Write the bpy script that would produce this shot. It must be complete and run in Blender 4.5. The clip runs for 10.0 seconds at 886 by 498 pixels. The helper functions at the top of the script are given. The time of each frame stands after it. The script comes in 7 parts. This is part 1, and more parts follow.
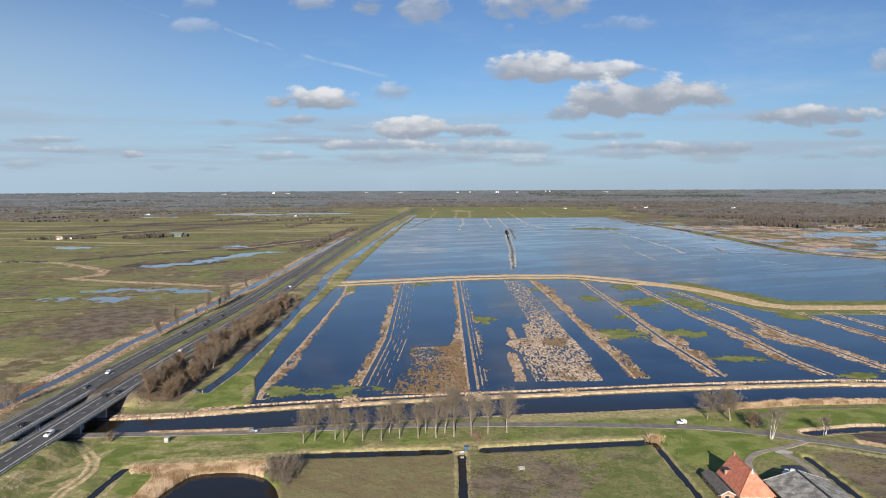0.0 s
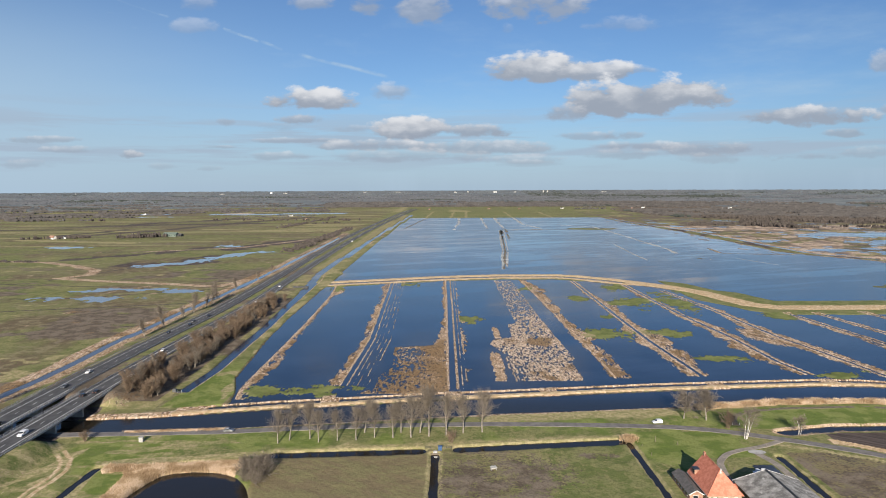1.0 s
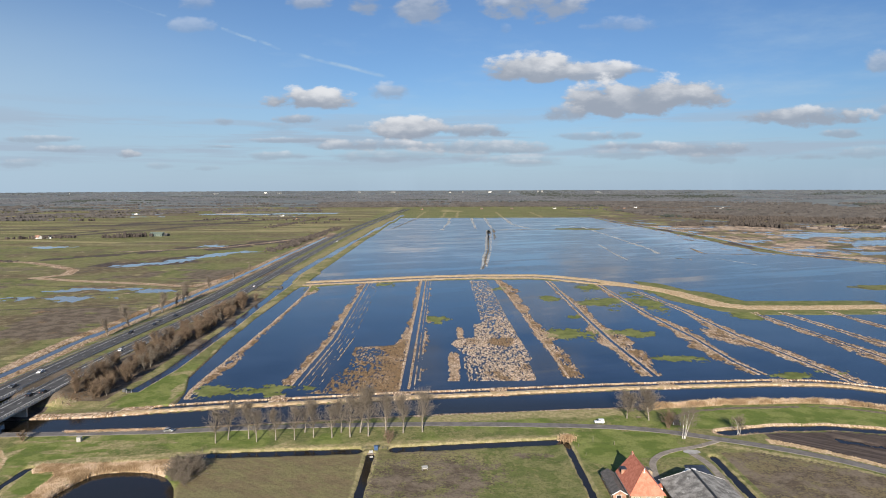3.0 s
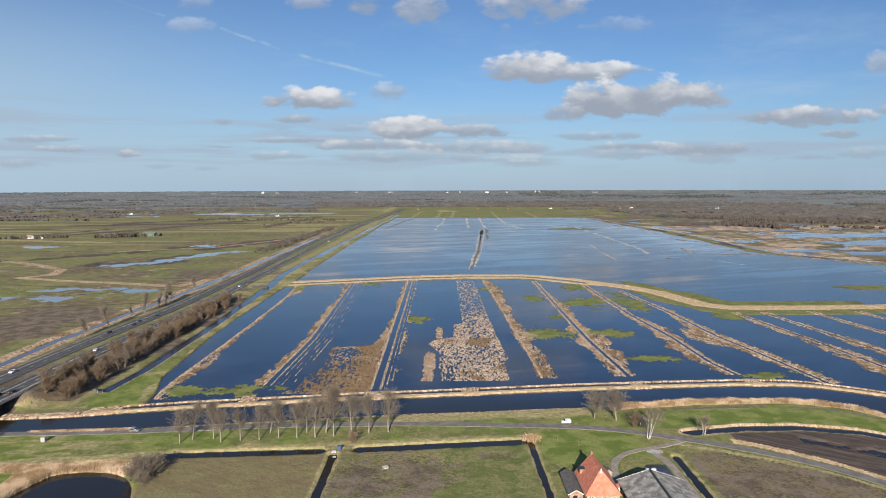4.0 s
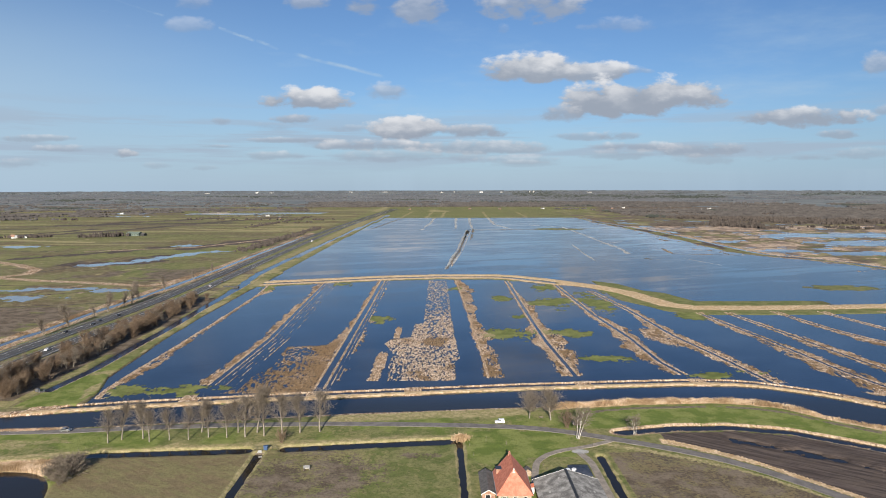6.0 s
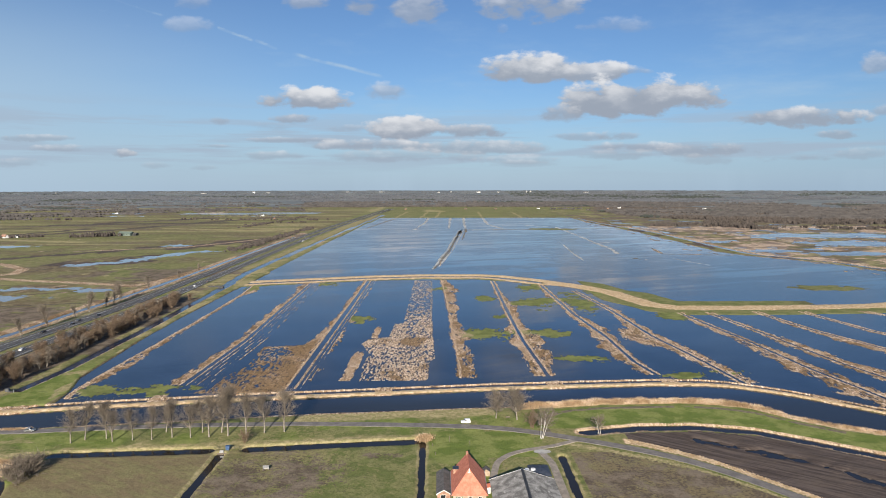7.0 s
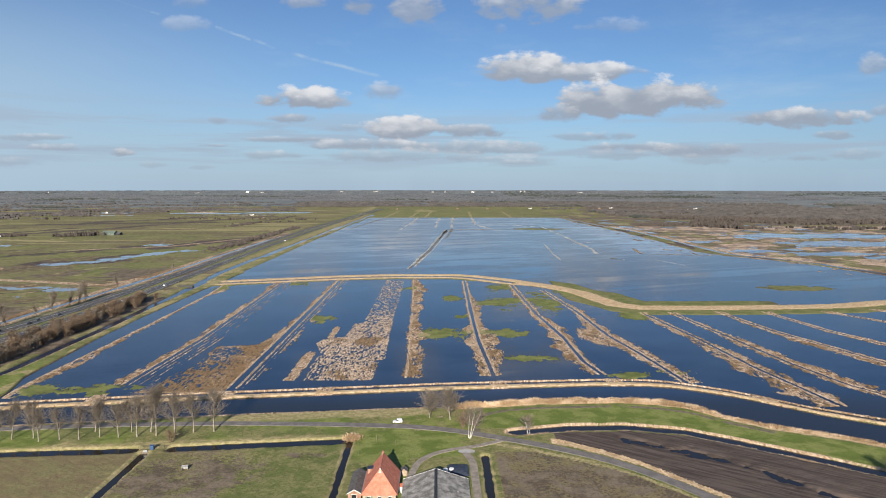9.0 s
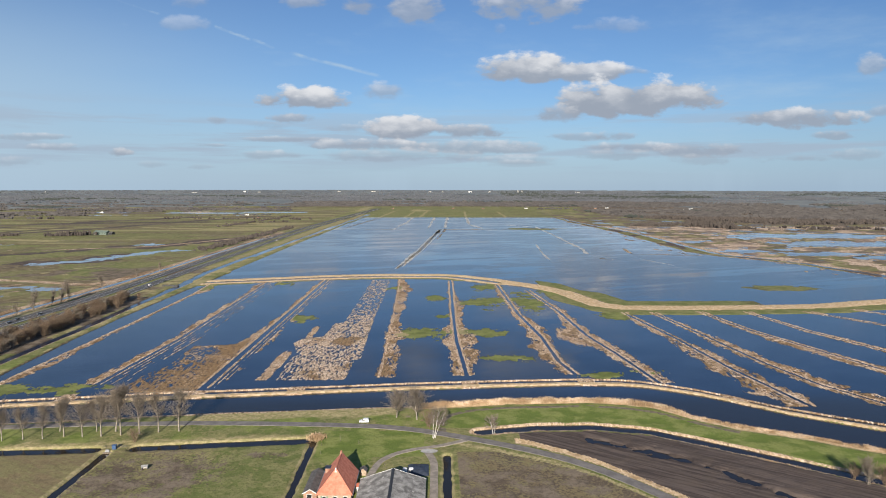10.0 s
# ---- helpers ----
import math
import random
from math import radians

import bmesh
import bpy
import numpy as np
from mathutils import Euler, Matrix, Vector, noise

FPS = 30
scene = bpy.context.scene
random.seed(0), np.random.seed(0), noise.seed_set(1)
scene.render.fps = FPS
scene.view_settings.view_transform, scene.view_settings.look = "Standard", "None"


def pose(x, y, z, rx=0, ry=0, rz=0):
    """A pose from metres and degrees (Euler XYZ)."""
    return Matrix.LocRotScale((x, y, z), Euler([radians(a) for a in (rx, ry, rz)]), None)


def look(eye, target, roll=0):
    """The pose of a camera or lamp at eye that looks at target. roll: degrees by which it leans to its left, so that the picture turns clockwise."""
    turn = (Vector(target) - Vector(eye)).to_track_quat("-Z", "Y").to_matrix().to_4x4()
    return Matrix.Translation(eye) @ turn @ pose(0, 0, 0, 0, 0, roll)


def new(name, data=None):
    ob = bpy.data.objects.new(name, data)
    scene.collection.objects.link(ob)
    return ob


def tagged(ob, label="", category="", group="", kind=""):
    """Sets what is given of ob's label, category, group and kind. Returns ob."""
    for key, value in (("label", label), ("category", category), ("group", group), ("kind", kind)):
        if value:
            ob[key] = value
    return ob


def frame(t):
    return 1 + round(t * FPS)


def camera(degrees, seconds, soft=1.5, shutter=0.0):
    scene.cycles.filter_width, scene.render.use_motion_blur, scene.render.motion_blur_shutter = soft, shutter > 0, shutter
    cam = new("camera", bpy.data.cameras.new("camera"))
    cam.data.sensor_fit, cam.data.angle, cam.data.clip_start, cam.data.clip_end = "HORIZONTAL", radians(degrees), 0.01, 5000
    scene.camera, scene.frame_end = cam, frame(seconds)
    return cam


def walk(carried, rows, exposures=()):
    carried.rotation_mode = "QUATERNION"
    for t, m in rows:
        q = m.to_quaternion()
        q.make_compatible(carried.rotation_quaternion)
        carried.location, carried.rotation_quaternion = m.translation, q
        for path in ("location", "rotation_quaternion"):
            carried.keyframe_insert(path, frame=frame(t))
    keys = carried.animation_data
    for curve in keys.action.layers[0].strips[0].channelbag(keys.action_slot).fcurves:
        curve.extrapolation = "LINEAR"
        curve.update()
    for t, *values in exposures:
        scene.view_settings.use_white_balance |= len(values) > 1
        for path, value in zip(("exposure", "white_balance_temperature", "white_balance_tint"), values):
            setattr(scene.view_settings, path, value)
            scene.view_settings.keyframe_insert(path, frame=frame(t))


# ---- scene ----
cam = camera(68.0, 10.0, soft=1.0)
# seconds, eye x y z, yaw, pitch, roll
ROWS = [
    (0, 0.00, 0.02, 100.38, 0.292, -5.462, -0.271),
    (0.5, 4.46, 0.04, 100.29, 0.253, -5.464, -0.257),
    (1, 9.64, 0.03, 100.24, 0.213, -5.466, -0.242),
    (1.5, 14.91, -0.02, 100.20, 0.170, -5.468, -0.226),
    (2, 20.87, -0.07, 100.19, 0.126, -5.470, -0.210),
    (2.5, 26.74, -0.10, 100.20, 0.082, -5.470, -0.195),
    (4, 46.70, 0.04, 100.06, -0.034, -5.464, -0.156),
    (4.5, 53.30, 0.03, 100.02, -0.069, -5.464, -0.140),
    (5, 60.38, 0.01, 99.99, -0.106, -5.465, -0.124),
    (5.5, 67.03, -0.03, 99.97, -0.143, -5.466, -0.108),
    (7, 87.74, 0.10, 99.85, -0.282, -5.467, -0.066),
    (7.5, 94.41, 0.04, 99.85, -0.334, -5.470, -0.046),
    (8, 101.56, -0.01, 99.83, -0.382, -5.473, -0.024),
    (8.5, 108.21, -0.04, 99.80, -0.425, -5.477, -0.001),
    (9, 115.38, -0.03, 99.76, -0.465, -5.482, 0.025),
    (9.5, 122.07, -0.00, 99.71, -0.503, -5.488, 0.051),
    (10, 129.11, 0.01, 99.68, -0.538, -5.492, 0.076),
]
walk(cam, [(t, pose(x, y, z, 90 + pitch, 0, yaw) @ pose(0, 0, 0, 0, 0, roll)) for t, x, y, z, yaw, pitch, roll in ROWS])


# ---------------------------------------------------------------- node helpers
class Nodes:
    """Short hand for building a node tree."""

    def __init__(self, tree):
        self.tree = tree
        tree.nodes.clear()

    def add(self, kind, **props):
        n = self.tree.nodes.new(kind)
        for k, v in props.items():
            if k == "operation":
                n.operation = v
            elif k == "data_type":
                n.data_type = v
            elif k == "blend_type":
                n.blend_type = v
            elif k == "attribute_name":
                n.attribute_name = v
            elif k == "noise_dimensions":
                n.noise_dimensions = v
            elif k == "interpolation_type":
                n.interpolation_type = v
            elif k == "feature":
                n.feature = v
        return n

    def put(self, socket, value):
        if hasattr(value, "is_output"):
            self.tree.links.new(value, socket)
        elif isinstance(value, tuple) and len(value) == 3 and socket.type == "RGBA":
            socket.default_value = (*value, 1)
        else:
            socket.default_value = value

    def math(self, op, a, b=0.0, c=0.0, clamp=False):
        n = self.add("ShaderNodeMath", operation=op)
        n.use_clamp = clamp
        for s, v in zip(n.inputs, (a, b, c)):
            self.put(s, v)
        return n.outputs[0]

    def vec(self, op, a, b=(0.0, 0.0, 0.0)):
        n = self.add("ShaderNodeVectorMath", operation=op)
        self.put(n.inputs[0], a)
        self.put(n.inputs[1], b)
        return n.outputs["Value"] if op in ("DOT_PRODUCT", "LENGTH") else n.outputs[0]

    def step(self, x, lo, hi, a=0.0, b=1.0):
        n = self.add("ShaderNodeMapRange", interpolation_type="SMOOTHSTEP")
        for s, v in zip(n.inputs, (x, lo, hi, a, b)):
            self.put(s, v)
        return n.outputs[0]

    def noise(self, vector, scale, detail=3.0, rough=0.55):
        n = self.add("ShaderNodeTexNoise")
        self.put(n.inputs["Vector"], vector)
        n.inputs["Scale"].default_value = scale
        n.inputs["Detail"].default_value = detail
        n.inputs["Roughness"].default_value = rough
        return n.outputs[0]

    def mix(self, fac, a, b, mode="MIX"):
        n = self.add("ShaderNodeMix", data_type="RGBA", blend_type=mode)
        self.put(n.inputs["Factor"], fac)
        self.put(n.inputs[6], a)
        self.put(n.inputs[7], b)
        return n.outputs[2]

    def xyz(self, v):
        n = self.add("ShaderNodeSeparateXYZ")
        self.put(n.inputs[0], v)
        return n.outputs

    def join(self, x, y, z):
        n = self.add("ShaderNodeCombineXYZ")
        for s, v in zip(n.inputs, (x, y, z)):
            self.put(s, v)
        return n.outputs[0]


# ---------------------------------------------------------------- sky and sun
SUN_HEIGHT, SUN_FROM = 21.5, 4.0  # degrees above the horizon; shadows fall this far left of +y
SKY = 0.05
world = bpy.data.worlds.new("sky")
scene.world = world
world.use_nodes = True
k = Nodes(world.node_tree)
sky = k.add("ShaderNodeTexSky")
sky.sky_type = "NISHITA"
sky.sun_disc = False
sky.sun_elevation = radians(SUN_HEIGHT)
sky.sun_rotation = radians(180 + SUN_FROM)
sky.altitude = 100
sky.air_density, sky.dust_density, sky.ozone_density = 1.0, 0.3, 2.6
way = k.add("ShaderNodeTexCoord").outputs["Generated"]
wx, wy, wz = k.xyz(way)
ahead = k.math("MAXIMUM", wy, 0.05)
u, v = k.math("DIVIDE", wx, ahead), k.math("DIVIDE", wz, ahead)
front = k.step(wy, 0.25, 0.45)
puff = k.noise(k.join(k.math("MULTIPLY", u, 1.0), k.math("MULTIPLY", v, 2.2), wy), 14.0, 7.0, 0.62)
lumps = k.add("ShaderNodeTexVoronoi", feature="SMOOTH_F1")
k.put(lumps.inputs["Vector"], k.join(u, k.math("MULTIPLY", v, 1.5), wy))
lumps.inputs["Scale"].default_value, lumps.inputs["Detail"].default_value = 34.0, 2.0
puff = k.math("ADD", k.math("MULTIPLY", k.math("SUBTRACT", puff, 0.5), 0.95), k.math("MULTIPLY", k.math("SUBTRACT", 0.42, lumps.outputs["Distance"]), 0.22))
# single fair-weather clouds: tangent of bearing, of height, half width, half height, density, brightness
CLOUDS = [
    (0.303, 0.129, 0.076, 0.0245, 1, 0.0),
    (0.136, 0.173, 0.073, 0.021, 1, 0.1), (0.226, 0.168, 0.063, 0.0149, 0.95, 0), (0.283, 0.171, 0.032, 0.0074, 0.5, 0), (0.242, 0.126, 0.061, 0.0279, 1, 0), (0.349, 0.134, 0.076, 0.0233, 1, 0.05), (0.181, 0.108, 0.042, 0.0146, 0.8, -0.2),
    (-0.201, 0.129, 0.071, 0.0158, 1, 0.2), (-0.216, 0.101, 0.045, 0.0092, 0.8, 0), (-0.076, 0.14, 0.039, 0.0137, 0.6, -0.1), (-0.33, 0.098, 0.019, 0.0075, 0.55, -0.1), (-0.048, 0.087, 0.059, 0.0172, 1, 0.2), (0.05, 0.082, 0.074, 0.0109, 0.9, -0.1),
    (0.544, 0.1, 0.103, 0.0151, 0.9, -0.3), (0.606, 0.077, 0.039, 0.0076, 0.7, -0.3), (-0.476, 0.05, 0.024, 0.008, 0.85, 0.2), (-0.614, 0.072, 0.068, 0.0059, 0.6, -0.3), (-0.568, 0.057, 0.055, 0.0063, 0.55, 0), (-0.633, 0.035, 0.06, 0.008, 0.4, -0.3),
    (-0.341, 0.06, 0.026, 0.0029, 0.45, -0.3), (-0.225, 0.069, 0.07, 0.0046, 0.6, -0.3), (-0.104, 0.061, 0.102, 0.0084, 0.75, -0.1), (0.054, 0.059, 0.123, 0.0114, 0.75, 0), (-0.253, 0.046, 0.064, 0.0068, 0.55, -0.2), (-0.062, 0.045, 0.128, 0.011, 0.5, -0.2),
    (0.122, 0.039, 0.064, 0.0076, 0.45, -0.2), (0.211, 0.074, 0.06, 0.0067, 0.6, -0.3), (0.271, 0.075, 0.035, 0.008, 0.65, -0.2), (0.288, 0.059, 0.068, 0.0076, 0.65, -0.1), (0.407, 0.053, 0.085, 0.0118, 0.7, -0.3), (0.275, 0.047, 0.064, 0.0085, 0.5, -0.2),
    (0.416, 0.04, 0.077, 0.0097, 0.4, -0.3), (0.549, 0.042, 0.047, 0.0055, 0.45, -0.3), (0.647, 0.048, 0.051, 0.0101, 0.4, -0.3), (-0.429, 0.031, 0.026, 0.0059, 0.35, -0.3), (-0.36, 0.028, 0.026, 0.0047, 0.35, -0.3), (0.13, 0.033, 0.064, 0.0055, 0.35, -0.3),
    (-0.196, 0.271, 0.038, 0.0142, 0.6, 0), (-0.109, 0.27, 0.033, 0.0231, 0.65, 0), (-0.03, 0.263, 0.046, 0.0352, 0.7, -0.1), (0.136, 0.268, 0.083, 0.0295, 0.75, -0.1), (0.264, 0.238, 0.057, 0.0122, 0.3, 0.2), (0.092, 0.232, 0.012, 0.009, 0.25, 0.2),
    (-0.374, 0.237, 0.042, 0.011, 0.3, 0.2), (0.655, 0.182, 0.026, 0.021, 0.6, 0), (-0.36, 0.271, 0.029, 0.0146, 0.3, 0.2), (0.677, 0.113, 0.025, 0.0088, 0.5, -0.3), (-0.256, 0.09, 0.034, 0.0067, 0.35, -0.2), (-0.14, 0.086, 0.036, 0.0059, 0.4, -0.2),
]
cover, lit = 0.0, 0.0
for cu, cv, ru, rv, dense, bright in CLOUDS:
    du = k.math("DIVIDE", k.math("SUBTRACT", u, cu), ru * 1.16)
    dv = k.math("DIVIDE", k.math("SUBTRACT", v, cv - 0.10 * rv), rv * 1.30)
    # flat below, domed above
    dv2 = k.math("MULTIPLY", dv, k.step(dv, -0.35, 0.1, 1.35, 0.90))
    r2 = k.math("ADD", k.math("MULTIPLY", du, du), k.math("MULTIPLY", dv2, dv2))
    body = k.math("ADD", k.math("SUBTRACT", 1.02 if dense > 0.93 else 0.88, r2), k.math("MULTIPLY", puff, 3.0))
    m = k.math("MULTIPLY", k.step(body, -0.12, 0.42 + 0.5 * (1.0 - dense)), k.math("MULTIPLY", k.step(r2, 2.0, 1.1), dense))
    s = k.step(k.math("ADD", dv, k.math("MULTIPLY", puff, 2.6)), -0.45 - bright, 1.15 - bright)
    lit = k.math("ADD", k.math("MULTIPLY", lit, k.math("SUBTRACT", 1.0, m)), k.math("MULTIPLY", s, m))
    cover = k.math("SUBTRACT", 1.0, k.math("MULTIPLY", k.math("SUBTRACT", 1.0, cover), k.math("SUBTRACT", 1.0, m)))
cover, lit = k.math("MULTIPLY", cover, front), k.math("MULTIPLY", lit, front)
# thin high cloud everywhere, and flat layers low over the horizon
up = k.math("MAXIMUM", wz, 0.02)
plane = k.join(k.math("DIVIDE", wx, k.math("ADD", up, 0.10)), k.math("DIVIDE", wy, k.math("ADD", up, 0.10)), 0.0)
veil = k.math("MULTIPLY", k.step(k.noise(plane, 0.8, 6.0, 0.62), 0.46, 0.78), k.step(wz, 0.03, 0.14, 0.35, 0.42))
milky = k.math("MULTIPLY", k.step(k.math("ADD", u, k.math("MULTIPLY", k.noise(plane, 0.5, 4.0), 0.3)), 0.10, -0.62), k.step(wz, 0.30, 0.10, 0.05, 0.62))
veil = k.math("MAXIMUM", veil, milky)
low = k.noise(k.join(k.math("MULTIPLY", wx, 3.0), k.math("MULTIPLY", wz, 46.0), k.math("MULTIPLY", wy, 3.0)), 1.0, 5.0, 0.6)
band = k.math("MULTIPLY", k.step(low, 0.46, 0.60), k.math("MULTIPLY", k.step(wz, 0.005, 0.05), k.step(wz, 0.13, 0.07)))
# old contrails, high up
for (au, av), (bu, bv), strength in (((-0.489, 0.279), (-0.402, 0.249), 0.40), ((-0.332, 0.236), (-0.271, 0.214), 0.60), ((-0.276, 0.217), (-0.237, 0.203), 0.50), ((-0.228, 0.198), (-0.077, 0.161), 0.42), ((-0.334, 0.170), (-0.276, 0.133), 0.22), ((0.096, 0.108), (0.143, 0.091), 0.20)):
    l = math.hypot(bu - au, bv - av)
    tx, ty = (bu - au) / l, (bv - av) / l
    eu, ev = k.math("SUBTRACT", u, au), k.math("SUBTRACT", v, av)
    along = k.math("DIVIDE", k.math("ADD", k.math("MULTIPLY", eu, tx), k.math("MULTIPLY", ev, ty)), l)
    off = k.math("ABSOLUTE", k.math("ADD", k.math("SUBTRACT", k.math("MULTIPLY", eu, ty), k.math("MULTIPLY", ev, tx)), k.math("MULTIPLY", puff, 0.008)))
    trail = k.math("MULTIPLY", k.step(off, 0.0044, 0.0002), k.math("MULTIPLY", k.step(along, 0.0, 0.12), k.step(along, 1.0, 0.85)))
    trail = k.math("MULTIPLY", k.math("MULTIPLY", trail, strength * 1.5), k.math("MULTIPLY", front, k.step(puff, -0.12, 0.1, 0.25, 1.0)))
    veil = k.math("MAXIMUM", veil, trail)
WHITE, GREY = (9.3, 9.5, 9.9), (4.0, 4.6, 5.6)
tone = k.mix(1.0, sky.outputs[0], (0.76, 0.93, 1.17), "MULTIPLY")
tone = k.mix(k.math("MULTIPLY", k.step(wz, 0.16, -0.01), 0.7), tone, (4.2, 5.9, 8.3))
tone = k.mix(k.math("MULTIPLY", k.step(u, 0.05, 0.75), 0.16), tone, k.mix(1.0, tone, (0.55, 0.70, 0.86), "MULTIPLY"))
tone = k.mix(veil, tone, (5.5, 7.2, 8.8))
tone = k.mix(k.math("MULTIPLY", band, 0.7), tone, (4.6, 5.6, 7.0))
tone = k.mix(cover, tone, k.mix(k.math("DIVIDE", lit, k.math("MAXIMUM", cover, 0.01), clamp=True), GREY, WHITE))
back = k.add("ShaderNodeBackground")
k.put(back.inputs[0], tone)
back.inputs[1].default_value = SKY
k.tree.links.new(back.outputs[0], k.add("ShaderNodeOutputWorld").inputs[0])

sun = new("sun", bpy.data.lights.new("sun", "SUN"))
sun.data.energy, sun.data.angle, sun.data.color = 5.0, radians(0.6), (1.0, 0.90, 0.76)
a, e = radians(SUN_FROM), radians(SUN_HEIGHT)
sun.matrix_world = look((0, 0, 300), (math.sin(a) * math.cos(e), math.cos(a) * math.cos(e), 300 - math.sin(e)))
scene.view_settings.exposure = 0.72


# ---------------------------------------------------------------- materials
def material(name, build):
    m = bpy.data.materials.new(name)
    m.use_nodes = True
    n = Nodes(m.node_tree)
    shader = n.add("ShaderNodeBsdfPrincipled")
    n.tree.links.new(shader.outputs[0], n.add("ShaderNodeOutputMaterial").inputs[0])
    build(n, shader)
    return m


def place(n):
    return n.add("ShaderNodeNewGeometry").outputs["Position"]


def bump(n, shader, height, strength, distance):
    b = n.add("ShaderNodeBump")
    b.inputs["Strength"].default_value, b.inputs["Distance"].default_value = strength, distance
    n.put(b.inputs["Height"], height)
    n.tree.links.new(b.outputs[0], shader.inputs["Normal"])


def surface(name, dark, light, scale=1.0, rough=0.9, metal=0.0, fine=12.0, relief=0.0, coat=0.0):
    """A plain stuff with two scales of mottling."""

    def build(n, s):
        p = place(n)
        big, small = n.noise(p, scale, 4.0), n.noise(p, scale * fine, 3.0)
        n.put(s.inputs["Base Color"], n.mix(n.step(n.math("ADD", n.math("MULTIPLY", big, 0.6), n.math("MULTIPLY", small, 0.4)), 0.40, 0.60), dark, light))
        s.inputs["Roughness"].default_value, s.inputs["Metallic"].default_value = rough, metal
        s.inputs["Coat Weight"].default_value = coat
        if relief:
            bump(n, s, small, 0.6, relief)

    return material(name, build)


def ground_build(n, s):
    p = place(n)
    at = n.add("ShaderNodeAttribute", attribute_name="cover")
    straw, lush, soil = n.xyz(at.outputs["Vector"])
    wild = at.outputs["Alpha"]
    also = n.add("ShaderNodeAttribute", attribute_name="growth")
    worn, upright, fresh = n.xyz(also.outputs["Vector"])
    dry = also.outputs["Alpha"]
    patch, mid, fine = n.noise(p, 0.012, 5.0, 0.6), n.noise(p, 0.11, 5.0, 0.6), n.noise(p, 1.1, 4.0, 0.65)
    tuft, spot = n.noise(p, 0.42, 4.0, 0.7), n.noise(p, 2.3, 2.0, 0.6)
    px, py, pz = n.xyz(p)
    over = n.math("ADD", n.math("MULTIPLY", px, 0.57), n.math("MULTIPLY", py, 0.82))
    rows = n.noise(n.join(n.math("MULTIPLY", over, 0.55), n.math("MULTIPLY", n.math("SUBTRACT", n.math("MULTIPLY", px, 0.82), n.math("MULTIPLY", py, 0.57)), 0.03), 0.0), 1.0, 4.0, 0.65)
    ragged = n.math("ADD", n.math("MULTIPLY", n.math("SUBTRACT", mid, 0.5), 0.9), n.math("MULTIPLY", n.math("SUBTRACT", fine, 0.5), 1.2))
    # rough meadow
    grass = n.mix(n.step(patch, 0.42, 0.58), (0.150, 0.115, 0.070), (0.185, 0.190, 0.076))
    grass = n.mix(n.math("MULTIPLY", n.step(mid, 0.47, 0.60), 0.8), grass, (0.27, 0.232, 0.135))
    grass = n.mix(n.math("MULTIPLY", n.step(tuft, 0.50, 0.62), 0.5), grass, (0.105, 0.088, 0.050))
    grass = n.mix(n.math("MULTIPLY", n.step(fine, 0.50, 0.62), 0.45), grass, (0.085, 0.072, 0.042))
    # grazed and mown grass
    green = n.mix(n.step(mid, 0.42, 0.58), (0.132, 0.155, 0.052), (0.212, 0.210, 0.090))
    pale = n.math("ADD", n.math("MULTIPLY", tuft, 0.5), n.math("MULTIPLY", patch, 0.5))
    green = n.mix(n.math("MULTIPLY", n.step(pale, 0.48, 0.58), n.step(lush, 0.99, 0.88, 0.25, 0.8)), green, (0.285, 0.25, 0.12))
    green = n.mix(n.math("MULTIPLY", n.step(fine, 0.49, 0.60), 0.5), green, (0.078, 0.098, 0.028))
    # ploughland, also the tone of the painted cloud shadows
    earth = n.mix(n.step(rows, 0.42, 0.58), (0.062, 0.049, 0.045), (0.118, 0.094, 0.083))
    earth = n.mix(n.math("MULTIPLY", n.step(mid, 0.5, 0.62), 0.4), earth, (0.105, 0.082, 0.066))
    # dead reed and sedge: bleached, rusty and rotten
    broad = n.noise(p, 0.065, 4.0, 0.6)
    reed = n.mix(n.step(broad, 0.42, 0.58), (0.37, 0.235, 0.125), (0.58, 0.425, 0.285))
    reed = n.mix(n.step(n.math("ADD", wild, ragged), 0.30, 0.70), reed, (0.25, 0.162, 0.074))
    reed = n.mix(n.math("MULTIPLY", n.step(n.math("ADD", fresh, n.math("MULTIPLY", ragged, 0.5)), 0.40, 0.70), 0.70), reed, (0.72, 0.565, 0.43))
    reed = n.mix(n.math("MULTIPLY", n.step(tuft, 0.50, 0.57), 0.4), reed, (0.20, 0.115, 0.052))
    reed = n.mix(n.math("MULTIPLY", n.step(fine, 0.50, 0.57), 0.5), reed, (0.085, 0.052, 0.032))
    reed = n.mix(n.math("MULTIPLY", n.math("MULTIPLY", n.step(spot, 0.53, 0.60), 0.7), n.step(wild, 0.2, 0.9, 1.0, 0.3)), reed, (0.74, 0.59, 0.45))
    drawn = n.join(px, n.math("MULTIPLY", py, 0.30), 0.0)
    clump, hole, sheen = n.noise(drawn, 0.95, 3.0, 0.75), n.noise(n.vec("ADD", drawn, (31.0, 7.0, 0.0)), 0.85, 3.0, 0.75), n.noise(n.vec("ADD", drawn, (5.0, 53.0, 0.0)), 1.3, 2.0, 0.6)
    reed = n.mix(n.math("MULTIPLY", n.step(clump, 0.50, 0.58), 0.75), reed, (0.235, 0.135, 0.066))
    reed = n.mix(n.math("MULTIPLY", n.step(sheen, 0.54, 0.60), n.step(wild, 0.2, 0.8, 0.95, 0.10)), reed, (0.80, 0.65, 0.51))
    reed = n.mix(n.math("MULTIPLY", n.step(hole, 0.54, 0.60), 0.85), reed, (0.034, 0.030, 0.030))
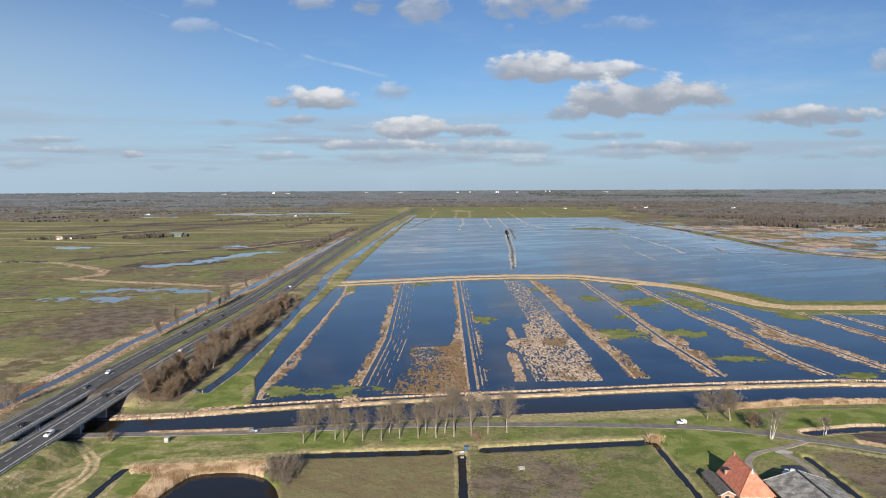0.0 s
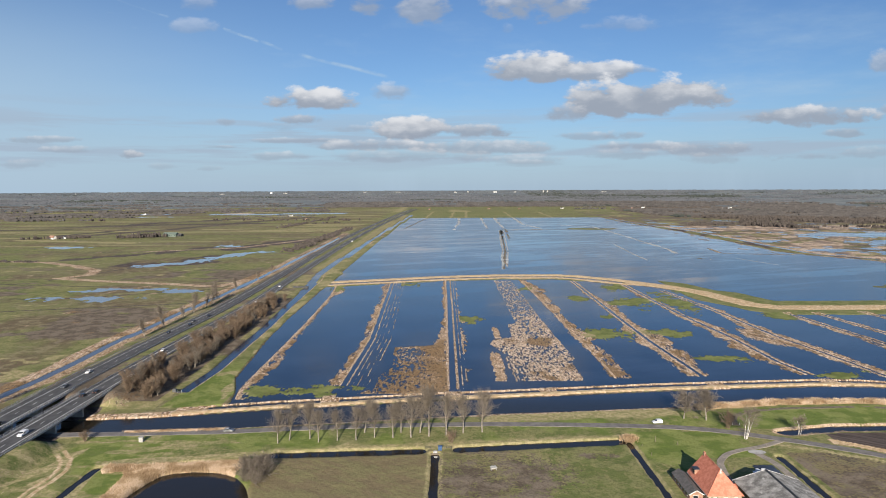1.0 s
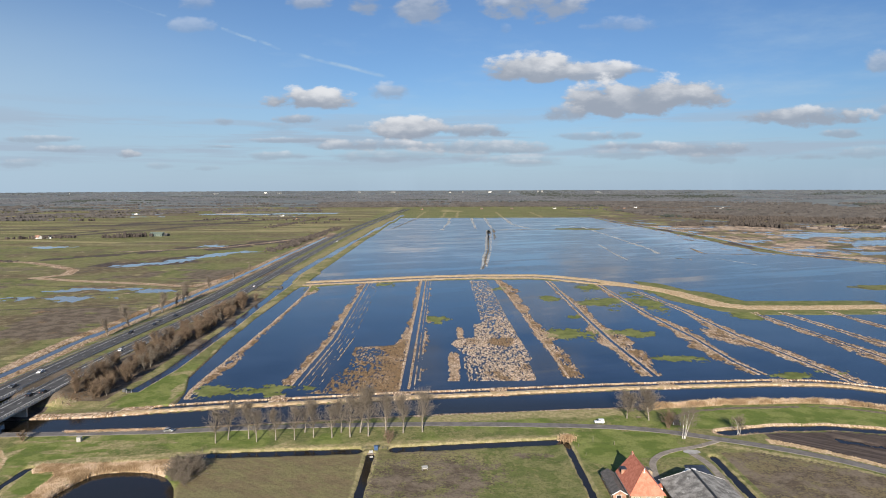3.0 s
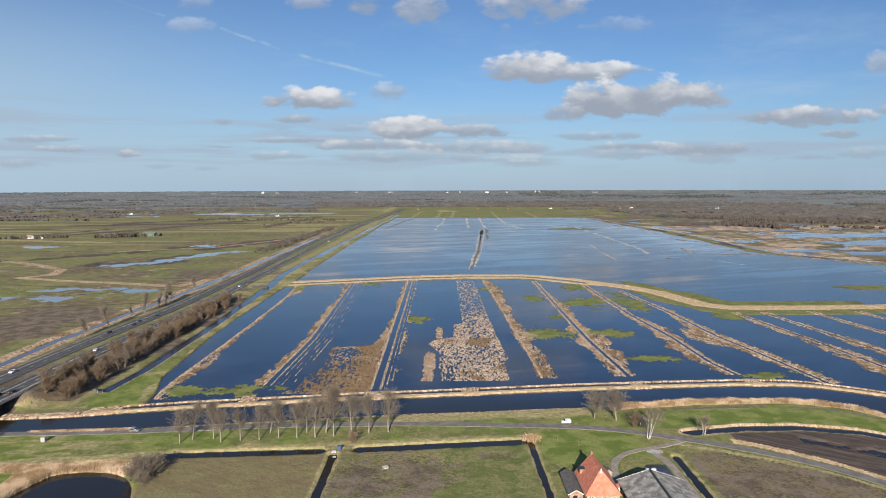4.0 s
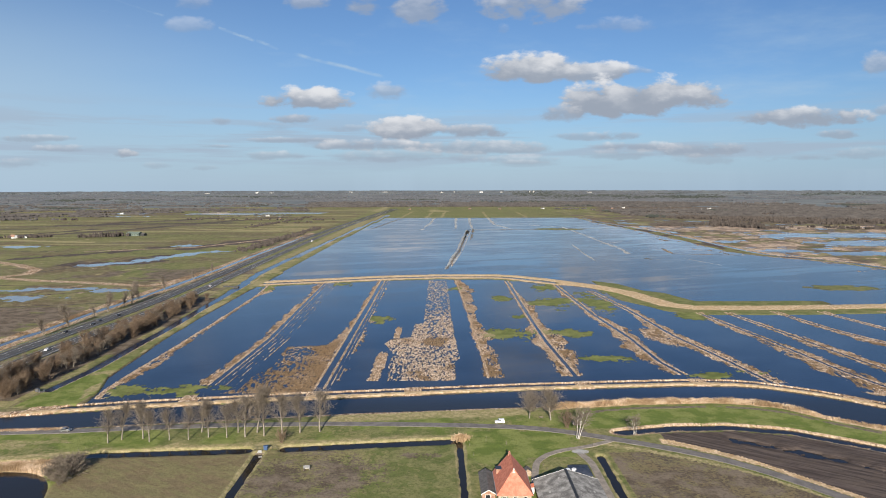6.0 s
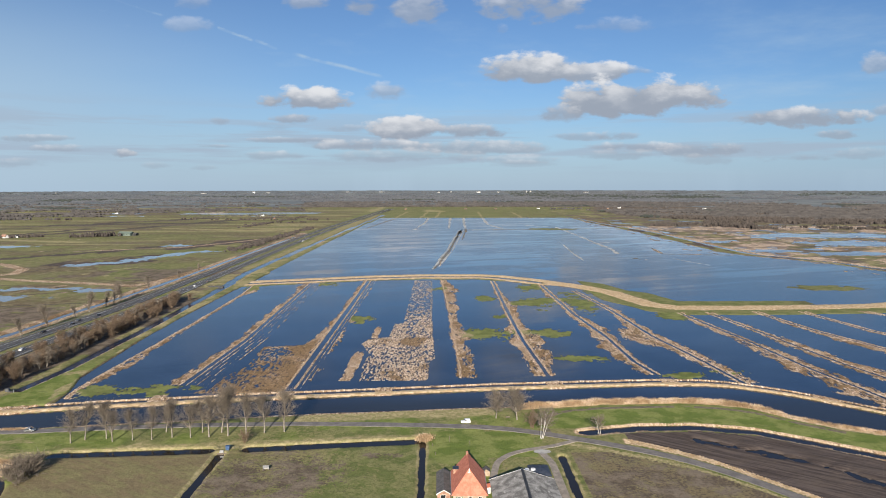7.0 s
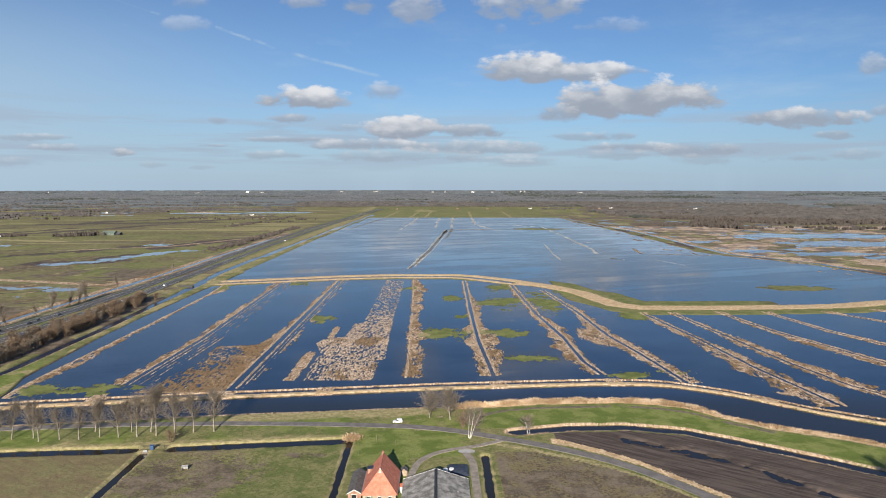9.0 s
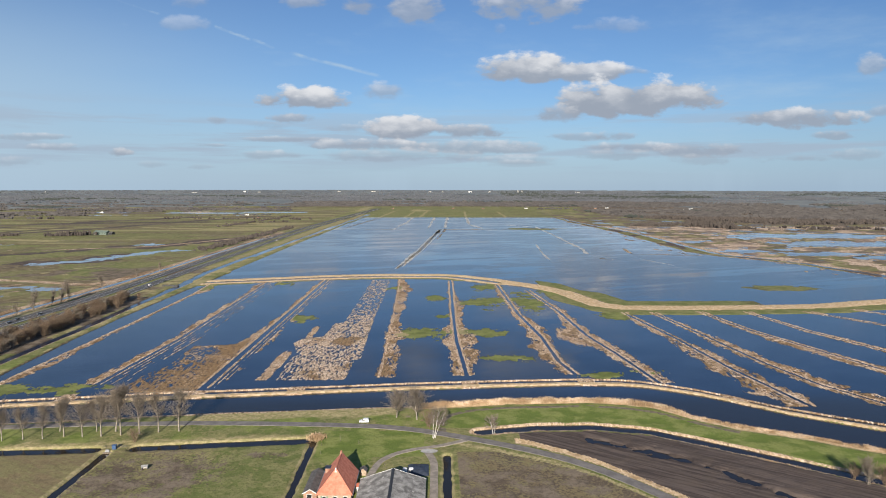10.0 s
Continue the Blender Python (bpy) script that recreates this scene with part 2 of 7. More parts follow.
    drift = n.noise(n.join(n.math("MULTIPLY", px, 0.035), n.math("MULTIPLY", py, 0.013), 0.0), 1.0, 4.0, 0.65)
    reed = n.mix(n.math("MULTIPLY", n.math("MULTIPLY", n.step(drift, 0.47, 0.58), n.step(py, 800.0, 950.0)), 0.8), reed, (0.165, 0.125, 0.105))
    stems = n.mix(n.step(tuft, 0.42, 0.60), (0.43, 0.31, 0.175), (0.63, 0.50, 0.34))
    stems = n.mix(n.math("MULTIPLY", n.step(fine, 0.48, 0.62), 0.45), stems, (0.36, 0.25, 0.14))
    reed = n.mix(n.step(upright, 0.35, 0.6), reed, stems)
    pasture = n.mix(n.step(n.math("ADD", n.math("MULTIPLY", mid, 0.5), n.math("MULTIPLY", rows, 0.5)), 0.43, 0.57), (0.200, 0.160, 0.092), (0.215, 0.195, 0.096))
    pasture = n.mix(n.math("MULTIPLY", n.step(fine, 0.48, 0.60), 0.45), pasture, (0.135, 0.108, 0.062))
    hay = n.mix(n.step(tuft, 0.42, 0.58), (0.265, 0.245, 0.110), (0.42, 0.355, 0.195))
    hay = n.mix(n.math("MULTIPLY", n.step(fine, 0.49, 0.60), 0.5), hay, (0.20, 0.165, 0.085))
    meadow = n.mix(n.step(mid, 0.42, 0.58), (0.128, 0.170, 0.040), (0.215, 0.240, 0.076))
    meadow = n.mix(n.math("MULTIPLY", n.step(fine, 0.5, 0.6), 0.3), meadow, (0.085, 0.120, 0.026))
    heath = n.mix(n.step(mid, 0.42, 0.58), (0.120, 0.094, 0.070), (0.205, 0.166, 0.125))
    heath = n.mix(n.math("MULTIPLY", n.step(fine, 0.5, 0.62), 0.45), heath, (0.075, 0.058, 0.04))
    tone = n.mix(n.step(n.math("ADD", lush, ragged), 0.40, 0.60), grass, green)
    tone = n.mix(n.step(n.math("ADD", fresh, n.math("MULTIPLY", ragged, 0.5)), 0.40, 0.60), tone, meadow)
    tone = n.mix(n.step(n.math("ADD", worn, n.math("MULTIPLY", ragged, 0.7)), 0.25, 0.75), tone, pasture)
    tone = n.mix(n.step(n.math("ADD", dry, n.math("MULTIPLY", ragged, 0.9)), 0.30, 0.72), tone, hay)
    tone = n.mix(n.step(n.math("ADD", soil, n.math("MULTIPLY", ragged, 0.8)), 0.40, 0.60), tone, earth)
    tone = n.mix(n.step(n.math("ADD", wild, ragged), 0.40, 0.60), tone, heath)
    tone = n.mix(n.step(n.math("ADD", straw, n.math("MULTIPLY", ragged, 0.8)), 0.40, 0.58), tone, reed)
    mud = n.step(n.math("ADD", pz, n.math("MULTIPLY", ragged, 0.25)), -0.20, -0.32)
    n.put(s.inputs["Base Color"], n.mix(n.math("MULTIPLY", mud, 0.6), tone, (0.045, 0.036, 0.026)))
    s.inputs["Roughness"].default_value = 0.95
    s.inputs["Specular IOR Level"].default_value = 0.15
    bump(n, s, n.math("ADD", n.math("ADD", fine, tuft), n.math("MULTIPLY", mid, 2.0)), 0.55, 0.3)


def water_build(n, s):
    p = place(n)
    px, py, pz = n.xyz(p)
    bend = n.math("MULTIPLY", n.math("SUBTRACT", n.noise(p, 0.004, 3.0), 0.5), 2.2)
    # calm lanes between rippled water, drawn out by the wind
    lanes = n.noise(n.join(n.math("ADD", n.math("MULTIPLY", px, 0.0030), bend), n.math("ADD", n.math("MULTIPLY", py, 0.020), n.math("MULTIPLY", px, -0.008)), 0.0), 1.0, 5.0, 0.66)
    broad = n.noise(p, 0.006, 4.0, 0.6)
    streak = n.noise(n.join(n.math("ADD", n.math("MULTIPLY", px, 0.012), n.math("MULTIPLY", bend, 2.0)), n.math("ADD", n.math("MULTIPLY", py, 0.055), n.math("MULTIPLY", px, -0.016)), 3.0), 1.0, 5.0, 0.62)
    mixed = n.math("ADD", n.math("MULTIPLY", lanes, 0.55), n.math("ADD", n.math("MULTIPLY", broad, 0.2), n.math("MULTIPLY", streak, 0.25)))
    calm = n.step(mixed, 0.49, 0.57)
    calm = n.math("MAXIMUM", calm, n.step(px, -176.0, -196.0))
    murk = n.noise(p, 0.03, 4.0)
    body = n.mix(n.step(murk, 0.35, 0.65), (0.012, 0.021, 0.045), (0.022, 0.036, 0.070))
    body = n.mix(n.step(py, 318.0, 290.0), body, (0.017, 0.014, 0.010))  # peaty ditches
    body = n.mix(n.math("MULTIPLY", n.step(py, 600.0, 1000.0), 0.9), body, (0.050, 0.072, 0.112))  # open lake: sky reflection painted in, paler with distance
    body = n.mix(n.math("MULTIPLY", n.step(px, -186.0, -196.0), 0.55), body, (0.13, 0.135, 0.155))
    body = n.mix(n.step(px, -212.0, -225.0), body, (0.17, 0.185, 0.205))  # a skin of turbid water over grass
    # thin water over drowned grass before the eastern bank; calm-water sheen painted as pale streaks
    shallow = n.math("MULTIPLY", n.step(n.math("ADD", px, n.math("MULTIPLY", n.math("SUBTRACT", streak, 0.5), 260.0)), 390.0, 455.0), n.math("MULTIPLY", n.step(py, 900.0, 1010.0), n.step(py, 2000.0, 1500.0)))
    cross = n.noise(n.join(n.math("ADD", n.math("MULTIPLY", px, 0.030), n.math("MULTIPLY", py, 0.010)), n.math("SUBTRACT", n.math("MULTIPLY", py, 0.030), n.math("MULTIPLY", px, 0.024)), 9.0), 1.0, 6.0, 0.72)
    streak_sheen = n.math("MULTIPLY", n.step(n.math("ADD", n.math("MULTIPLY", streak, 0.5), n.math("MULTIPLY", cross, 0.5)), 0.49, 0.60), n.math("MULTIPLY", n.step(py, 740.0, 1000.0), 0.55))
    thin = n.math("MULTIPLY", n.math("MAXIMUM", n.math("MULTIPLY", shallow, n.step(n.math("ADD", n.math("MULTIPLY", streak, 0.4), n.math("MULTIPLY", cross, 0.6)), 0.40, 0.56, 0.25, 1.0)), streak_sheen), n.step(py, 2100.0, 2000.0))
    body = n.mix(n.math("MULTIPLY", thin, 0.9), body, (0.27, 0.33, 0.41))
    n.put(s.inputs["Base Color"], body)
    n.put(s.inputs["Roughness"], n.math("ADD", 0.02, n.math("MULTIPLY", n.math("SUBTRACT", 1.0, calm), n.step(py, 300.0, 780.0, 0.05, 0.16))))
    s.inputs["IOR"].default_value = 1.333
    ripple = n.noise(n.join(px, n.math("MULTIPLY", py, 0.5), 0.0), 0.8, 4.0, 0.6)
    bump(n, s, n.math("MULTIPLY", ripple, n.step(calm, 0.0, 1.0, 2.2, 0.5)), 0.06, 0.3)


# far fields and heath with aerial haze put into their colour
FAR_LAND_HAZE = surface("hazed_far_land", (0.105, 0.122, 0.132), (0.170, 0.186, 0.182), 0.004, 0.95, fine=4)
FAR_WATER = surface("far_lake_water", (0.12, 0.145, 0.18), (0.19, 0.215, 0.25), 0.01, 0.12, fine=6)
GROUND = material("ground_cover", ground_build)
WATER = material("still_water", water_build)
ASPHALT = surface("asphalt", (0.050, 0.050, 0.052), (0.088, 0.087, 0.088), 0.25, 0.85, fine=30)
OLD_ASPHALT = surface("worn_asphalt", (0.13, 0.12, 0.115), (0.20, 0.185, 0.175), 0.3, 0.9, fine=20)
GRAVEL = surface("gravel", (0.20, 0.175, 0.15), (0.32, 0.28, 0.24), 0.5, 0.95, fine=14)
PAINT = surface("road_paint", (0.62, 0.62, 0.60), (0.80, 0.80, 0.78), 1.0, 0.7)
CONCRETE = surface("concrete", (0.30, 0.295, 0.28), (0.45, 0.44, 0.42), 0.4, 0.85)
GALVANISED = surface("galvanised_steel", (0.42, 0.43, 0.44), (0.60, 0.61, 0.62), 1.0, 0.45, 0.7)
TILE_RED = surface("red_roof_tile", (0.44, 0.140, 0.085), (0.58, 0.215, 0.140), 0.9, 0.8, fine=9, relief=0.05)
BRICK = surface("brick", (0.24, 0.13, 0.09), (0.38, 0.24, 0.17), 1.2, 0.9, fine=10)
WHITE_PAINT = surface("white_paint", (0.68, 0.68, 0.66), (0.82, 0.82, 0.80), 0.8, 0.5)
GREEN_PAINT = surface("green_paint", (0.06, 0.14, 0.09), (0.10, 0.20, 0.13), 1.0, 0.5)
BLUE_PAINT = surface("blue_paint", (0.03, 0.07, 0.16), (0.06, 0.12, 0.24), 1.0, 0.5)
DARK_GLASS = surface("dark_glass", (0.012, 0.014, 0.017), (0.03, 0.034, 0.04), 1.0, 0.08)
RUBBER = surface("tyre_rubber", (0.015, 0.015, 0.015), (0.03, 0.03, 0.03), 1.0, 0.85)
CAR_WHITE = surface("white_car_paint", (0.74, 0.74, 0.75), (0.82, 0.82, 0.83), 0.5, 0.3, coat=0.6)
CAR_GREY = surface("grey_car_paint", (0.11, 0.115, 0.125), (0.17, 0.175, 0.185), 0.5, 0.3, 0.5, coat=0.6)
CAR_BLACK = surface("black_car_paint", (0.012, 0.012, 0.015), (0.03, 0.03, 0.034), 0.5, 0.25, coat=0.6)
BARK = surface("grey_bark", (0.16, 0.14, 0.115), (0.28, 0.25, 0.21), 1.5, 0.95)
BIRCH = surface("white_birch_bark", (0.30, 0.28, 0.25), (0.66, 0.64, 0.60), 1.5, 0.85)
TWIG = surface("bare_twigs", (0.130, 0.108, 0.084), (0.225, 0.188, 0.148), 0.8, 0.95)
TWIG_WARM = surface("reddish_bare_twigs", (0.120, 0.084, 0.055), (0.215, 0.155, 0.105), 0.4, 0.95)
WOODS = surface("distant_bare_woods", (0.046, 0.043, 0.044), (0.080, 0.074, 0.072), 0.02, 0.98, fine=9)
# distance haze is mixed into the blue-grey of these woods
WOODS_HAZE = surface("hazed_far_woods", (0.062, 0.068, 0.080), (0.082, 0.088, 0.102), 0.006, 0.98, fine=9)
PINE = surface("distant_dark_pines", (0.024, 0.030, 0.028), (0.042, 0.050, 0.044), 0.03, 0.98)


def blade_material(name, dark, middle, pale):
    """Dead leaves, each with a tone of its own, in drifts of lighter and darker growth."""

    def build(n, s):
        own = n.add("ShaderNodeNewGeometry").outputs["Random Per Island"]
        drift = n.noise(place(n), 0.14, 4.0, 0.6)
        mixed = n.math("ADD", n.math("MULTIPLY", own, 0.42), n.math("MULTIPLY", n.step(drift, 0.40, 0.60), 0.58))
        tone = n.mix(n.step(mixed, 0.10, 0.45), dark, middle)
        n.put(s.inputs["Base Color"], n.mix(n.step(mixed, 0.50, 0.85), tone, pale))
        s.inputs["Roughness"].default_value = 0.95

    return material(name, build)


REED = blade_material("dry_reed", (0.27, 0.18, 0.10), (0.45, 0.325, 0.20), (0.66, 0.52, 0.385))
SEDGE = blade_material("dead_sedge", (0.075, 0.046, 0.028), (0.25, 0.150, 0.070), (0.60, 0.465, 0.34))
BARE_WOOD = blade_material("bare_wood_stand", (0.038, 0.032, 0.029), (0.056, 0.047, 0.042), (0.078, 0.065, 0.058))
WET_PEAT = surface("wet_brown_peat_bank", (0.075, 0.060, 0.040), (0.20, 0.165, 0.11), 0.05, 0.95, fine=8)
# pale colour stands in for the sheen of calm water beside drowned banks
LEE_SHEEN = surface("calm_lee_sheen", (0.22, 0.22, 0.21), (0.54, 0.54, 0.52), 0.05, 0.95, fine=8)
TIMBER = surface("weathered_timber", (0.10, 0.08, 0.06), (0.20, 0.165, 0.13), 2.0, 0.9)
TARP = surface("dark_tarpaulin", (0.02, 0.028, 0.045), (0.045, 0.055, 0.08), 0.8, 0.5)
WRAP = surface("white_bale_wrap", (0.68, 0.69, 0.70), (0.84, 0.84, 0.85), 1.0, 0.45)
STEEL_GREEN = surface("green_sheet_metal", (0.10, 0.135, 0.115), (0.15, 0.185, 0.155), 0.5, 0.6)
DARK_METAL = surface("dark_metal", (0.03, 0.032, 0.035), (0.06, 0.062, 0.066), 1.0, 0.6, 0.3)


# ---------------------------------------------------------------- the lie of the land
WATER_LEVEL = -0.30
FAR_0, FAR_1 = 2600.0, 4880.0


def hashed(i, j, seed):
    h = np.sin(i * 127.1 + j * 311.7 + seed * 74.7) * 43758.5453
    return h - np.floor(h)


def value_noise(x, y, seed=0, octaves=3):
    """Smooth noise between 0 and 1."""
    out, total, amp = np.zeros_like(x), 0.0, 1.0
    for o in range(octaves):
        i, j = np.floor(x), np.floor(y)
        f, g = x - i, y - j
        f, g = f * f * (3 - 2 * f), g * g * (3 - 2 * g)
        a, b = hashed(i, j, seed + o), hashed(i + 1, j, seed + o)
        c, d = hashed(i, j + 1, seed + o), hashed(i + 1, j + 1, seed + o)
        out += amp * ((a * (1 - f) + b * f) * (1 - g) + (c * (1 - f) + d * f) * g)
        total += amp
        x, y, amp = x * 2.03 + 17.3, y * 2.03 - 9.1, amp * 0.55
    return out / total


def ramp(x, lo, hi):
    t = np.clip((x - lo) / (hi - lo), 0, 1)
    return t * t * (3 - 2 * t)


def near_line(x, y, pts):
    """Distance to a polyline and the share of its length at the nearest place."""
    pts = np.array(pts, float)
    seg = np.diff(pts, axis=0)
    length = np.hypot(seg[:, 0], seg[:, 1])
    start, total = np.r_[0, np.cumsum(length)[:-1]], length.sum()
    best, share = np.full(x.shape, 1e9), np.zeros(x.shape)
    for (ax, ay), (dx, dy), l, s0 in zip(pts[:-1], seg, length, start):
        t = np.clip(((x - ax) * dx + (y - ay) * dy) / (l * l), 0, 1)
        d = np.hypot(x - ax - t * dx, y - ay - t * dy)
        closer = d < best
        best = np.where(closer, d, best)
        share = np.where(closer, (s0 + t * l) / total, share)
    return best, share


def inside(x, y, pts):
    """Even-odd test."""
    hit = np.zeros(x.shape, bool)
    for (ax, ay), (bx, by) in zip(pts, pts[1:] + pts[:1]):
        cross = (ay > y) != (by > y)
        hit ^= cross & (x < (bx - ax) * (y - ay) / ((by - ay) if by != ay else 1e-9) + ax)
    return hit


CANAL_FAR = [(-600, 262), (-200, 273), (-145, 276.6), (-121, 279), (-86, 286), (-69, 289.5), (-32, 295), (-2, 300), (40, 305), (70, 309), (113, 314.5), (157, 318.5),
             (200, 321.5), (222, 320.5), (235, 316.7), (246, 310.5), (257, 303.5), (267, 295), (284, 278.5), (302, 266), (313, 259), (400, 205), (700, 20)]
CANAL_NEAR = [(-600, 247), (-200, 259), (-151, 261), (-120, 261.5), (-87, 264), (-62, 268), (36, 282), (62, 284), (91, 287.5), (115, 289.5), (132, 292), (162, 297),
              (197, 299), (215, 296.5), (227, 291.5), (239, 277), (253, 265), (272, 256), (288, 245), (299, 238), (390, 182), (690, 0)]
NORTH_DIKE = [(-125, 678), (-55, 700), (6, 721), (70, 732), (133, 731), (156, 721), (187, 695), (229, 648), (249, 612), (258, 580), (267, 548), (283, 533), (328, 532),
              (400, 535), (450, 540), (522, 563), (640, 610), (900, 700)]
ROAD = [(-420, 252), (-158, 257), (-113, 258.8), (-79, 260.5), (-61, 263), (-22, 266.8), (26, 268.4), (59, 267.5), (85, 266), (107, 263.8), (120, 260.5), (132, 255.5),
        (148, 248), (163, 240), (176, 231.5), (186, 222.5), (195, 212), (203, 201), (230, 165), (300, 70)]
# reed ridges left by the old parcels: the line of the ditch, widths of the mats west and east of it at some y, ditches and firm rims as (offset, half width)
ONE_DITCH = ([(0.0, 0.75)], [(-1.7, 0.75), (1.7, 0.75)])
RIDGES = [
    ([(-89.5, 303), (-92, 318), (-92.5, 359), (-92.5, 428), (-93.5, 502), (-96, 600), (-99, 640), (-101, 660)], [(303, 2, 2), (318, 2, 3), (345, 1.5, 5), (378, 1.5, 8), (392, 1.5, 4), (430, 1.5, 2.2), (600, 1, 2), (625, 1, 9), (655, 1, 6)], [(-2.2, 0.5)], [(-0.6, 0.8)]),
    ([(-42.4, 325), (-39, 427), (-45, 645), (-46, 685)], [(325, 8, 0.5), (360, 7, 2), (440, 5.5, 2), (520, 6.5, 1.5), (600, 5, 1), (660, 9, 5), (685, 9, 6)], [(0.0, 1.0), (3.2, 0.7), (5.8, 0.7), (8.4, 0.7)], [(-1.7, 0.6), (1.9, 0.35), (4.5, 0.30), (7.1, 0.28), (9.7, 0.22), (12.3, 0.18)]),
    ([(13.0, 318), (12.8, 426), (12.0, 700)], [(318, 7, 2), (340, 6, 6), (356, 6, 8), (368, 6, 4), (385, 8, 7), (412, 9, 10), (430, 7, 9), (475, 5.5, 10), (500, 5, 7), (560, 4.5, 6), (660, 4.5, 8), (700, 4, 5)], [(0.2, 1.3), (4.1, 0.5), (6.3, 0.4)], [(-2.1, 0.7), (2.8, 0.6), (5.2, 0.55), (7.3, 0.5)]),
    ([(99.5, 336), (99, 381), (97.5, 441), (95, 549), (91.5, 660), (90, 700)], [(336, 1.5, 7), (357, 1.5, 9), (370, 1.5, 6.5), (420, 1.5, 7), (440, 3, 12), (458, 2, 9), (480, 1.5, 4), (550, 1.5, 7), (620, 1.5, 11), (690, 1.5, 5)], [], [(-0.8, 0.5)]),
    ([(145, 339), (143.9, 369), (141.8, 417), (142, 512), (143.4, 668), (143.5, 690)], [(339, 6, 3), (369, 6, 7), (395, 6, 9), (430, 8, 13), (455, 7, 9), (470, 3, 5), (500, 2.5, 6), (560, 3, 8), (600, 2.5, 3), (690, 2, 2)], *ONE_DITCH),
    ([(203, 341), (198.9, 368), (198.6, 429), (192.7, 509), (190.3, 641), (190, 660)], [(341, 5, 2), (368, 7, 3), (395, 10, 3), (430, 10, 5), (450, 5, 8), (500, 6, 3), (540, 2.5, 3), (590, 6, 3), (660, 2, 2)], *ONE_DITCH),
    ([(243, 325), (236.4, 387), (229.9, 432), (226.6, 518), (216.5, 623)], [(325, 3, 7), (360, 4, 8), (400, 8, 7), (432, 13, 5), (470, 6, 6), (518, 3, 5), (560, 2, 3), (623, 2, 2)], *ONE_DITCH),
    ([(301.5, 276), (298, 305), (291, 354), (287, 422), (277, 512)], [(276, 9, 3), (305, 11, 5), (340, 9, 6), (390, 7, 4), (430, 5, 2.5), (470, 5, 2), (512, 2, 2)], *ONE_DITCH),
    ([(338, 290), (323, 323), (315, 366), (309, 430), (301, 512)], [(290, 4, 9), (323, 4, 9), (366, 3, 7), (400, 4, 5), (430, 3, 4), (512, 2, 2)], *ONE_DITCH),
    ([(382, 330), (374, 348), (363, 392), (348, 447), (339, 515)], [(330, 6, 6), (392, 7, 3), (420, 8, 2.5), (447, 4, 2), (515, 2, 2)], *ONE_DITCH),
    ([(430, 345), (404, 391), (387, 447), (376, 515)], [(345, 4, 4), (391, 4, 4), (447, 3, 3), (515, 2, 2)], *ONE_DITCH),
    ([(480, 420), (454, 465), (425, 515)], [(420, 4, 4), (515, 3, 3)], *ONE_DITCH),
    ([(520, 450), (490, 490), (470, 525)], [(450, 4, 3), (525, 3, 3)], *ONE_DITCH),
]
# drowned grass in the marsh: middle, half sizes
LAWNS = [(-68, 316, 30, 10), (-48, 309, 8, 6), (-96, 640, 9, 20), (27, 492, 14, 16), (119, 438, 24, 17), (157, 441, 21, 15), (171, 562, 22, 28), (209, 566, 15, 46), (168, 374, 14, 7), (127, 578, 9, 14), (133, 498, 6, 8),
         (245, 345, 9, 7), (217, 340, 10, 6), (240, 610, 16, 26), (88, 640, 9, 12), (268, 500, 12, 16), (-30, 668, 14, 12), (180, 640, 16, 20)]
# pools on the western polder and beyond: middle, half sizes
POOLS = [(-300, 642, 52, 11), (-340, 632, 30, 9), (-315, 590, 44, 13), (-500, 588, 75, 15), (-246, 630, 20, 12), (-590, 640, 80, 18), (-624, 1098, 40, 24), (-360, 1120, 24, 28), (-830, 1090, 80, 20), (-640, 1100, 40, 16),
         (-1150, 1130, 120, 20), (-1028, 2225, 140, 45), (-640, 2370, 200, 40), (-520, 2215, 80, 30), (-300, 580, 10, 12), (-700, 690, 60, 9), (880, 1310, 150, 55), (840, 1130, 110, 55), (600, 1010, 34, 26), (690, 960, 60, 24), (960, 1080, 90, 40)]
LONG_POOL = [(-372, 836), (-335, 872), (-312, 940), (-296, 990), (-270, 1015)]
SAND_TRACK = [(-900, 900), (-611, 890), (-524, 874), (-464, 834), (-414, 788), (-400, 747), (-420, 720), (-358, 696), (-289, 678), (-221, 655), (-208, 690), (-199, 791), (-196, 1000)]
SAND_TRACK_2 = [(-470, 1010), (-330, 1080), (-240, 1260), (-190, 1330)]
WEST_CANAL = [(-212, 200), (-206, 313), (-204, 334), (-204, 373), (-206, 418), (-204, 455), (-203, 529), (-198, 631), (-196, 800), (-200, 1400)]
EAST_BANK = [(500, 2060), (498, 1879), (520, 1440), (518, 1216), (512, 997), (530, 940), (560, 900), (592, 840), (604, 788), (620, 730)]
FARM_DITCH = [(147, 258.5), (171, 263.5), (194, 264), (216, 258.5), (234, 246.5), (258, 229), (272, 218.5), (281, 212), (330, 175)]
POND = [(-97, 190), (-94.4, 209), (-92.7, 215.5), (-90.6, 220.8), (-87, 223), (-80.4, 224.3), (-72.2, 223.8), (-67, 222), (-62.5, 219), (-59.4, 215), (-56.8, 211), (-54, 204), (-53.5, 190), (-78, 178)]
SLOPE_TRACK = [(-150, 252), (-147, 250), (-137.3, 240.6), (-130.3, 232.8), (-126.9, 224.5), (-126.4, 216.4), (-127.6, 210), (-127.4, 203), (-128, 185)]
MOTORWAY_X = -163.4


def motorway_height(y):
    return 0.9 + 4.4 * (1 - ramp(np.abs(y - 262), 55, 330))


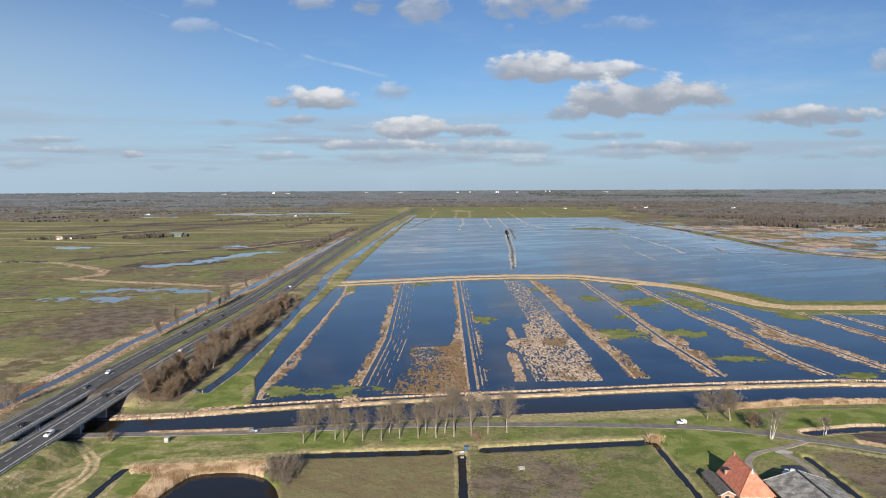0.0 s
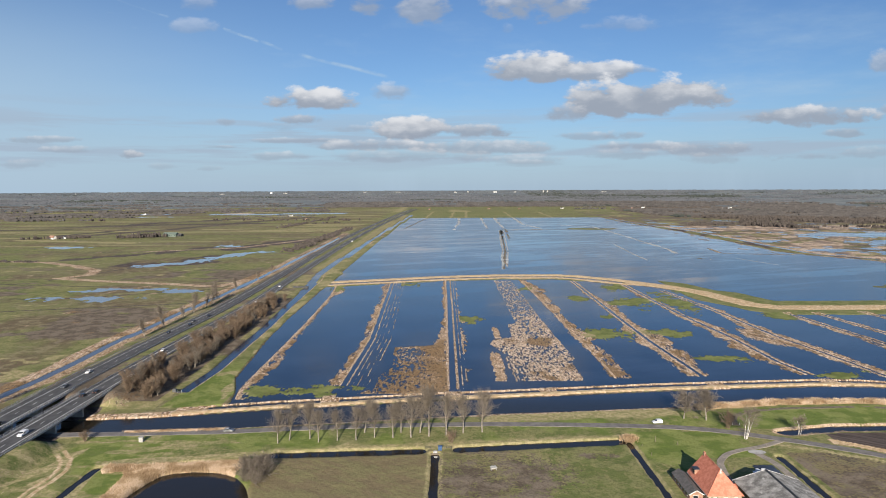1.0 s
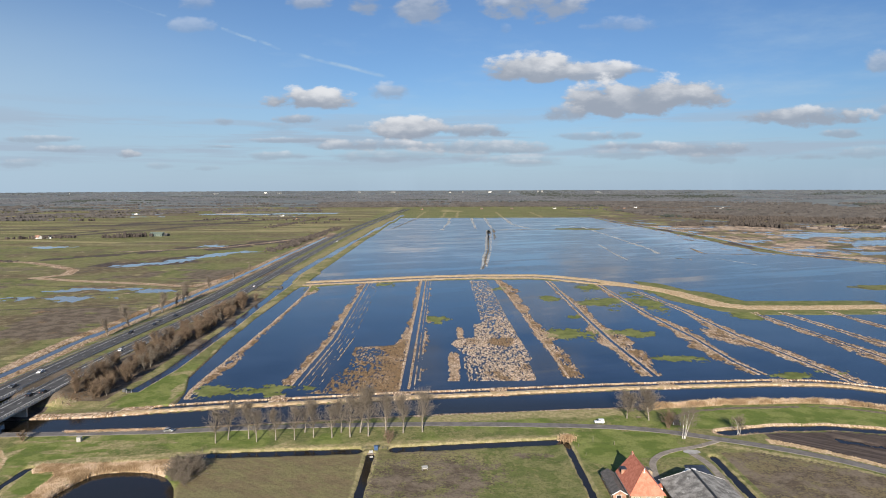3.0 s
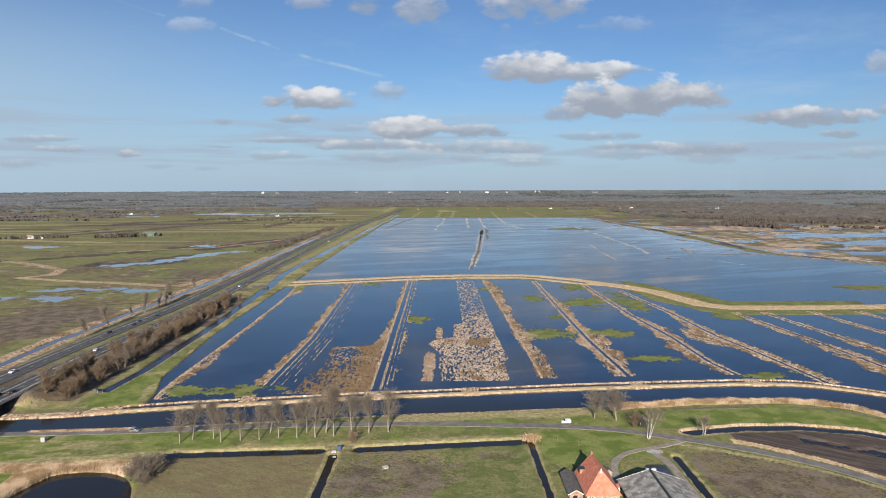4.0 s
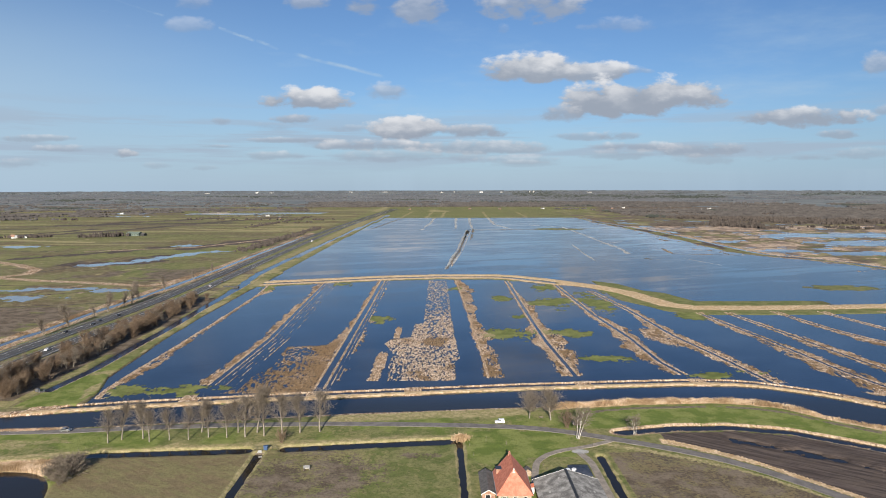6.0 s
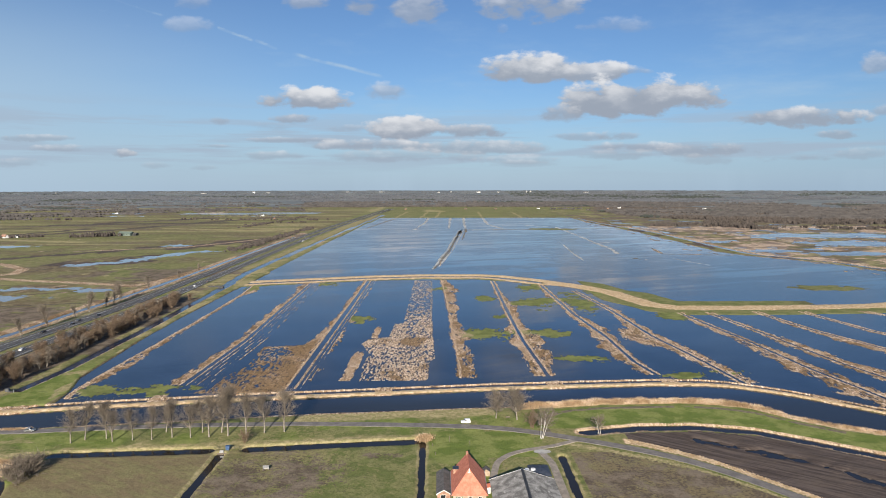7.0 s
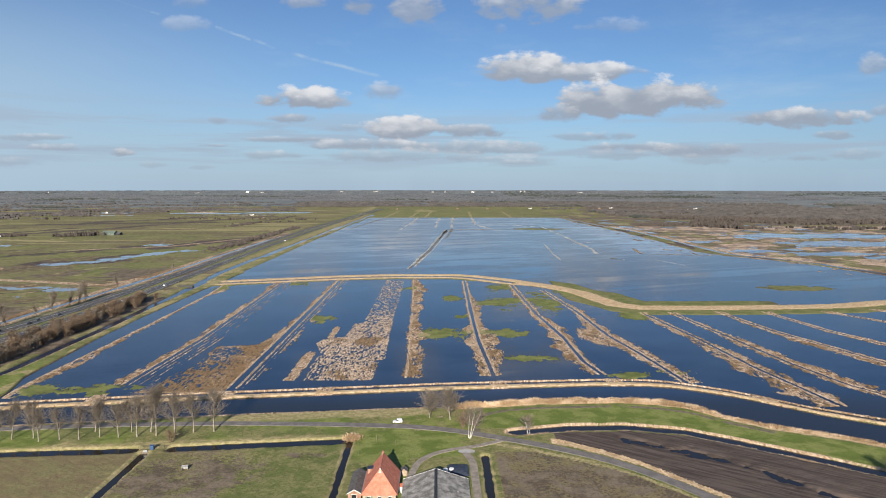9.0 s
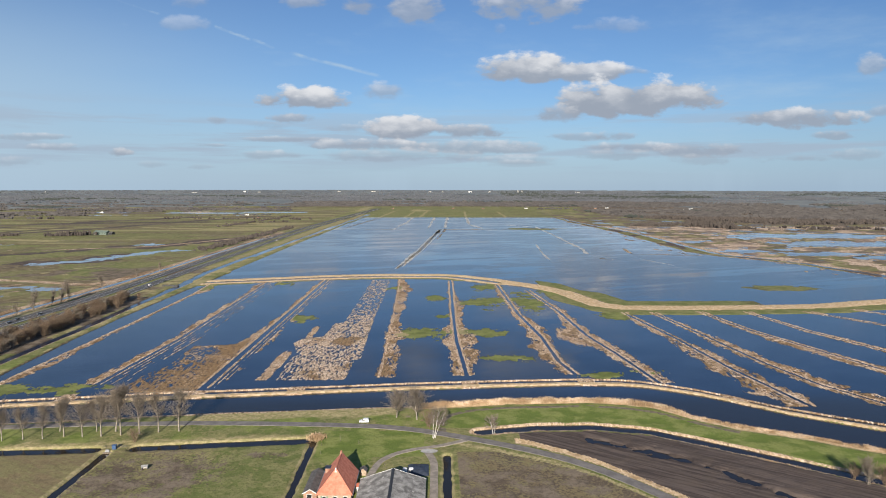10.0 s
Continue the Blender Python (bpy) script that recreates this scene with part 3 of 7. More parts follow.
def land(x, y):
    """Height, cover (reed, lush grass, bare soil with painted cloud shadow, heath) and growth (worn pasture, standing
    reed, fresh green, dry grass).
    """
    n1, n2, n3 = value_noise(x / 3.0, y / 3.0, 1), value_noise(x / 14.0, y / 18.0, 2), value_noise(x / 90.0, y / 110.0, 3, 4)
    rows = value_noise(x / 1.5, y / 34.0, 4, 2)
    fine = value_noise(x / 1.1, y / 1.6, 5, 2)
    z = 0.25 + 0.35 * (n2 - 0.5) + 0.15 * (n1 - 0.5)
    straw, lush, soil, wild, worn, upright, fresh, dry = (np.zeros_like(x) for _ in range(8))
    far, nearer = np.interp(x, *zip(*CANAL_FAR)), np.interp(x, *zip(*CANAL_NEAR))
    dike = np.interp(x, *zip(*NORTH_DIKE))
    north, south = y - far, nearer - y
    # ---- west of the marsh: wet meadow in olive and brown, with pools
    west = x < -118
    meadow = west & (north > 0)
    lush = np.where(meadow, 0.58 * ramp(n3, 0.40, 0.58) + 0.1 + 0.25 * ramp(y, 700, 1000), lush)
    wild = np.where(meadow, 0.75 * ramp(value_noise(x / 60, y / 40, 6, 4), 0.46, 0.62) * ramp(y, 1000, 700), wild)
    straw = np.where(meadow, 0.6 * ramp(n2, 0.60, 0.85) * ramp(n3, 0.54, 0.40), straw)
    dry = np.where(meadow & (y < 900), 0.75 * ramp(value_noise(x / 16, y / 12, 17, 3), 0.52, 0.66) * ramp(value_noise(x / 70, y / 60, 18, 2), 0.48, 0.62), dry)
    for px, py, rx, ry in POOLS:
        m = np.abs(x - px) < rx * 1.6
        m &= np.abs(y - py) < ry * 1.6
        r = np.hypot((x[m] - px) / rx, (y[m] - py) / ry) + 1.7 * (n2[m] - 0.5) + 1.7 * (n1[m] - 0.5)
        z[m] -= 0.9 * ramp(r, 1.15, 0.55)
        straw[m] *= ramp(r, 0.7, 1.2)
    m = (x > -420) & (x < -230) & (y > 780) & (y < 1060)
    d, _ = near_line(x[m], y[m], LONG_POOL)
    z[m] -= 0.9 * ramp(d + 34 * (n2[m] - 0.5) + 34 * (n1[m] - 0.5), 24, 6)
    m = (x < -230) & (x > -1500) & (y > 1100) & (y < 2300)
    for line, half in (([(-760, 1330), (-640, 1560), (-560, 1850), (-430, 2150)], 34), ([(-900, 1700), (-700, 1760), (-520, 1800)], 50), ([(-1300, 1500), (-900, 1560)], 30)):
        d, _ = near_line(x[m], y[m], line)
        soil[m] = np.maximum(soil[m], 0.62 * ramp(d + 30 * (n2[m] - 0.5), half, half * 0.5))
    for line in ([(-1000, 1480), (-700, 1500)], [(-800, 1250), (-560, 1180)], [(-560, 1560), (-300, 1480)]):
        d, _ = near_line(x[m], y[m], line)
        dry[m] = np.maximum(dry[m], 0.8 * ramp(d + 16 * (n2[m] - 0.5), 22, 8))
    for line in ([(-700, 560), (-330, 590), (-215, 640)], [(-520, 480), (-215, 560)], [(-330, 420), (-212, 470)], [(-600, 700), (-240, 640)], [(-700, 1000), (-330, 1040)], [(-800, 1060), (-240, 960)], [(-420, 700), (-330, 960)], [(-900, 1330), (-230, 1290)]):
        m = (x < -205) & (x > -920) & (y > 400) & (y < 1400)
        d, _ = near_line(x[m], y[m], line)
        soil[m] = np.maximum(soil[m], 0.75 * ramp(d, 2.4 + 0.002 * y[m], 1.0))
    # cloud shadows on the western polder, painted dark through the soil mask
    for line, half in (([(-520, 900), (-430, 1000), (-385, 1080)], 24), ([(-400, 850), (-335, 850), (-318, 950)], 34), ([(-330, 1060), (-290, 1180), (-240, 1240)], 44)):
        m = (x < -200) & (x > -640) & (y > 760) & (y < 1420)
        d, _ = near_line(x[m], y[m], line)
        soil[m] = np.maximum(soil[m], 0.85 * ramp(d + 46 * (n2[m] - 0.5) + 20 * (n3[m] - 0.5), half, half * 0.3))
    for track, half in ((SAND_TRACK, 3.6), (SAND_TRACK_2, 3.0)):
        m = (x > -920) & (x < -170) & (y > 600) & (y < 1400)
        d, _ = near_line(x[m], y[m], track)
        h = half * (1 + y[m] / 900)
        straw[m] = np.maximum(straw[m], ramp(d, h * 1.3, h * 0.6))
        z[m] = np.where(d < h * 2, np.maximum(z[m], 0.35), z[m])
    m = (x < -185) & (x > -225) & (y < 1400) & (y > 270)
    d, _ = near_line(x[m], y[m], WEST_CANAL)
    z[m] = np.where(d < 3.6, np.minimum(z[m], -1.0 + 1.3 * ramp(d, 2.0, 3.6)), z[m])
    bank = ramp(d, 2.4, 3.2) * ramp(d, 14, 8.0)
    straw[m] = np.maximum(straw[m], bank * (0.55 + 0.5 * n2[m]) * np.where(x[m] > -200, 0.85, 1.0))
    wild[m] = np.where(x[m] > -201, 0.42 + 0.5 * (n2[m] - 0.5), wild[m])
    # ---- the flooded marsh and the lake beyond the dike
    bank_east = np.interp(y, [300, 312, 339, 370, 430, 491, 627, 690], [-92, -93.5, -102, -104, -109, -111, -112, -112])
    marsh = (x > bank_east) & (north > 11.5) & (y < dike - 12)
    lake_right = np.interp(y, [p[1] for p in EAST_BANK[::-1]], [p[0] for p in EAST_BANK[::-1]])
    lake = (x > np.interp(y, [690, 980, 1169, 1604, 2100], [-110, -118, -117, -110, -98])) & (y >= dike - 12) & (y < 2085) & (x < lake_right)
    wet = marsh | lake
    edge = np.minimum(np.minimum(x - bank_east, north - 11.5), dike - 12 - y) + 3 * (n1 - 0.5)
    bed = np.where(marsh, -1.0 + 0.75 * ramp(edge, 3, 0), -1.0)
    z = np.where(wet, bed, z)
    lush = np.where(wet, 0.0, lush)
    m = marsh & (y > 290)
    xm, ym = x[m], y[m]
    zm, sm, lm = z[m], straw[m], lush[m]
    speck = 0.85 * value_noise(xm / 0.66, ym / 2.5, 8, 2) + 0.15 * value_noise(xm / 3.1, ym / 3.6, 9, 1)
    mat = np.zeros_like(xm)
    cut = np.zeros_like(xm)
    rusty = np.zeros_like(xm)
    pale = np.zeros_like(xm)
    for pts, widths, ditches, rims in RIDGES:
        px_, py_ = zip(*pts)
        ends = ramp(ym, py_[0] - 1.5, py_[0] + 1.5) * ramp(ym, py_[-1] + 2, py_[-1] - 2)
        off = xm - np.interp(ym, py_, px_)
        near = (np.abs(off) < 26) & (ends > 0)
        if not near.any():
            continue
        o, yn, e = off[near], ym[near], ends[near]
        ys_, wl, wr = (np.array(v) for v in zip(*widths))
        bulge = 0.55 + 0.9 * value_noise(xm[near] / 9.0, yn / 13.0, 7, 2)
        if pts[0][0] > 250:
            bulge = bulge * 1.2
        left_w, right_w = (np.interp(yn, ys_, wl) + 0.3) * bulge, (np.interp(yn, ys_, wr) + 0.3) * bulge
        thin = 0.86 - 0.26 * ramp(value_noise(xm[near] / 7.0, yn / 16.0, 10, 2), 0.48, 0.66)
        f = thin * np.where(o < 0, ramp(o, -left_w - 3.0, -left_w + 2.0), ramp(o, right_w + 3.0, right_w - 2.0))
        brown = np.full_like(o, 0.0) + 0.95 * ramp(0.5 * value_noise(xm[near] / 8.0, yn / 14.0, 15, 3) + 0.5 * value_noise(xm[near] / 2.2, yn / 3.4, 19, 2), 0.40, 0.62)
        for c, h in rims:
            whole = 1.0 if abs(c) < 4.0 else 1.0 - 0.65 * ramp(value_noise(xm[near] / 6.0 + c, yn / 14.0, 16, 2), 0.42, 0.60)
            edge_on = ramp(np.abs(o - c), h + 0.55, h - 0.1)
            f = np.maximum(f, 1.05 * whole * edge_on * ((0.74 if abs(c) < 2.5 else 0.62) + 0.45 * n2[m][near]))
            brown = brown * (1 - edge_on)
            pale[near] = np.maximum(pale[near], (0.55 if abs(c) < 2.5 else 0.25) * edge_on * e)
        rusty[near] = np.maximum(rusty[near], brown * e)
        g = np.zeros_like(o)
        for c, h in ditches:
            g = np.maximum(g, ramp(np.abs(o - c), h + 0.45, h - 0.15))
        mat[near] = np.maximum(mat[near], f * e * (1 - g))
        cut[near] = np.maximum(cut[near], g * e)
    # the broad, half-drowned reed beds
    left = np.interp(ym, [333, 369, 384, 412, 424, 428, 430, 473, 476, 536, 669], [46, 44, 46, 38, 41, 47, 53.5, 54.5, 61, 61, 60.5])
    right = np.interp(ym, [333, 368, 372, 376, 417, 500, 642, 669], [81.5, 81.5, 83, 85, 83.5, 82, 81, 80])
    bed_a = ramp(xm, left - 0.9, left + 0.5) * ramp(xm, right + 0.9, right - 0.5) * ramp(ym, 330, 333) * ramp(ym, 700, 690)
    dapple = 0.9 * value_noise(xm / 0.62, ym / 2.4, 12, 2) + 0.1 * value_noise(xm / 4.5, ym / 9.0, 22, 2)
    firm_a = 0.20 * ramp(ym, 400, 414) * ramp(ym, 432, 424) + 0.14 * ramp(ym, 372, 350) * ramp(xm, 58, 64) - 0.10 * ramp(ym, 380, 350) * ramp(xm, 58, 50) - 0.16 * ramp(ym, 480, 520)
    bed_a = bed_a * (0.62 + 0.75 * (dapple - 0.5) + firm_a)
    mat = np.maximum(mat, bed_a)
    for sx, sy0, sy1, sh, lean in ((38.6, 332, 396, 2.9, 0.01), (44.4, 428, 468, 2.2, -0.005)):
        stub = ramp(np.abs(xm - sx - lean * (ym - sy0)) + 2.2 * (n1[m] - 0.5), sh + 0.8, sh - 0.4) * ramp(ym, sy0 - 2, sy0 + 1) * ramp(ym, sy1 + 1, sy1 - 14)
        mat = np.maximum(mat, 0.92 * stub)
    in_b = inside(xm, ym, [(-34, 312), (-26.5, 320), (-26, 342), (-20, 359), (-22, 383), (-22.5, 404), (2, 409), (8, 425), (11, 316), (11, 311)]) & (ym < 426)
    drowned = ramp(0.5 * value_noise(xm / 11.0, ym / 9.0, 13, 2) + 0.5 * value_noise(xm / 1.7, ym / 3.0, 23, 2), 0.46, 0.62) * ramp(xm, 4, -4)
    mat = np.maximum(mat, in_b * (0.66 - 0.30 * drowned + 0.22 * ramp(ym, 340, 322) + 0.2 * ramp(ym, 392, 402) + 0.18 * ramp(xm, -8, 2) - 0.10 * ramp(xm, -12, -22) * ramp(ym, 400, 385) + 0.5 * (n2[m] - 0.5)) * (1 - ramp(cut, 0.2, 0.6)))
    zf = -0.30 + 0.50 * (mat - 0.5) + 0.66 * (speck - 0.5)
    zm = np.maximum(zm, np.where(mat > 0.03, np.minimum(zf, -0.02 + 0.2 * (speck - 0.5)), -9))
    sm = np.maximum(sm, ramp(mat, 0.1, 0.3))
    rusty = np.where(bed_a > 0.05, 0.75 * ramp(firm_a + 0.6 * (n2[m] - 0.5), 0.05, 0.2), rusty)
    rusty = np.where(in_b, 0.55 + 0.9 * (n2[m] - 0.3), rusty)
    grow = np.zeros_like(xm)
    for px, py, rx, ry in LAWNS:
        r = np.hypot((xm - px) / rx, (ym - py) / ry)
        grow = np.maximum(grow, ramp(r + 1.5 * (n2[m] - 0.5) + 1.3 * (n1[m] - 0.5), 1.35, 0.35))
    zm = np.maximum(zm, np.where(grow > 0.03, np.minimum(-0.30 + 0.36 * (grow - 0.48) + 0.42 * (speck - 0.5), -0.12), -9))
    lm = np.maximum(lm, ramp(grow, 0.1, 0.3))
    dm = 0.75 * lm * ramp(value_noise(xm / 12.0, ym / 14.0, 14, 2), 0.50, 0.62) * ramp(mat, 0.0, 0.3)
    sm = np.where((grow > 0.45) & (cut < 0.1), np.minimum(sm, ramp(mat, 0.7, 0.95)), sm)
    zm = zm - ramp(cut, 0.15, 0.8) * (zm + 0.8)
    wild[m] = np.clip(rusty, 0, 1) * (mat > 0.25) * (grow < 0.3)
    fresh[m] = np.where(grow > 0.42, 0.5, np.maximum(pale, (bed_a > 0.05) * (0.8 - 0.75 * ramp(firm_a + 0.5 * (n2[m] - 0.5), 0.05, 0.2))) * (grow < 0.3))
    dry[m] = dm
    # eastern bare reed bed
    on = ramp(np.hypot((xm - 221) / 13, (ym - 432) / 32) + 0.8 * (n2[m] - 0.5), 1.15, 0.7) * (1 - ramp(cut, 0.1, 0.4))
    zm, sm = np.maximum(zm, np.where(on > 0.03, -0.30 + 0.5 * (0.72 * on - 0.5) + 0.6 * (speck - 0.5), -9)), np.maximum(sm, on)
    z[m], straw[m], lush[m] = zm, sm, lm
    # ---- lake: long faint lines of drowned banks, the northern green
    m = lake
    xm, ym = x[m], y[m]
    zm, sm, lm = z[m], straw[m], lush[m]
    for pts, half in (([(84, 800), (102, 1010), (137, 1505)], 4.5), ([(126, 1190), (148, 1510)], 3.0), ([(112, 1492), (300, 1520), (507, 1565)], 6.0), ([(-89, 1545), (-44, 2085)], 4.0), ([(360, 905), (372, 885)], 6.0), ([(429, 1049), (418, 970)], 5.0), ([(418, 966), (515, 943)], 4.0)):
        d, share = near_line(xm, ym, pts)
        on = ramp(d, half * 1.2, half * 0.4)
        zm = np.maximum(zm, -1.0 + on * (0.35 + 0.8 * n2[m]))
        sm = np.maximum(sm, on * 0.62)
    shoal = ramp(np.hypot((xm - 350) / 80, (ym - 1530) / 50), 1.1, 0.6) + ramp(np.hypot((xm - 470) / 50, (ym - 638) / 26) + n2[m] - 0.5, 1.0, 0.6)
    zm, lm = np.maximum(zm, -1.0 + shoal * (0.55 + 0.5 * n2[m])), np.maximum(lm, shoal * 0.8)
    shore = ramp(lake_right[m] - xm, 150, 10) * ramp(ym, 560, 700)
    zm = np.maximum(zm, -1.0 + shore * (0.10 + 0.92 * value_noise(xm / 9, ym / 20, 21, 3)))
    sm = np.maximum(sm, shore * 0.8)
    z[m], straw[m], lush[m] = zm, sm, lm
    # ---- north and east of the lake
    m = (y >= 2085) & (y < 3120) & (x > -200) & (x < 800)
    lush[m] = 0.8
    for fx in (-52, 28, 76, 222, 350):
        dry[m] = np.maximum(dry[m], 0.9 * ramp(np.abs(x[m] - fx - 0.03 * (y[m] - 2085)), 6, 3))
    east = (x >= lake_right) & (y > dike) & (x > 300)
    tussock = 0.75 * value_noise(x[east] / 48, y[east] / 34, 31, 3) + 0.25 * value_noise(x[east] / 9, y[east] / 16, 32, 3) + 0.015
    z[east] = -0.30 + 1.1 * (tussock - 0.40)
    for px, py, rx, ry in POOLS[-5:]:
        z[east] -= 0.5 * ramp(np.hypot((x[east] - px) / rx, (y[east] - py) / ry) + 1.2 * (n2[east] - 0.5) + 0.5 * (n1[east] - 0.5), 1.2, 0.7)
    straw[east] = (0.18 + 0.75 * ramp(value_noise(x[east] / 34, y[east] / 26, 33, 4), 0.44, 0.58)) * ramp(y[east], 1750, 1500) + 0.5 * (np.abs(y[east] - 1560) < 60)
    fresh[east] = 0.8 * ramp(straw[east], 0.4, 0.7)
    wild[east] = 0.8 * (straw[east] < 0.45) * ramp(value_noise(x[east] / 40, y[east] / 50, 34, 3), 0.42, 0.60)
    dry[east] = 0.6 * ramp(value_noise(x[east] / 30, y[east] / 60, 35, 3), 0.5, 0.62)
    lush[east] = 0.0
    d, _ = near_line(x[east], y[east], [(622, 1640), (700, 1655), (780, 1690), (856, 1470), (1027, 1430), (1700, 1380)])
    firm = ramp(d, 30, 16)
    z[east] = np.maximum(z[east], -0.6 + firm)
    wild[east] = np.maximum(wild[east], 0.7 * firm)
    d, _ = near_line(x[east], y[east], EAST_BANK)
    wide = np.interp(y[east], [800, 940, 1000, 1500, 1700], [9, 14, 26, 26, 12]) + 6 * (n2[east] - 0.5)
    z[east] = np.where(d < wide, 0.4, np.where(d < wide + 9, -0.8, np.where(d < wide + 20, 0.3, z[east])))
    lush[east] = np.where(d < wide, 0.55, lush[east])
    for a_ in (wild, straw, fresh):
        a_[east] = np.where(d < wide, 0.0, a_[east])
    soil[east] = np.where(d < wide, 0.8 * ramp(value_noise(x[east] / 16, y[east] / 60, 36, 2), 0.52, 0.62), soil[east])
    straw[east] = np.where((d >= wide + 9) & (d < wide + 20), 0.8, straw[east])
    # ---- dike between marsh and lake: reed, ditch, reed, grass
    m = (np.abs(y - dike) < 75) & (x > -128) & (x < 900)
    xm, ym = x[m], y[m]
    d, _ = near_line(xm, ym, NORTH_DIKE)
    side = np.sign(ym - dike[m]) * d
    wob = 4 * (n2[m] - 0.5)
    double = ramp(xm, 215, 175)
    low_edge = -11.5 - 12.5 * double
    zone = ramp(side + 0.5 * wob, low_edge, low_edge + 1.5) * ramp(side + 0.5 * wob, 9, 7.5)
    ditch = ramp(np.abs(side + 9.6), 6.2, 4.8) * double
    z[m] = np.maximum(z[m], -1.0 + zone * (1.3 + 0.2 * fine[m])) - zone * ditch * 1.15
    straw[m] = np.maximum(straw[m], zone * (1 - ditch))
    upright[m] = np.maximum(upright[m], zone)
    wild[m] = np.where(zone > 0.3, 0, wild[m])
    lawn = ramp(side + wob, -34, -26) * ramp(side + wob, -9, -12) * ramp(xm, 200, 250) * ramp(ym, 700, 660)
    lawn = np.maximum(lawn, 0.8 * double * ramp(side + wob, -31, -29) * ramp(side + wob, -23, -24.5) * ramp(value_noise(xm / 25.0, ym / 9.0, 24, 2), 0.30, 0.5))
    lawn = np.maximum(lawn, ramp(side + wob, 36, 30) * ramp(side + wob, 8, 11) * ramp(xm, 215, 245) * ramp(xm, 560, 300))
    z[m] = np.maximum(z[m], -1.0 + 1.1 * lawn)
    lush[m] = np.maximum(lush[m], lawn)
    # ---- reed bank, ditch and rim along the canal's north side
    m = (north > -1) & (north < 7) & (x > -147) & (x <= -112)
    straw[m] = np.maximum(straw[m], ramp(north[m] + 2 * (n2[m] - 0.5), 6.5, 4.5))
    m = (north > -1) & (north < 16) & (x > -112) & (x < 420)
    nm = north[m]
    strip = ramp(nm, 0.2, 1.0) * ramp(nm, 5.3, 4.8) * (1.06 + 0.05 * fine[m])
    rim = ramp(nm, 9.2, 9.7) * ramp(nm, 12.1 + 1.6 * (n2[m] - 0.5), 11.0) * (0.90 + 0.12 * fine[m])
    upright[m] = np.maximum(upright[m], strip)
    dam = np.zeros_like(nm)
    for dx in (-45, 13, 60, 146, 206, 270):
        dam = np.maximum(dam, ramp(np.abs(x[m] - dx), 5.5, 3.5))
    dam = np.maximum(dam, ramp(x[m], -97, -100))
    z[m] = np.where(nm > 0, np.maximum(-1.0 + 1.3 * np.maximum(strip, np.maximum(rim, dam * 0.85 * ramp(nm, 13.5, 12))), z[m] * (nm > 11.5) - 1.0 * (nm <= 11.5)), z[m])
    straw[m] = np.maximum(straw[m], np.maximum(strip, np.maximum(rim, dam)))
    lush[m] *= nm > 11.5
    # ---- green bank and ditch between the motorway and the marsh
    m = (x > -136) & (x < -94) & (north > 10) & (y < 1500)
    xm, ym = x[m], y[m]
    mid = np.interp(ym, [300, 320, 353, 414, 465, 538, 600, 650, 695, 753, 976, 1206, 1501], [-120.5, -119.5, -117, -118.6, -119.3, -123, -125, -127.5, -130, -136, -134, -129, -124])
    half = np.interp(ym, [300, 600, 700], [2.5, 3.2, 6.0])
    shore_line = np.interp(ym, [300, 312, 339, 370, 430, 491, 627, 690], [-92, -93.5, -102, -104, -109, -111, -112, -110]) + 1.5 * (n2[m] - 0.5)
    d = np.where(ym > 313, np.abs(xm - mid), 99.0)
    on_bank = (xm > mid) & (xm < shore_line)
    z[m] = np.where(on_bank, 0.35 + 0.3 * (n1[m] - 0.5), z[m])
    straw[m] = np.where(on_bank, 0.0, straw[m])
    lush[m] = np.where(on_bank, 0.75, lush[m])
    fresh[m] = np.where(on_bank, 0.55 * ramp(ym, 420, 330) + 0.15, fresh[m])
    dry[m] = np.where(on_bank, 0.35 * ramp(ym, 340, 450) + 0.75 * ramp(n2[m], 0.50, 0.66), dry[m])
    z[m] = np.where((xm < mid), 0.35 + 0.3 * (n1[m] - 0.5), z[m])
    lush[m] = np.where(xm < mid - half, 0.62, lush[m])
    dry[m] = np.where(xm < mid - half, 0.45 + 0.5 * (n2[m] - 0.5), dry[m])
    z[m] = np.where(d < half + 1, np.minimum(z[m], -1.0 + 1.3 * ramp(d, half - 0.6, half + 1)), z[m])
    straw[m] = np.maximum(straw[m], np.where(xm > mid, 0.85, 0.3) * ramp(np.abs(d - half - 0.9), 1.1, 0.3))
    m = (x < -100) & (x > -165) & (y > 680) & (y < 2300)
    mid = np.interp(y[m], [650, 753, 976, 1206, 1501, 1700, 2028, 2300], [-128, -136, -134, -129, -124, -121, -112, -108])
    d = np.abs(x[m] - mid)
    shore_x = np.interp(y[m], [690, 980, 1169, 1604, 2100], [-110, -118, -117, -110, -98])
    lush[m] = np.where((d < 26) & (x[m] < shore_x), np.where(x[m] > mid, 0.75, 0.2), lush[m])
    dry[m] = np.where((d < 26) & (x[m] < mid - 4), 0.6, dry[m])
    z[m] = np.where(d < 4.5, -1.0, np.where(x[m] < shore_x, 0.4, z[m]))
    # ---- the canal
    water = (north < 0) & (south < 0)
    into = np.minimum(-north, -south)
    z = np.where(water, np.minimum(z, 0.2 - 1.6 * ramp(into, 0, 1.2)), z)
    # ---- south of the canal: verge, road, ditches, fields, farm
    sides = (south >= 0) & (y > 60)
    straw = np.where(sides, ramp(south + 3 * (n2 - 0.5), np.where(x > 120, 6.5, 3.0), np.where(x > 120, 4.5, 1.2)) * 0.9, straw)
    lush = np.where(sides, 0.86 + 0.4 * (n2 - 0.5), lush)
    z = np.where(sides, 0.35 + 0.3 * (n1 - 0.5) * ramp(south, 0, 3), z)
    m = sides
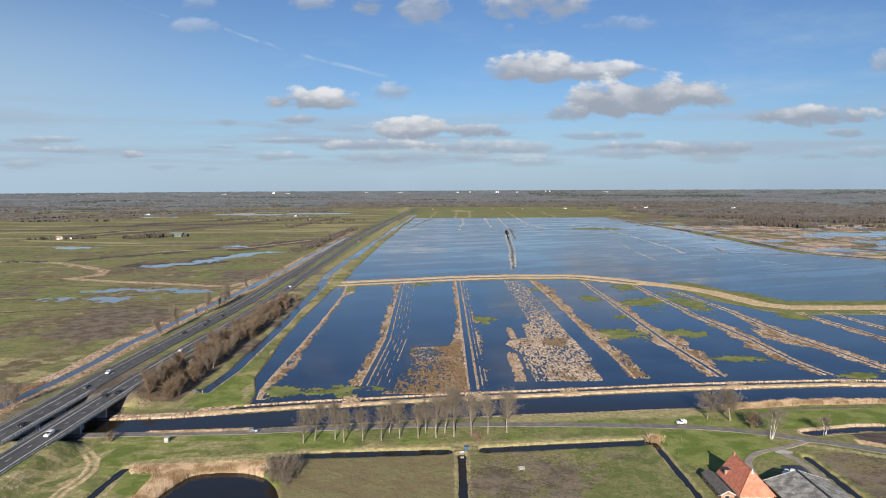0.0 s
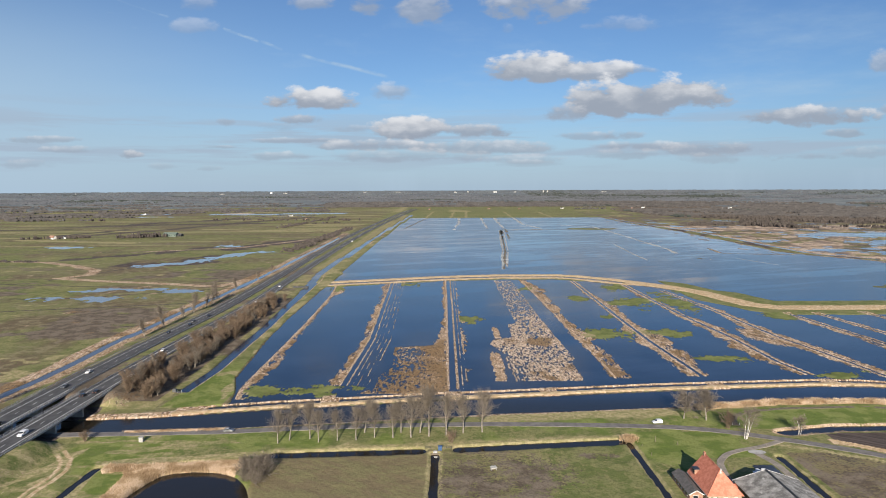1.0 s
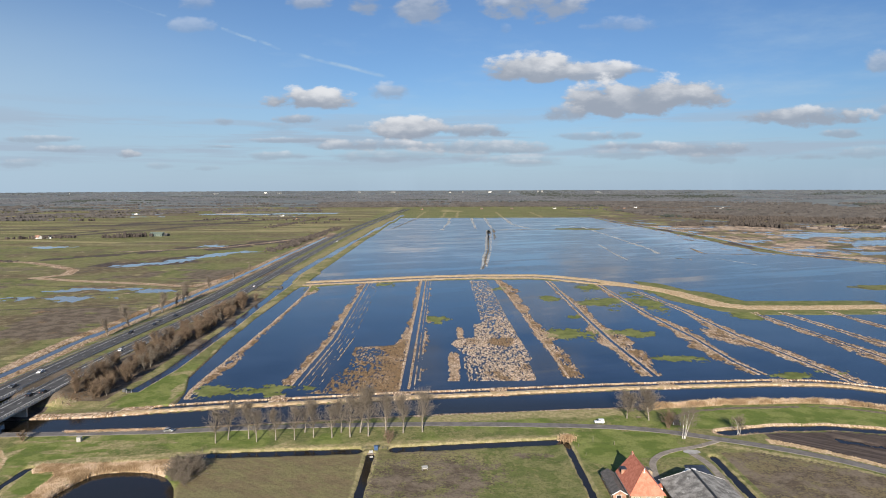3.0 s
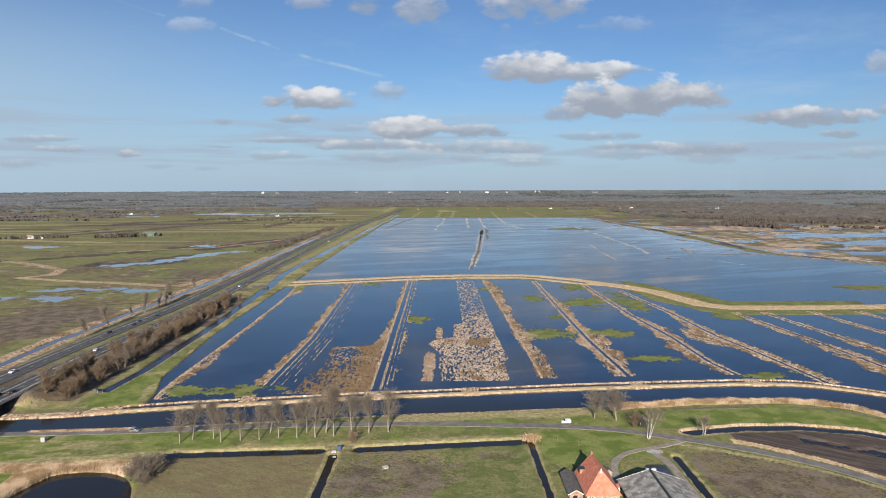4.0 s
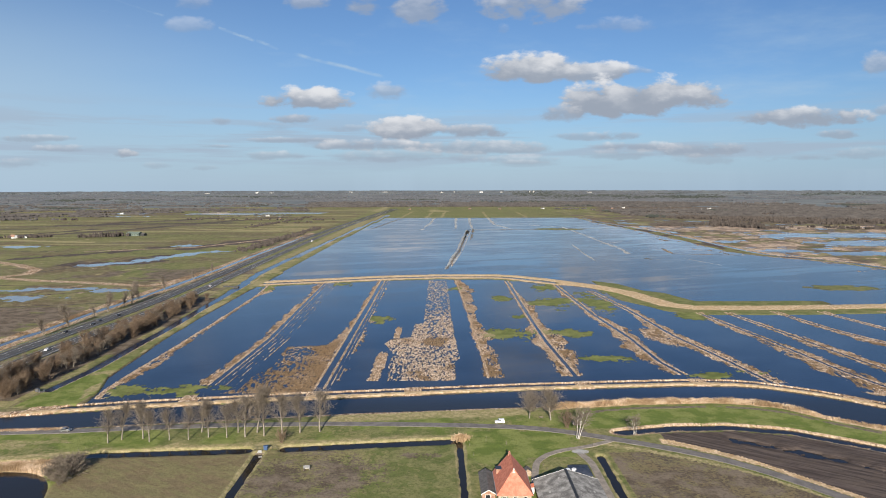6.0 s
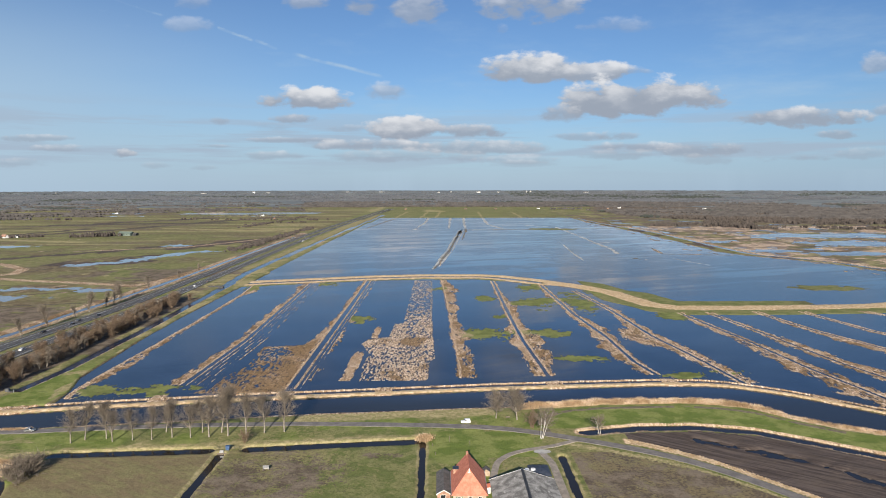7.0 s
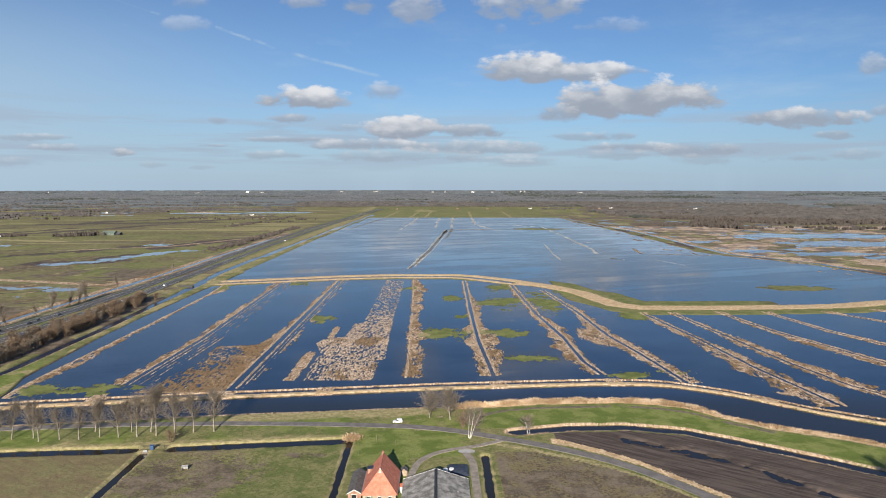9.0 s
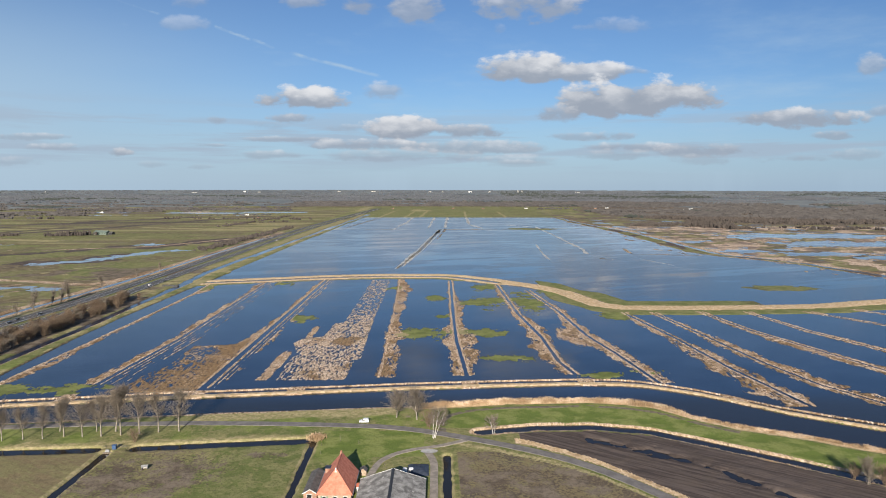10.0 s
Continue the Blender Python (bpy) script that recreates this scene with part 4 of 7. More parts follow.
    xm, ym = x[m], y[m]
    zm, sm, lm, em = z[m], straw[m], lush[m], soil[m]
    wm = wild[m]
    south_ditch = np.interp(xm, [-62, -55, 0, 15, 79, 83], [236.5, 237, 240.8, 242, 249.6, 250])
    field = (ym < south_ditch) & (xm > -56) & (xm < 80)
    patchy = value_noise(xm / 22, ym / 16, 41, 4)
    pm, um, fm, dm = worn[m], upright[m], fresh[m], dry[m]
    pm = np.where(field, np.where(xm < 5, 0.92, 0.10 + 0.45 * ramp(xm + 60 * (patchy - 0.5), 70, 30)), pm)
    dung = ramp(np.hypot((xm - 66) / 10, (ym - 235.5) / 3.2) + 1.4 * (patchy - 0.5) + 0.8 * (n1[m] - 0.5), 1.0, 0.6)
    wm = np.where(field, 0.75 * dung, 0.0)
    lm = np.where(field, 0.80, lm)
    lm = np.where((xm < -100) & (ym < 250), lm + 0.2, lm)
    fm = np.where(~field & (south[m] > 2) & (xm < 128), 0.42 + 0.9 * (n2[m] - 0.45), fm)
    fm = np.where((xm > 84) & (xm < 124) & (ym > 234) & (ym < 259), 0.9, fm)
    bare = ramp(np.hypot((xm - 24) / 20, (ym - 222) / 14) + 0.9 * (patchy - 0.5), 1.1, 0.6)
    wm = np.where(field & (xm > 6), 0.40 * ramp(np.hypot((xm - 28) / 34, (ym - 218) / 26) + 1.2 * (patchy - 0.5), 1.25, 0.5) + 0.45 * dung + 0.08 + 0.22 * ramp(patchy, 0.48, 0.65), wm)
    above = ym - south_ditch
    dm = np.where((above > 0) & (xm > -56) & (xm < 80), 0.9 * ramp(above + 7.0 * (n2[m] - 0.5), 12.0, 3.0), dm)
    dm = np.maximum(dm, 0.78 * ramp(south[m] + 5 * (n2[m] - 0.5), 15, 9) * (xm > 25) * (xm < 112))
    # straw verges along ditches
    for pts, half, wide in (
        ([(-57, 237.4), (-0.5, 241.2)], 2.4, 0.9), ([(15, 242.6), (79.5, 250)], 2.5, 1.0), ([(81, 249.5), (81.5, 203), (82, 120)], 0.9, 2.0),
        ([(5.4, 237.6), (5.2, 203), (5, 120)], 1.3, 2.8), ([(-116, 180), (-116.4, 212), (-115.6, 226)], 1.2, 0.6), ([(-88, 230.8), (-61, 233.6)], 0.35, 0.8), ([(133, 234.6), (132.6, 202), (132, 120)], 1.1, 2.0), (FARM_DITCH, 2.6, 3.4),
    ):
        d, _ = near_line(xm, ym, pts)
        d = d + 0.9 * (n1[m] - 0.5)
        zm = np.where(d < half + 1.2, np.minimum(zm, -1.0 + 1.3 * ramp(d, half - 0.5, half + 0.9)), zm)
        rimmed = ramp(d, half + wide, half + wide * 0.4) * ramp(d, half * 0.7, half)
        if half > 2.55:
            sm = np.maximum(sm, rimmed * (0.42 + 0.55 * n2[m]))
        else:
            dm = np.maximum(dm, rimmed * (0.75 + 0.4 * (n2[m] - 0.5)))
        em = em * (1 - ramp(d, half + wide, half))
    zm = np.where((np.abs(xm - 7) < 5.0) & (np.abs(ym - 242) < 3.2), 0.5, zm)
    # pond
    pond = inside(xm, ym, POND)
    ring, _ = near_line(xm, ym, POND + POND[:1])
    zm = np.where(pond, 0.2 - 1.5 * ramp(ring, 0, 1.5), zm)
    wall = inside(xm, ym, [(-102, 219), (-104.5, 223), (-111, 221), (-115, 229), (-99, 228.2), (-88, 228.6), (-66, 231), (-63, 226), (-66, 220), (-90, 190), (-106, 185), (-101.5, 205)]) & ~pond
    sm = np.where((ring < 1.2) & (ym > 180) & (xm < -64), 1.0, sm)
    um = np.where((ring < 2.0), 0.8, um)
    sm = np.where(wall, np.maximum(sm, 0.95), sm)
    um = np.where(wall, 0.8, um)
    plot = inside(xm, ym, [(-115, 216), (-111.5, 220.5), (-105, 222), (-102, 219), (-102, 205), (-104, 185), (-114, 185)])
    fm = np.where(plot, 0.95, fm)
    dm = np.where(plot, 0.0, dm)
    d, _ = near_line(xm, ym, [(-113, 200), (-115.3, 217.4), (-114.5, 230.5), (-109.9, 232), (-98, 233.6), (-88, 233.4), (-78, 235.6), (-60, 238.6)])
    dm = np.maximum(dm, 1.1 * ramp(d + 1.6 * (n2[m] - 0.5), 3.0, 1.2))
    # wheel tracks and dead grass on the motorway's slope
    d, _ = near_line(xm, ym, SLOPE_TRACK)
    dm = np.maximum(dm, ramp(d + 1.5 * (n2[m] - 0.5), 3.6, 2.2) * (0.35 + 0.65 * ramp(np.abs(np.abs(d) - 1.3), 1.0, 0.4)) * ramp(ym, 253, 247))
    sm = np.maximum(sm, ramp(np.abs(d - 1.5), 0.9, 0.5) * ramp(ym, 250, 244))
    um = np.where(d < 4, 0.6, um)
    streak = value_noise((xm * 0.87 - ym * 0.5) / 4.0, (xm * 0.5 + ym * 0.87) / 26.0, 43, 3)
    dm = np.where((xm < -128) & (ym < 250), np.maximum(dm, 0.9 * ramp(streak, 0.50, 0.64)), dm)
    dm = np.where(xm < -56, np.maximum(dm, 0.6 * ramp(value_noise(xm / 16.0, ym / 5.0, 44, 3), 0.55, 0.68)), dm)
    # ploughland east of the farm
    ditch_y = np.interp(xm, *zip(*FARM_DITCH))
    road_y = np.interp(xm, *zip(*ROAD))
    plough = (xm > 162) & (ym < ditch_y - 5.5) & (ym > road_y + 9)
    em = np.where(plough, 1.0, em)
    lm = np.where(plough, 0.0, lm)
    d, _ = near_line(xm, ym, [(190, 249), (200, 244), (218, 232), (227, 223), (234, 214), (243, 204), (256, 188)])
    zm = np.where(plough, zm - 1.0 * ramp(d + 9 * (n2[m] - 0.5) + 7 * (n1[m] - 0.5), 2.2, -0.6), zm)
    verge = (xm > 160) & (ym > road_y + 4.5) & (ym < road_y + 10) & (ym < ditch_y - 3)
    sm = np.where(verge, np.maximum(sm, 0.72), sm)
    um = np.where(verge, 0.6, um)
    plough2 = (xm > 136.5) & (ym < road_y - 7.5) & (ym < 238)
    pm = np.where(plough2, 0.9, pm)
    em = np.where(plough2, 0.40 + 0.5 * (patchy - 0.5), em)
    wm = np.where(plough2, 0.5 + 0.9 * (n2[m] - 0.5), wm)
    lm = np.where(plough2, 0.5, lm)
    tram = ((xm * 0.82 + ym * 0.57) % 9.0)
    dm = np.where(plough2, 0.30 * ramp(np.abs(tram - 4.5), 0.9, 0.3), dm)
    dm = np.where((xm > 136) & (np.abs(ym - road_y + 7) < 1.8), np.maximum(dm, 0.85), dm)
    yard = inside(xm, ym, [(84, 242), (126, 242), (131, 236), (131, 205), (84, 200)])
    em = np.where(yard, em + 0.25 * ramp(ym, 220, 206), em)
    fm = np.where((xm > 124) & (ym > ditch_y + 3.5) & (ym > road_y + 6) & (ym < nearer[m] - 7), 0.9, fm)
    um = np.maximum(um, np.where((xm > 122) & (south[m] < 7), 0.9, 0))
    um = np.where((near_line(xm, ym, FARM_DITCH)[0] < 8), 0.45, um)
    z[m], straw[m], lush[m], soil[m], wild[m] = zm, sm, lm, em, wm * (sm < 0.5)
    worn[m], upright[m], fresh[m], dry[m] = pm, um, fm, dm
    # ---- embankment of the motorway, cut by canal and road
    m = (x > -200) & (x < -118)
    off = np.abs(x[m] - MOTORWAY_X)
    top = motorway_height(y[m])
    slope = 17.2 + 2.0 * (top - 0.5)
    bridge = (y[m] > 247) & (y[m] < 288)
    raised = np.where(off < slope, top * ramp(off, slope, 17.0) - 0.12, -9.0)
    raised = np.where(off < slope, (raised + 0.12) * np.where(y[m] < 268, ramp(y[m], 253, 238), ramp(y[m], 283, 298)) - 0.12, -9.0)
    z[m] = np.maximum(z[m], np.where(water[m], -9, raised))
    on = (off < slope) & ~bridge
    straw[m] = np.where(on, np.maximum(0.25 * (off > 16), (0.08 + 0.55 * n2[m]) * (off > 16.5) * (y[m] < 345)), straw[m])
    lush[m] = np.where(on, 0.75, lush[m])
    dry[m] = np.where(on & (y[m] > 345), 0.35 + 0.5 * ramp(off, 13, 18), np.where(on & (y[m] >= 253), 0.5, dry[m]))
    scrub = (x[m] > -147) & (x[m] < -126) & (y[m] > 299) & (y[m] < 585)
    wild[m] = np.where(scrub, 0.8, wild[m])
    under = bridge & (off < 17.5) & (z[m] > -0.2)
    soil[m] = np.where(under, 1.0, soil[m])
    # ---- broad outlook: fields and woods
    r = np.hypot(x - 65, y)
    bearing = (x - 65) / np.maximum(y, 1)
    open_west = (y > 1100) & (x < -200)
    strips = value_noise(x / 300, y / 60, 51, 3)
    lush = np.where(open_west, 0.28 + 0.32 * ramp(strips, 0.36, 0.60), lush)
    dry = np.where(open_west, np.maximum(dry, 0.62 * ramp(value_noise(x / 260, y / 42, 54, 3), 0.54, 0.66)), dry)
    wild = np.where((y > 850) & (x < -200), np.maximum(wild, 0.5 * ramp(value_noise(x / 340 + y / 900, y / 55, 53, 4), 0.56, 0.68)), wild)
    # bare ploughed strips on the western polder
    m = open_west & (r < 2700)
    for line, half in (([(-790, 1370), (-765, 1475), (-747, 1546)], 26), ([(-829, 1780), (-785, 1860), (-703, 1943), (-642, 2072)], 46), ([(-950, 1640), (-800, 1700)], 22)):
        d, _ = near_line(x[m], y[m], line)
        soil[m] = np.maximum(soil[m], 0.7 * ramp(d + 50 * (n2[m] - 0.5), half, half * 0.4))
    # the floor of the woods is dark leaf litter; green and tan fields lie between
    wooded = ramp(r, 3080, 3160) * (bearing > -0.2) + ramp(r, 3850, 3950) * (bearing <= -0.2)
    wooded = np.clip(wooded + ramp(value_noise(x / 500, y / 70, 52, 3), 0.55, 0.62) * (r > 2500) * (bearing < -0.2), 0, 1)
    wooded = np.where(x > 560, ramp(y - np.interp(x, [560, 700, 740, 860, 1050, 1250, 3600], [3050, 2900, 2050, 1870, 1650, 1690, 1500]), 0, 40), wooded)
    wooded = wooded * (y > 1300)
    lush = lush * (1 - wooded)
    for a_ in (dry, soil, fresh, straw):
        a_ *= 1 - wooded
    wild = np.maximum(wild, wooded)
    field_n = (r > 2500) & (r < 3120) & (bearing > -0.09) & (bearing < 0.24)
    lush = np.where(field_n, 0.62, lush)
    edge_n = (y > 2085) & (r < FAR_0) & (x > 300) & (x < 800) & (wooded < 0.5)
    z = np.where(edge_n, np.maximum(z, 0.3), z)
    lush = np.where(edge_n, 0.55, lush)
    straw = np.where(edge_n, straw * 0.4, straw)
    soil = np.where(field_n, 0.0, soil)
    wild = np.where(field_n, 0.0, wild)
    z = np.where((wooded > 0.3) & (r < FAR_0), np.maximum(z, 0.3), z)
    # beyond 2.6 km the land climbs just enough to meet the true horizon
    away = np.clip(r - FAR_0, 0, None)
    drop = (44.69 - 0.01631 * away) / 1162.0
    z = np.where(r > FAR_0, np.maximum(z * 0, 100.0 - r * drop), z)
    return z, straw, lush, soil, wild, worn, upright, fresh, dry


def ground_height(x, y):
    z = land(np.array([float(x)]), np.array([float(y)]))[0]
    return float(z[0])


def patchwork(patches, limit):
    """One sheet out of rectangles of their own fineness: x0, x1, dx, y0, y1, dy."""
    verts, faces, base = [], [], 0
    for x0, x1, dx, y0, y1, dy in patches:
        nx, ny = max(1, round((x1 - x0) / dx)), max(1, round((y1 - y0) / dy))
        gx, gy = np.meshgrid(np.linspace(x0, x1, nx + 1), np.linspace(y0, y1, ny + 1))
        i = np.arange(nx * ny)
        a = base + (i // nx) * (nx + 1) + i % nx
        quad = np.stack([a, a + 1, a + nx + 2, a + nx + 1], -1)
        cx, cy = (gx[:-1, :-1] + gx[1:, 1:]).ravel() / 2, (gy[:-1, :-1] + gy[1:, 1:]).ravel() / 2
        faces.append(quad[np.hypot(cx - 65, cy) < limit])
        verts.append(np.stack([gx.ravel(), gy.ravel()], -1))
        base += (nx + 1) * (ny + 1)
    return np.concatenate(verts), np.concatenate(faces)


def mesh_from_arrays(name, verts, faces, smooth=True):
    me = bpy.data.meshes.new(name)
    me.vertices.add(len(verts))
    me.vertices.foreach_set("co", np.ascontiguousarray(verts, np.float32).ravel())
    k_ = faces.shape[1]
    me.loops.add(faces.size)
    me.loops.foreach_set("vertex_index", np.ascontiguousarray(faces, np.int32).ravel())
    me.polygons.add(len(faces))
    me.polygons.foreach_set("loop_start", np.arange(0, faces.size, k_, dtype=np.int32))
    me.polygons.foreach_set("loop_total", np.full(len(faces), k_, np.int32))
    me.polygons.foreach_set("use_smooth", np.full(len(faces), smooth))
    me.update(calc_edges=True)
    me.validate()
    return me


flat, quads = patchwork([
    (-214, 336, 0.85, 185, 300, 1.1), (-320, -214, 2.0, 185, 300, 2.0), (336, 440, 2.0, 185, 300, 2.0), (-320, 440, 2.5, 150, 185, 2.5), (-130, 440, 0.45, 300, 430, 0.8), (-320, -130, 1.2, 300, 430, 1.3), (-130, 520, 0.8, 430, 760, 2.0), (-580, -130, 2.5, 430, 760, 2.5), (520, 720, 2.5, 430, 760, 2.5), (-700, -130, 3.0, 760, 1300, 4.0), (-1700, -700, 7.0, 760, 1300, 9.0), (-130, 300, 7.0, 760, 1300, 9.0), (-1700, 300, 7.0, 1300, 2560, 9.0), (300, 1150, 3.6, 760, 1500, 7.0), (300, 1150, 7.0, 1500, 2560, 9.0), (1150, 2000, 8.0, 760, 2560, 9.0), (-4900, 4900, 45, 2560, 4900, 30),
    (-4900, -1700, 40, 760, 2560, 40), (2000, 4900, 40, 760, 2560, 40), (-4900, -580, 40, 430, 760, 30), (720, 4900, 40, 430, 760, 30),
    (-4900, -320, 40, 150, 430, 40), (440, 4900, 40, 150, 430, 40), (-4900, 4900, 100, -4900, 150, 101)], 4880)
gz, straw, lush, soil, wild, *growth = land(flat[:, 0].copy(), flat[:, 1].copy())
me = mesh_from_arrays("ground", np.c_[flat, gz], quads)
cover_layer = me.attributes.new("cover", "FLOAT_COLOR", "POINT")
cover_layer.data.foreach_set("color", np.clip(np.stack([straw, lush, soil, wild], -1), 0, 1).astype(np.float32).ravel())
growth_layer = me.attributes.new("growth", "FLOAT_COLOR", "POINT")
growth_layer.data.foreach_set("color", np.clip(np.stack(growth, -1), 0, 1).astype(np.float32).ravel())
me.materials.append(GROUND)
me.materials.append(FAR_LAND_HAZE)
# land past 3.2 km gets the haze-coloured material
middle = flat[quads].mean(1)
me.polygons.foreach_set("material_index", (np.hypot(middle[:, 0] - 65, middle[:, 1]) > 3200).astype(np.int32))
ground = tagged(new("ground", me), "flat polder land of wet grass, dry reed ridges and bare soil", "ground", kind="structure")

wv = np.array([(-2600, 60, WATER_LEVEL), (2600, 60, WATER_LEVEL), (2600, 2590, WATER_LEVEL), (-2600, 2590, WATER_LEVEL)], float)
me = mesh_from_arrays("water", wv, np.array([[0, 1, 2, 3]]), False)
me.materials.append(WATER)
tagged(new("water", me), "still dark blue flood water of canal, ditches, marsh and lake", "water", kind="structure")


# ---------------------------------------------------------------- building blocks
def part(name, bm, mat, parent, label=""):
    """Links a bmesh as one mesh object under a thing or a part."""
    me = bpy.data.meshes.new(name)
    bm.normal_update()
    bm.to_mesh(me)
    bm.free()
    me.materials.append(mat)
    ob = new(name, me)
    if parent:
        ob.parent = parent
    if label:
        tagged(ob, label)
    return ob


def again(name, ob, parent, m):
    """Another object on the mesh of ob."""
    other = new(name, ob.data)
    other.parent = parent
    other.matrix_basis = m
    return other


def thing(name, label, category, group="", kind="", at=(0, 0, 0), turn=0):
    ob = new(name)
    ob.matrix_basis = pose(*at, 0, 0, turn)
    return tagged(ob, label, category, group, kind)


def box(bm, x0, x1, y0, y1, z0, z1, bevel=0.0):
    vs = [bm.verts.new((x, y, z)) for z in (z0, z1) for y in (y0, y1) for x in (x0, x1)]
    fs = [bm.faces.new([vs[i] for i in f]) for f in ((0, 2, 3, 1), (4, 5, 7, 6), (0, 1, 5, 4), (2, 6, 7, 3), (0, 4, 6, 2), (1, 3, 7, 5))]
    if bevel:
        es = list({e for f in fs for e in f.edges})
        bmesh.ops.bevel(bm, geom=es, offset=bevel, segments=2, profile=0.5, affect="EDGES")
    return bm


def block(*sizes, bevel=0.0):
    return box(bmesh.new(), *sizes, bevel=bevel)


def extruded(profile, y0, y1, bevel=0.0):
    """A closed outline of (x, z) carried from y0 to y1."""
    bm = bmesh.new()
    a = [bm.verts.new((x, y0, z)) for x, z in profile]
    b = [bm.verts.new((x, y1, z)) for x, z in profile]
    n = len(profile)
    bm.faces.new(a)
    bm.faces.new(b[::-1])
    for i in range(n):
        bm.faces.new((a[i], b[i], b[(i + 1) % n], a[(i + 1) % n]))
    bmesh.ops.recalc_face_normals(bm, faces=bm.faces)
    if bevel:
        bmesh.ops.bevel(bm, geom=list(bm.edges), offset=bevel, segments=2, profile=0.5, affect="EDGES")
    return bm


def rod(bm, p, q, r0, r1=None, sides=6):
    p, q = Vector(p), Vector(q)
    r1 = r0 if r1 is None else r1
    turn = (q - p).to_track_quat("Z", "Y")
    rings = []
    for c, r in ((p, r0), (q, r1)):
        rings.append([bm.verts.new(c + turn @ Vector((r * math.cos(i * math.tau / sides), r * math.sin(i * math.tau / sides), 0))) for i in range(sides)])
    for i in range(sides):
        bm.faces.new((rings[0][i], rings[0][(i + 1) % sides], rings[1][(i + 1) % sides], rings[1][i]))
    bm.faces.new(rings[0][::-1])
    bm.faces.new(rings[1])
    return bm


def ribbon(pts, half, lift, thick=0.12, step=3.0, shift=0.0):
    """A band of road along a line, lying on the land."""
    pts = np.array(pts, float)
    length = np.r_[0, np.cumsum(np.hypot(*np.diff(pts, axis=0).T))]
    s = np.linspace(0, length[-1], max(2, int(length[-1] / step)))
    x, y = np.interp(s, length, pts[:, 0]), np.interp(s, length, pts[:, 1])
    for _ in range(3):  # soften the corners
        x[1:-1], y[1:-1] = (x[:-2] + 2 * x[1:-1] + x[2:]) / 4, (y[:-2] + 2 * y[1:-1] + y[2:]) / 4
    tx, ty = np.gradient(x), np.gradient(y)
    l = np.hypot(tx, ty)
    nx, ny = -ty / l, tx / l
    x, y = x + nx * shift, y + ny * shift
    z = np.full(len(x), lift) if not callable(lift) else lift(y)
    bm = bmesh.new()
    last = None
    for i in range(len(x)):
        ring = [bm.verts.new((x[i] + nx[i] * o, y[i] + ny[i] * o, z[i] - d)) for o, d in ((half, 0), (-half, 0), (-half - 0.05, thick), (half + 0.05, thick))]
        if last:
            for j in range(4):
                bm.faces.new((last[j], ring[j], ring[(j + 1) % 4], last[(j + 1) % 4]))
        last = ring
    bmesh.ops.recalc_face_normals(bm, faces=bm.faces)
    return bm


# ---------------------------------------------------------------- country road, drive
part("road", ribbon(ROAD, 2.25, 0.52, 0.4), OLD_ASPHALT, None)
tagged(bpy.data.objects["road"], "narrow worn grey asphalt country road beside the canal", "road", kind="structure")
DRIVE = [(141, 249.5), (136, 246.5), (128.5, 242.6), (122, 241), (114, 236.8), (108.5, 230), (106.8, 222), (105.5, 214), (104, 206)]
ob = part("driveway", ribbon(DRIVE, 1.2, 0.50, 0.4, 2.0), GRAVEL, None)
tagged(ob, "pale gravel driveway curving to the farm", "driveway", kind="structure")
ob = part("yard_track", ribbon([(125, 240.5), (128.2, 229), (128.2, 211), (128, 150)], 1.35, 0.49, 0.4, 2.0), GRAVEL, None)
tagged(ob, "grey gravel track along the barn", "track", kind="structure")
bm = bmesh.new()
bmesh.ops.create_circle(bm, cap_ends=True, radius=1, segments=14, matrix=pose(126.2, 238.4, 0.53) @ Matrix.Diagonal((3.3, 2.0, 1, 1)))
ob = part("concrete_pad", bm, CONCRETE, None)
tagged(ob, "pale concrete turning pad beside the driveway", "pavement", kind="structure")
for pts, half, label in (
    ([(252, 256.5), (240, 266), (226, 280.5), (213, 286.5), (196, 289), (160, 287), (143, 283), (134, 277), (130.5, 268), (132, 257)], 1.3, "muddy farm track behind the canal reed"),
):
    ob = part("farm_track", ribbon(pts, half, 0.40, 0.3, 2.0), surface("track_mud", (0.10, 0.085, 0.06), (0.19, 0.16, 0.11), 0.5), None)
    tagged(ob, label, "track", kind="structure")


# ---------------------------------------------------------------- motorway
def axis_x(y):
    return np.interp(y, [0, 500, 820, 1100, 1284, 1580, 2060, 2600, 2900], [-163.4, -163.4, -169, -174, -175, -171, -157, -138, -122])


AXIS = [(float(axis_x(y)), y) for y in (60, 120, 180, 240, 300, 360, 420, 480, 540, 620, 760, 900, 1080, 1250, 1420, 1580, 1800, 2060, 2300, 2560, 2700, 2860)]
LANES = {"east": (9.2, 5.6, (5.7, 12.6)), "west": (-9.5, 6.4, (-5.0, -12.6))}


def lifted(extra):
    return lambda y: motorway_height(y) + extra


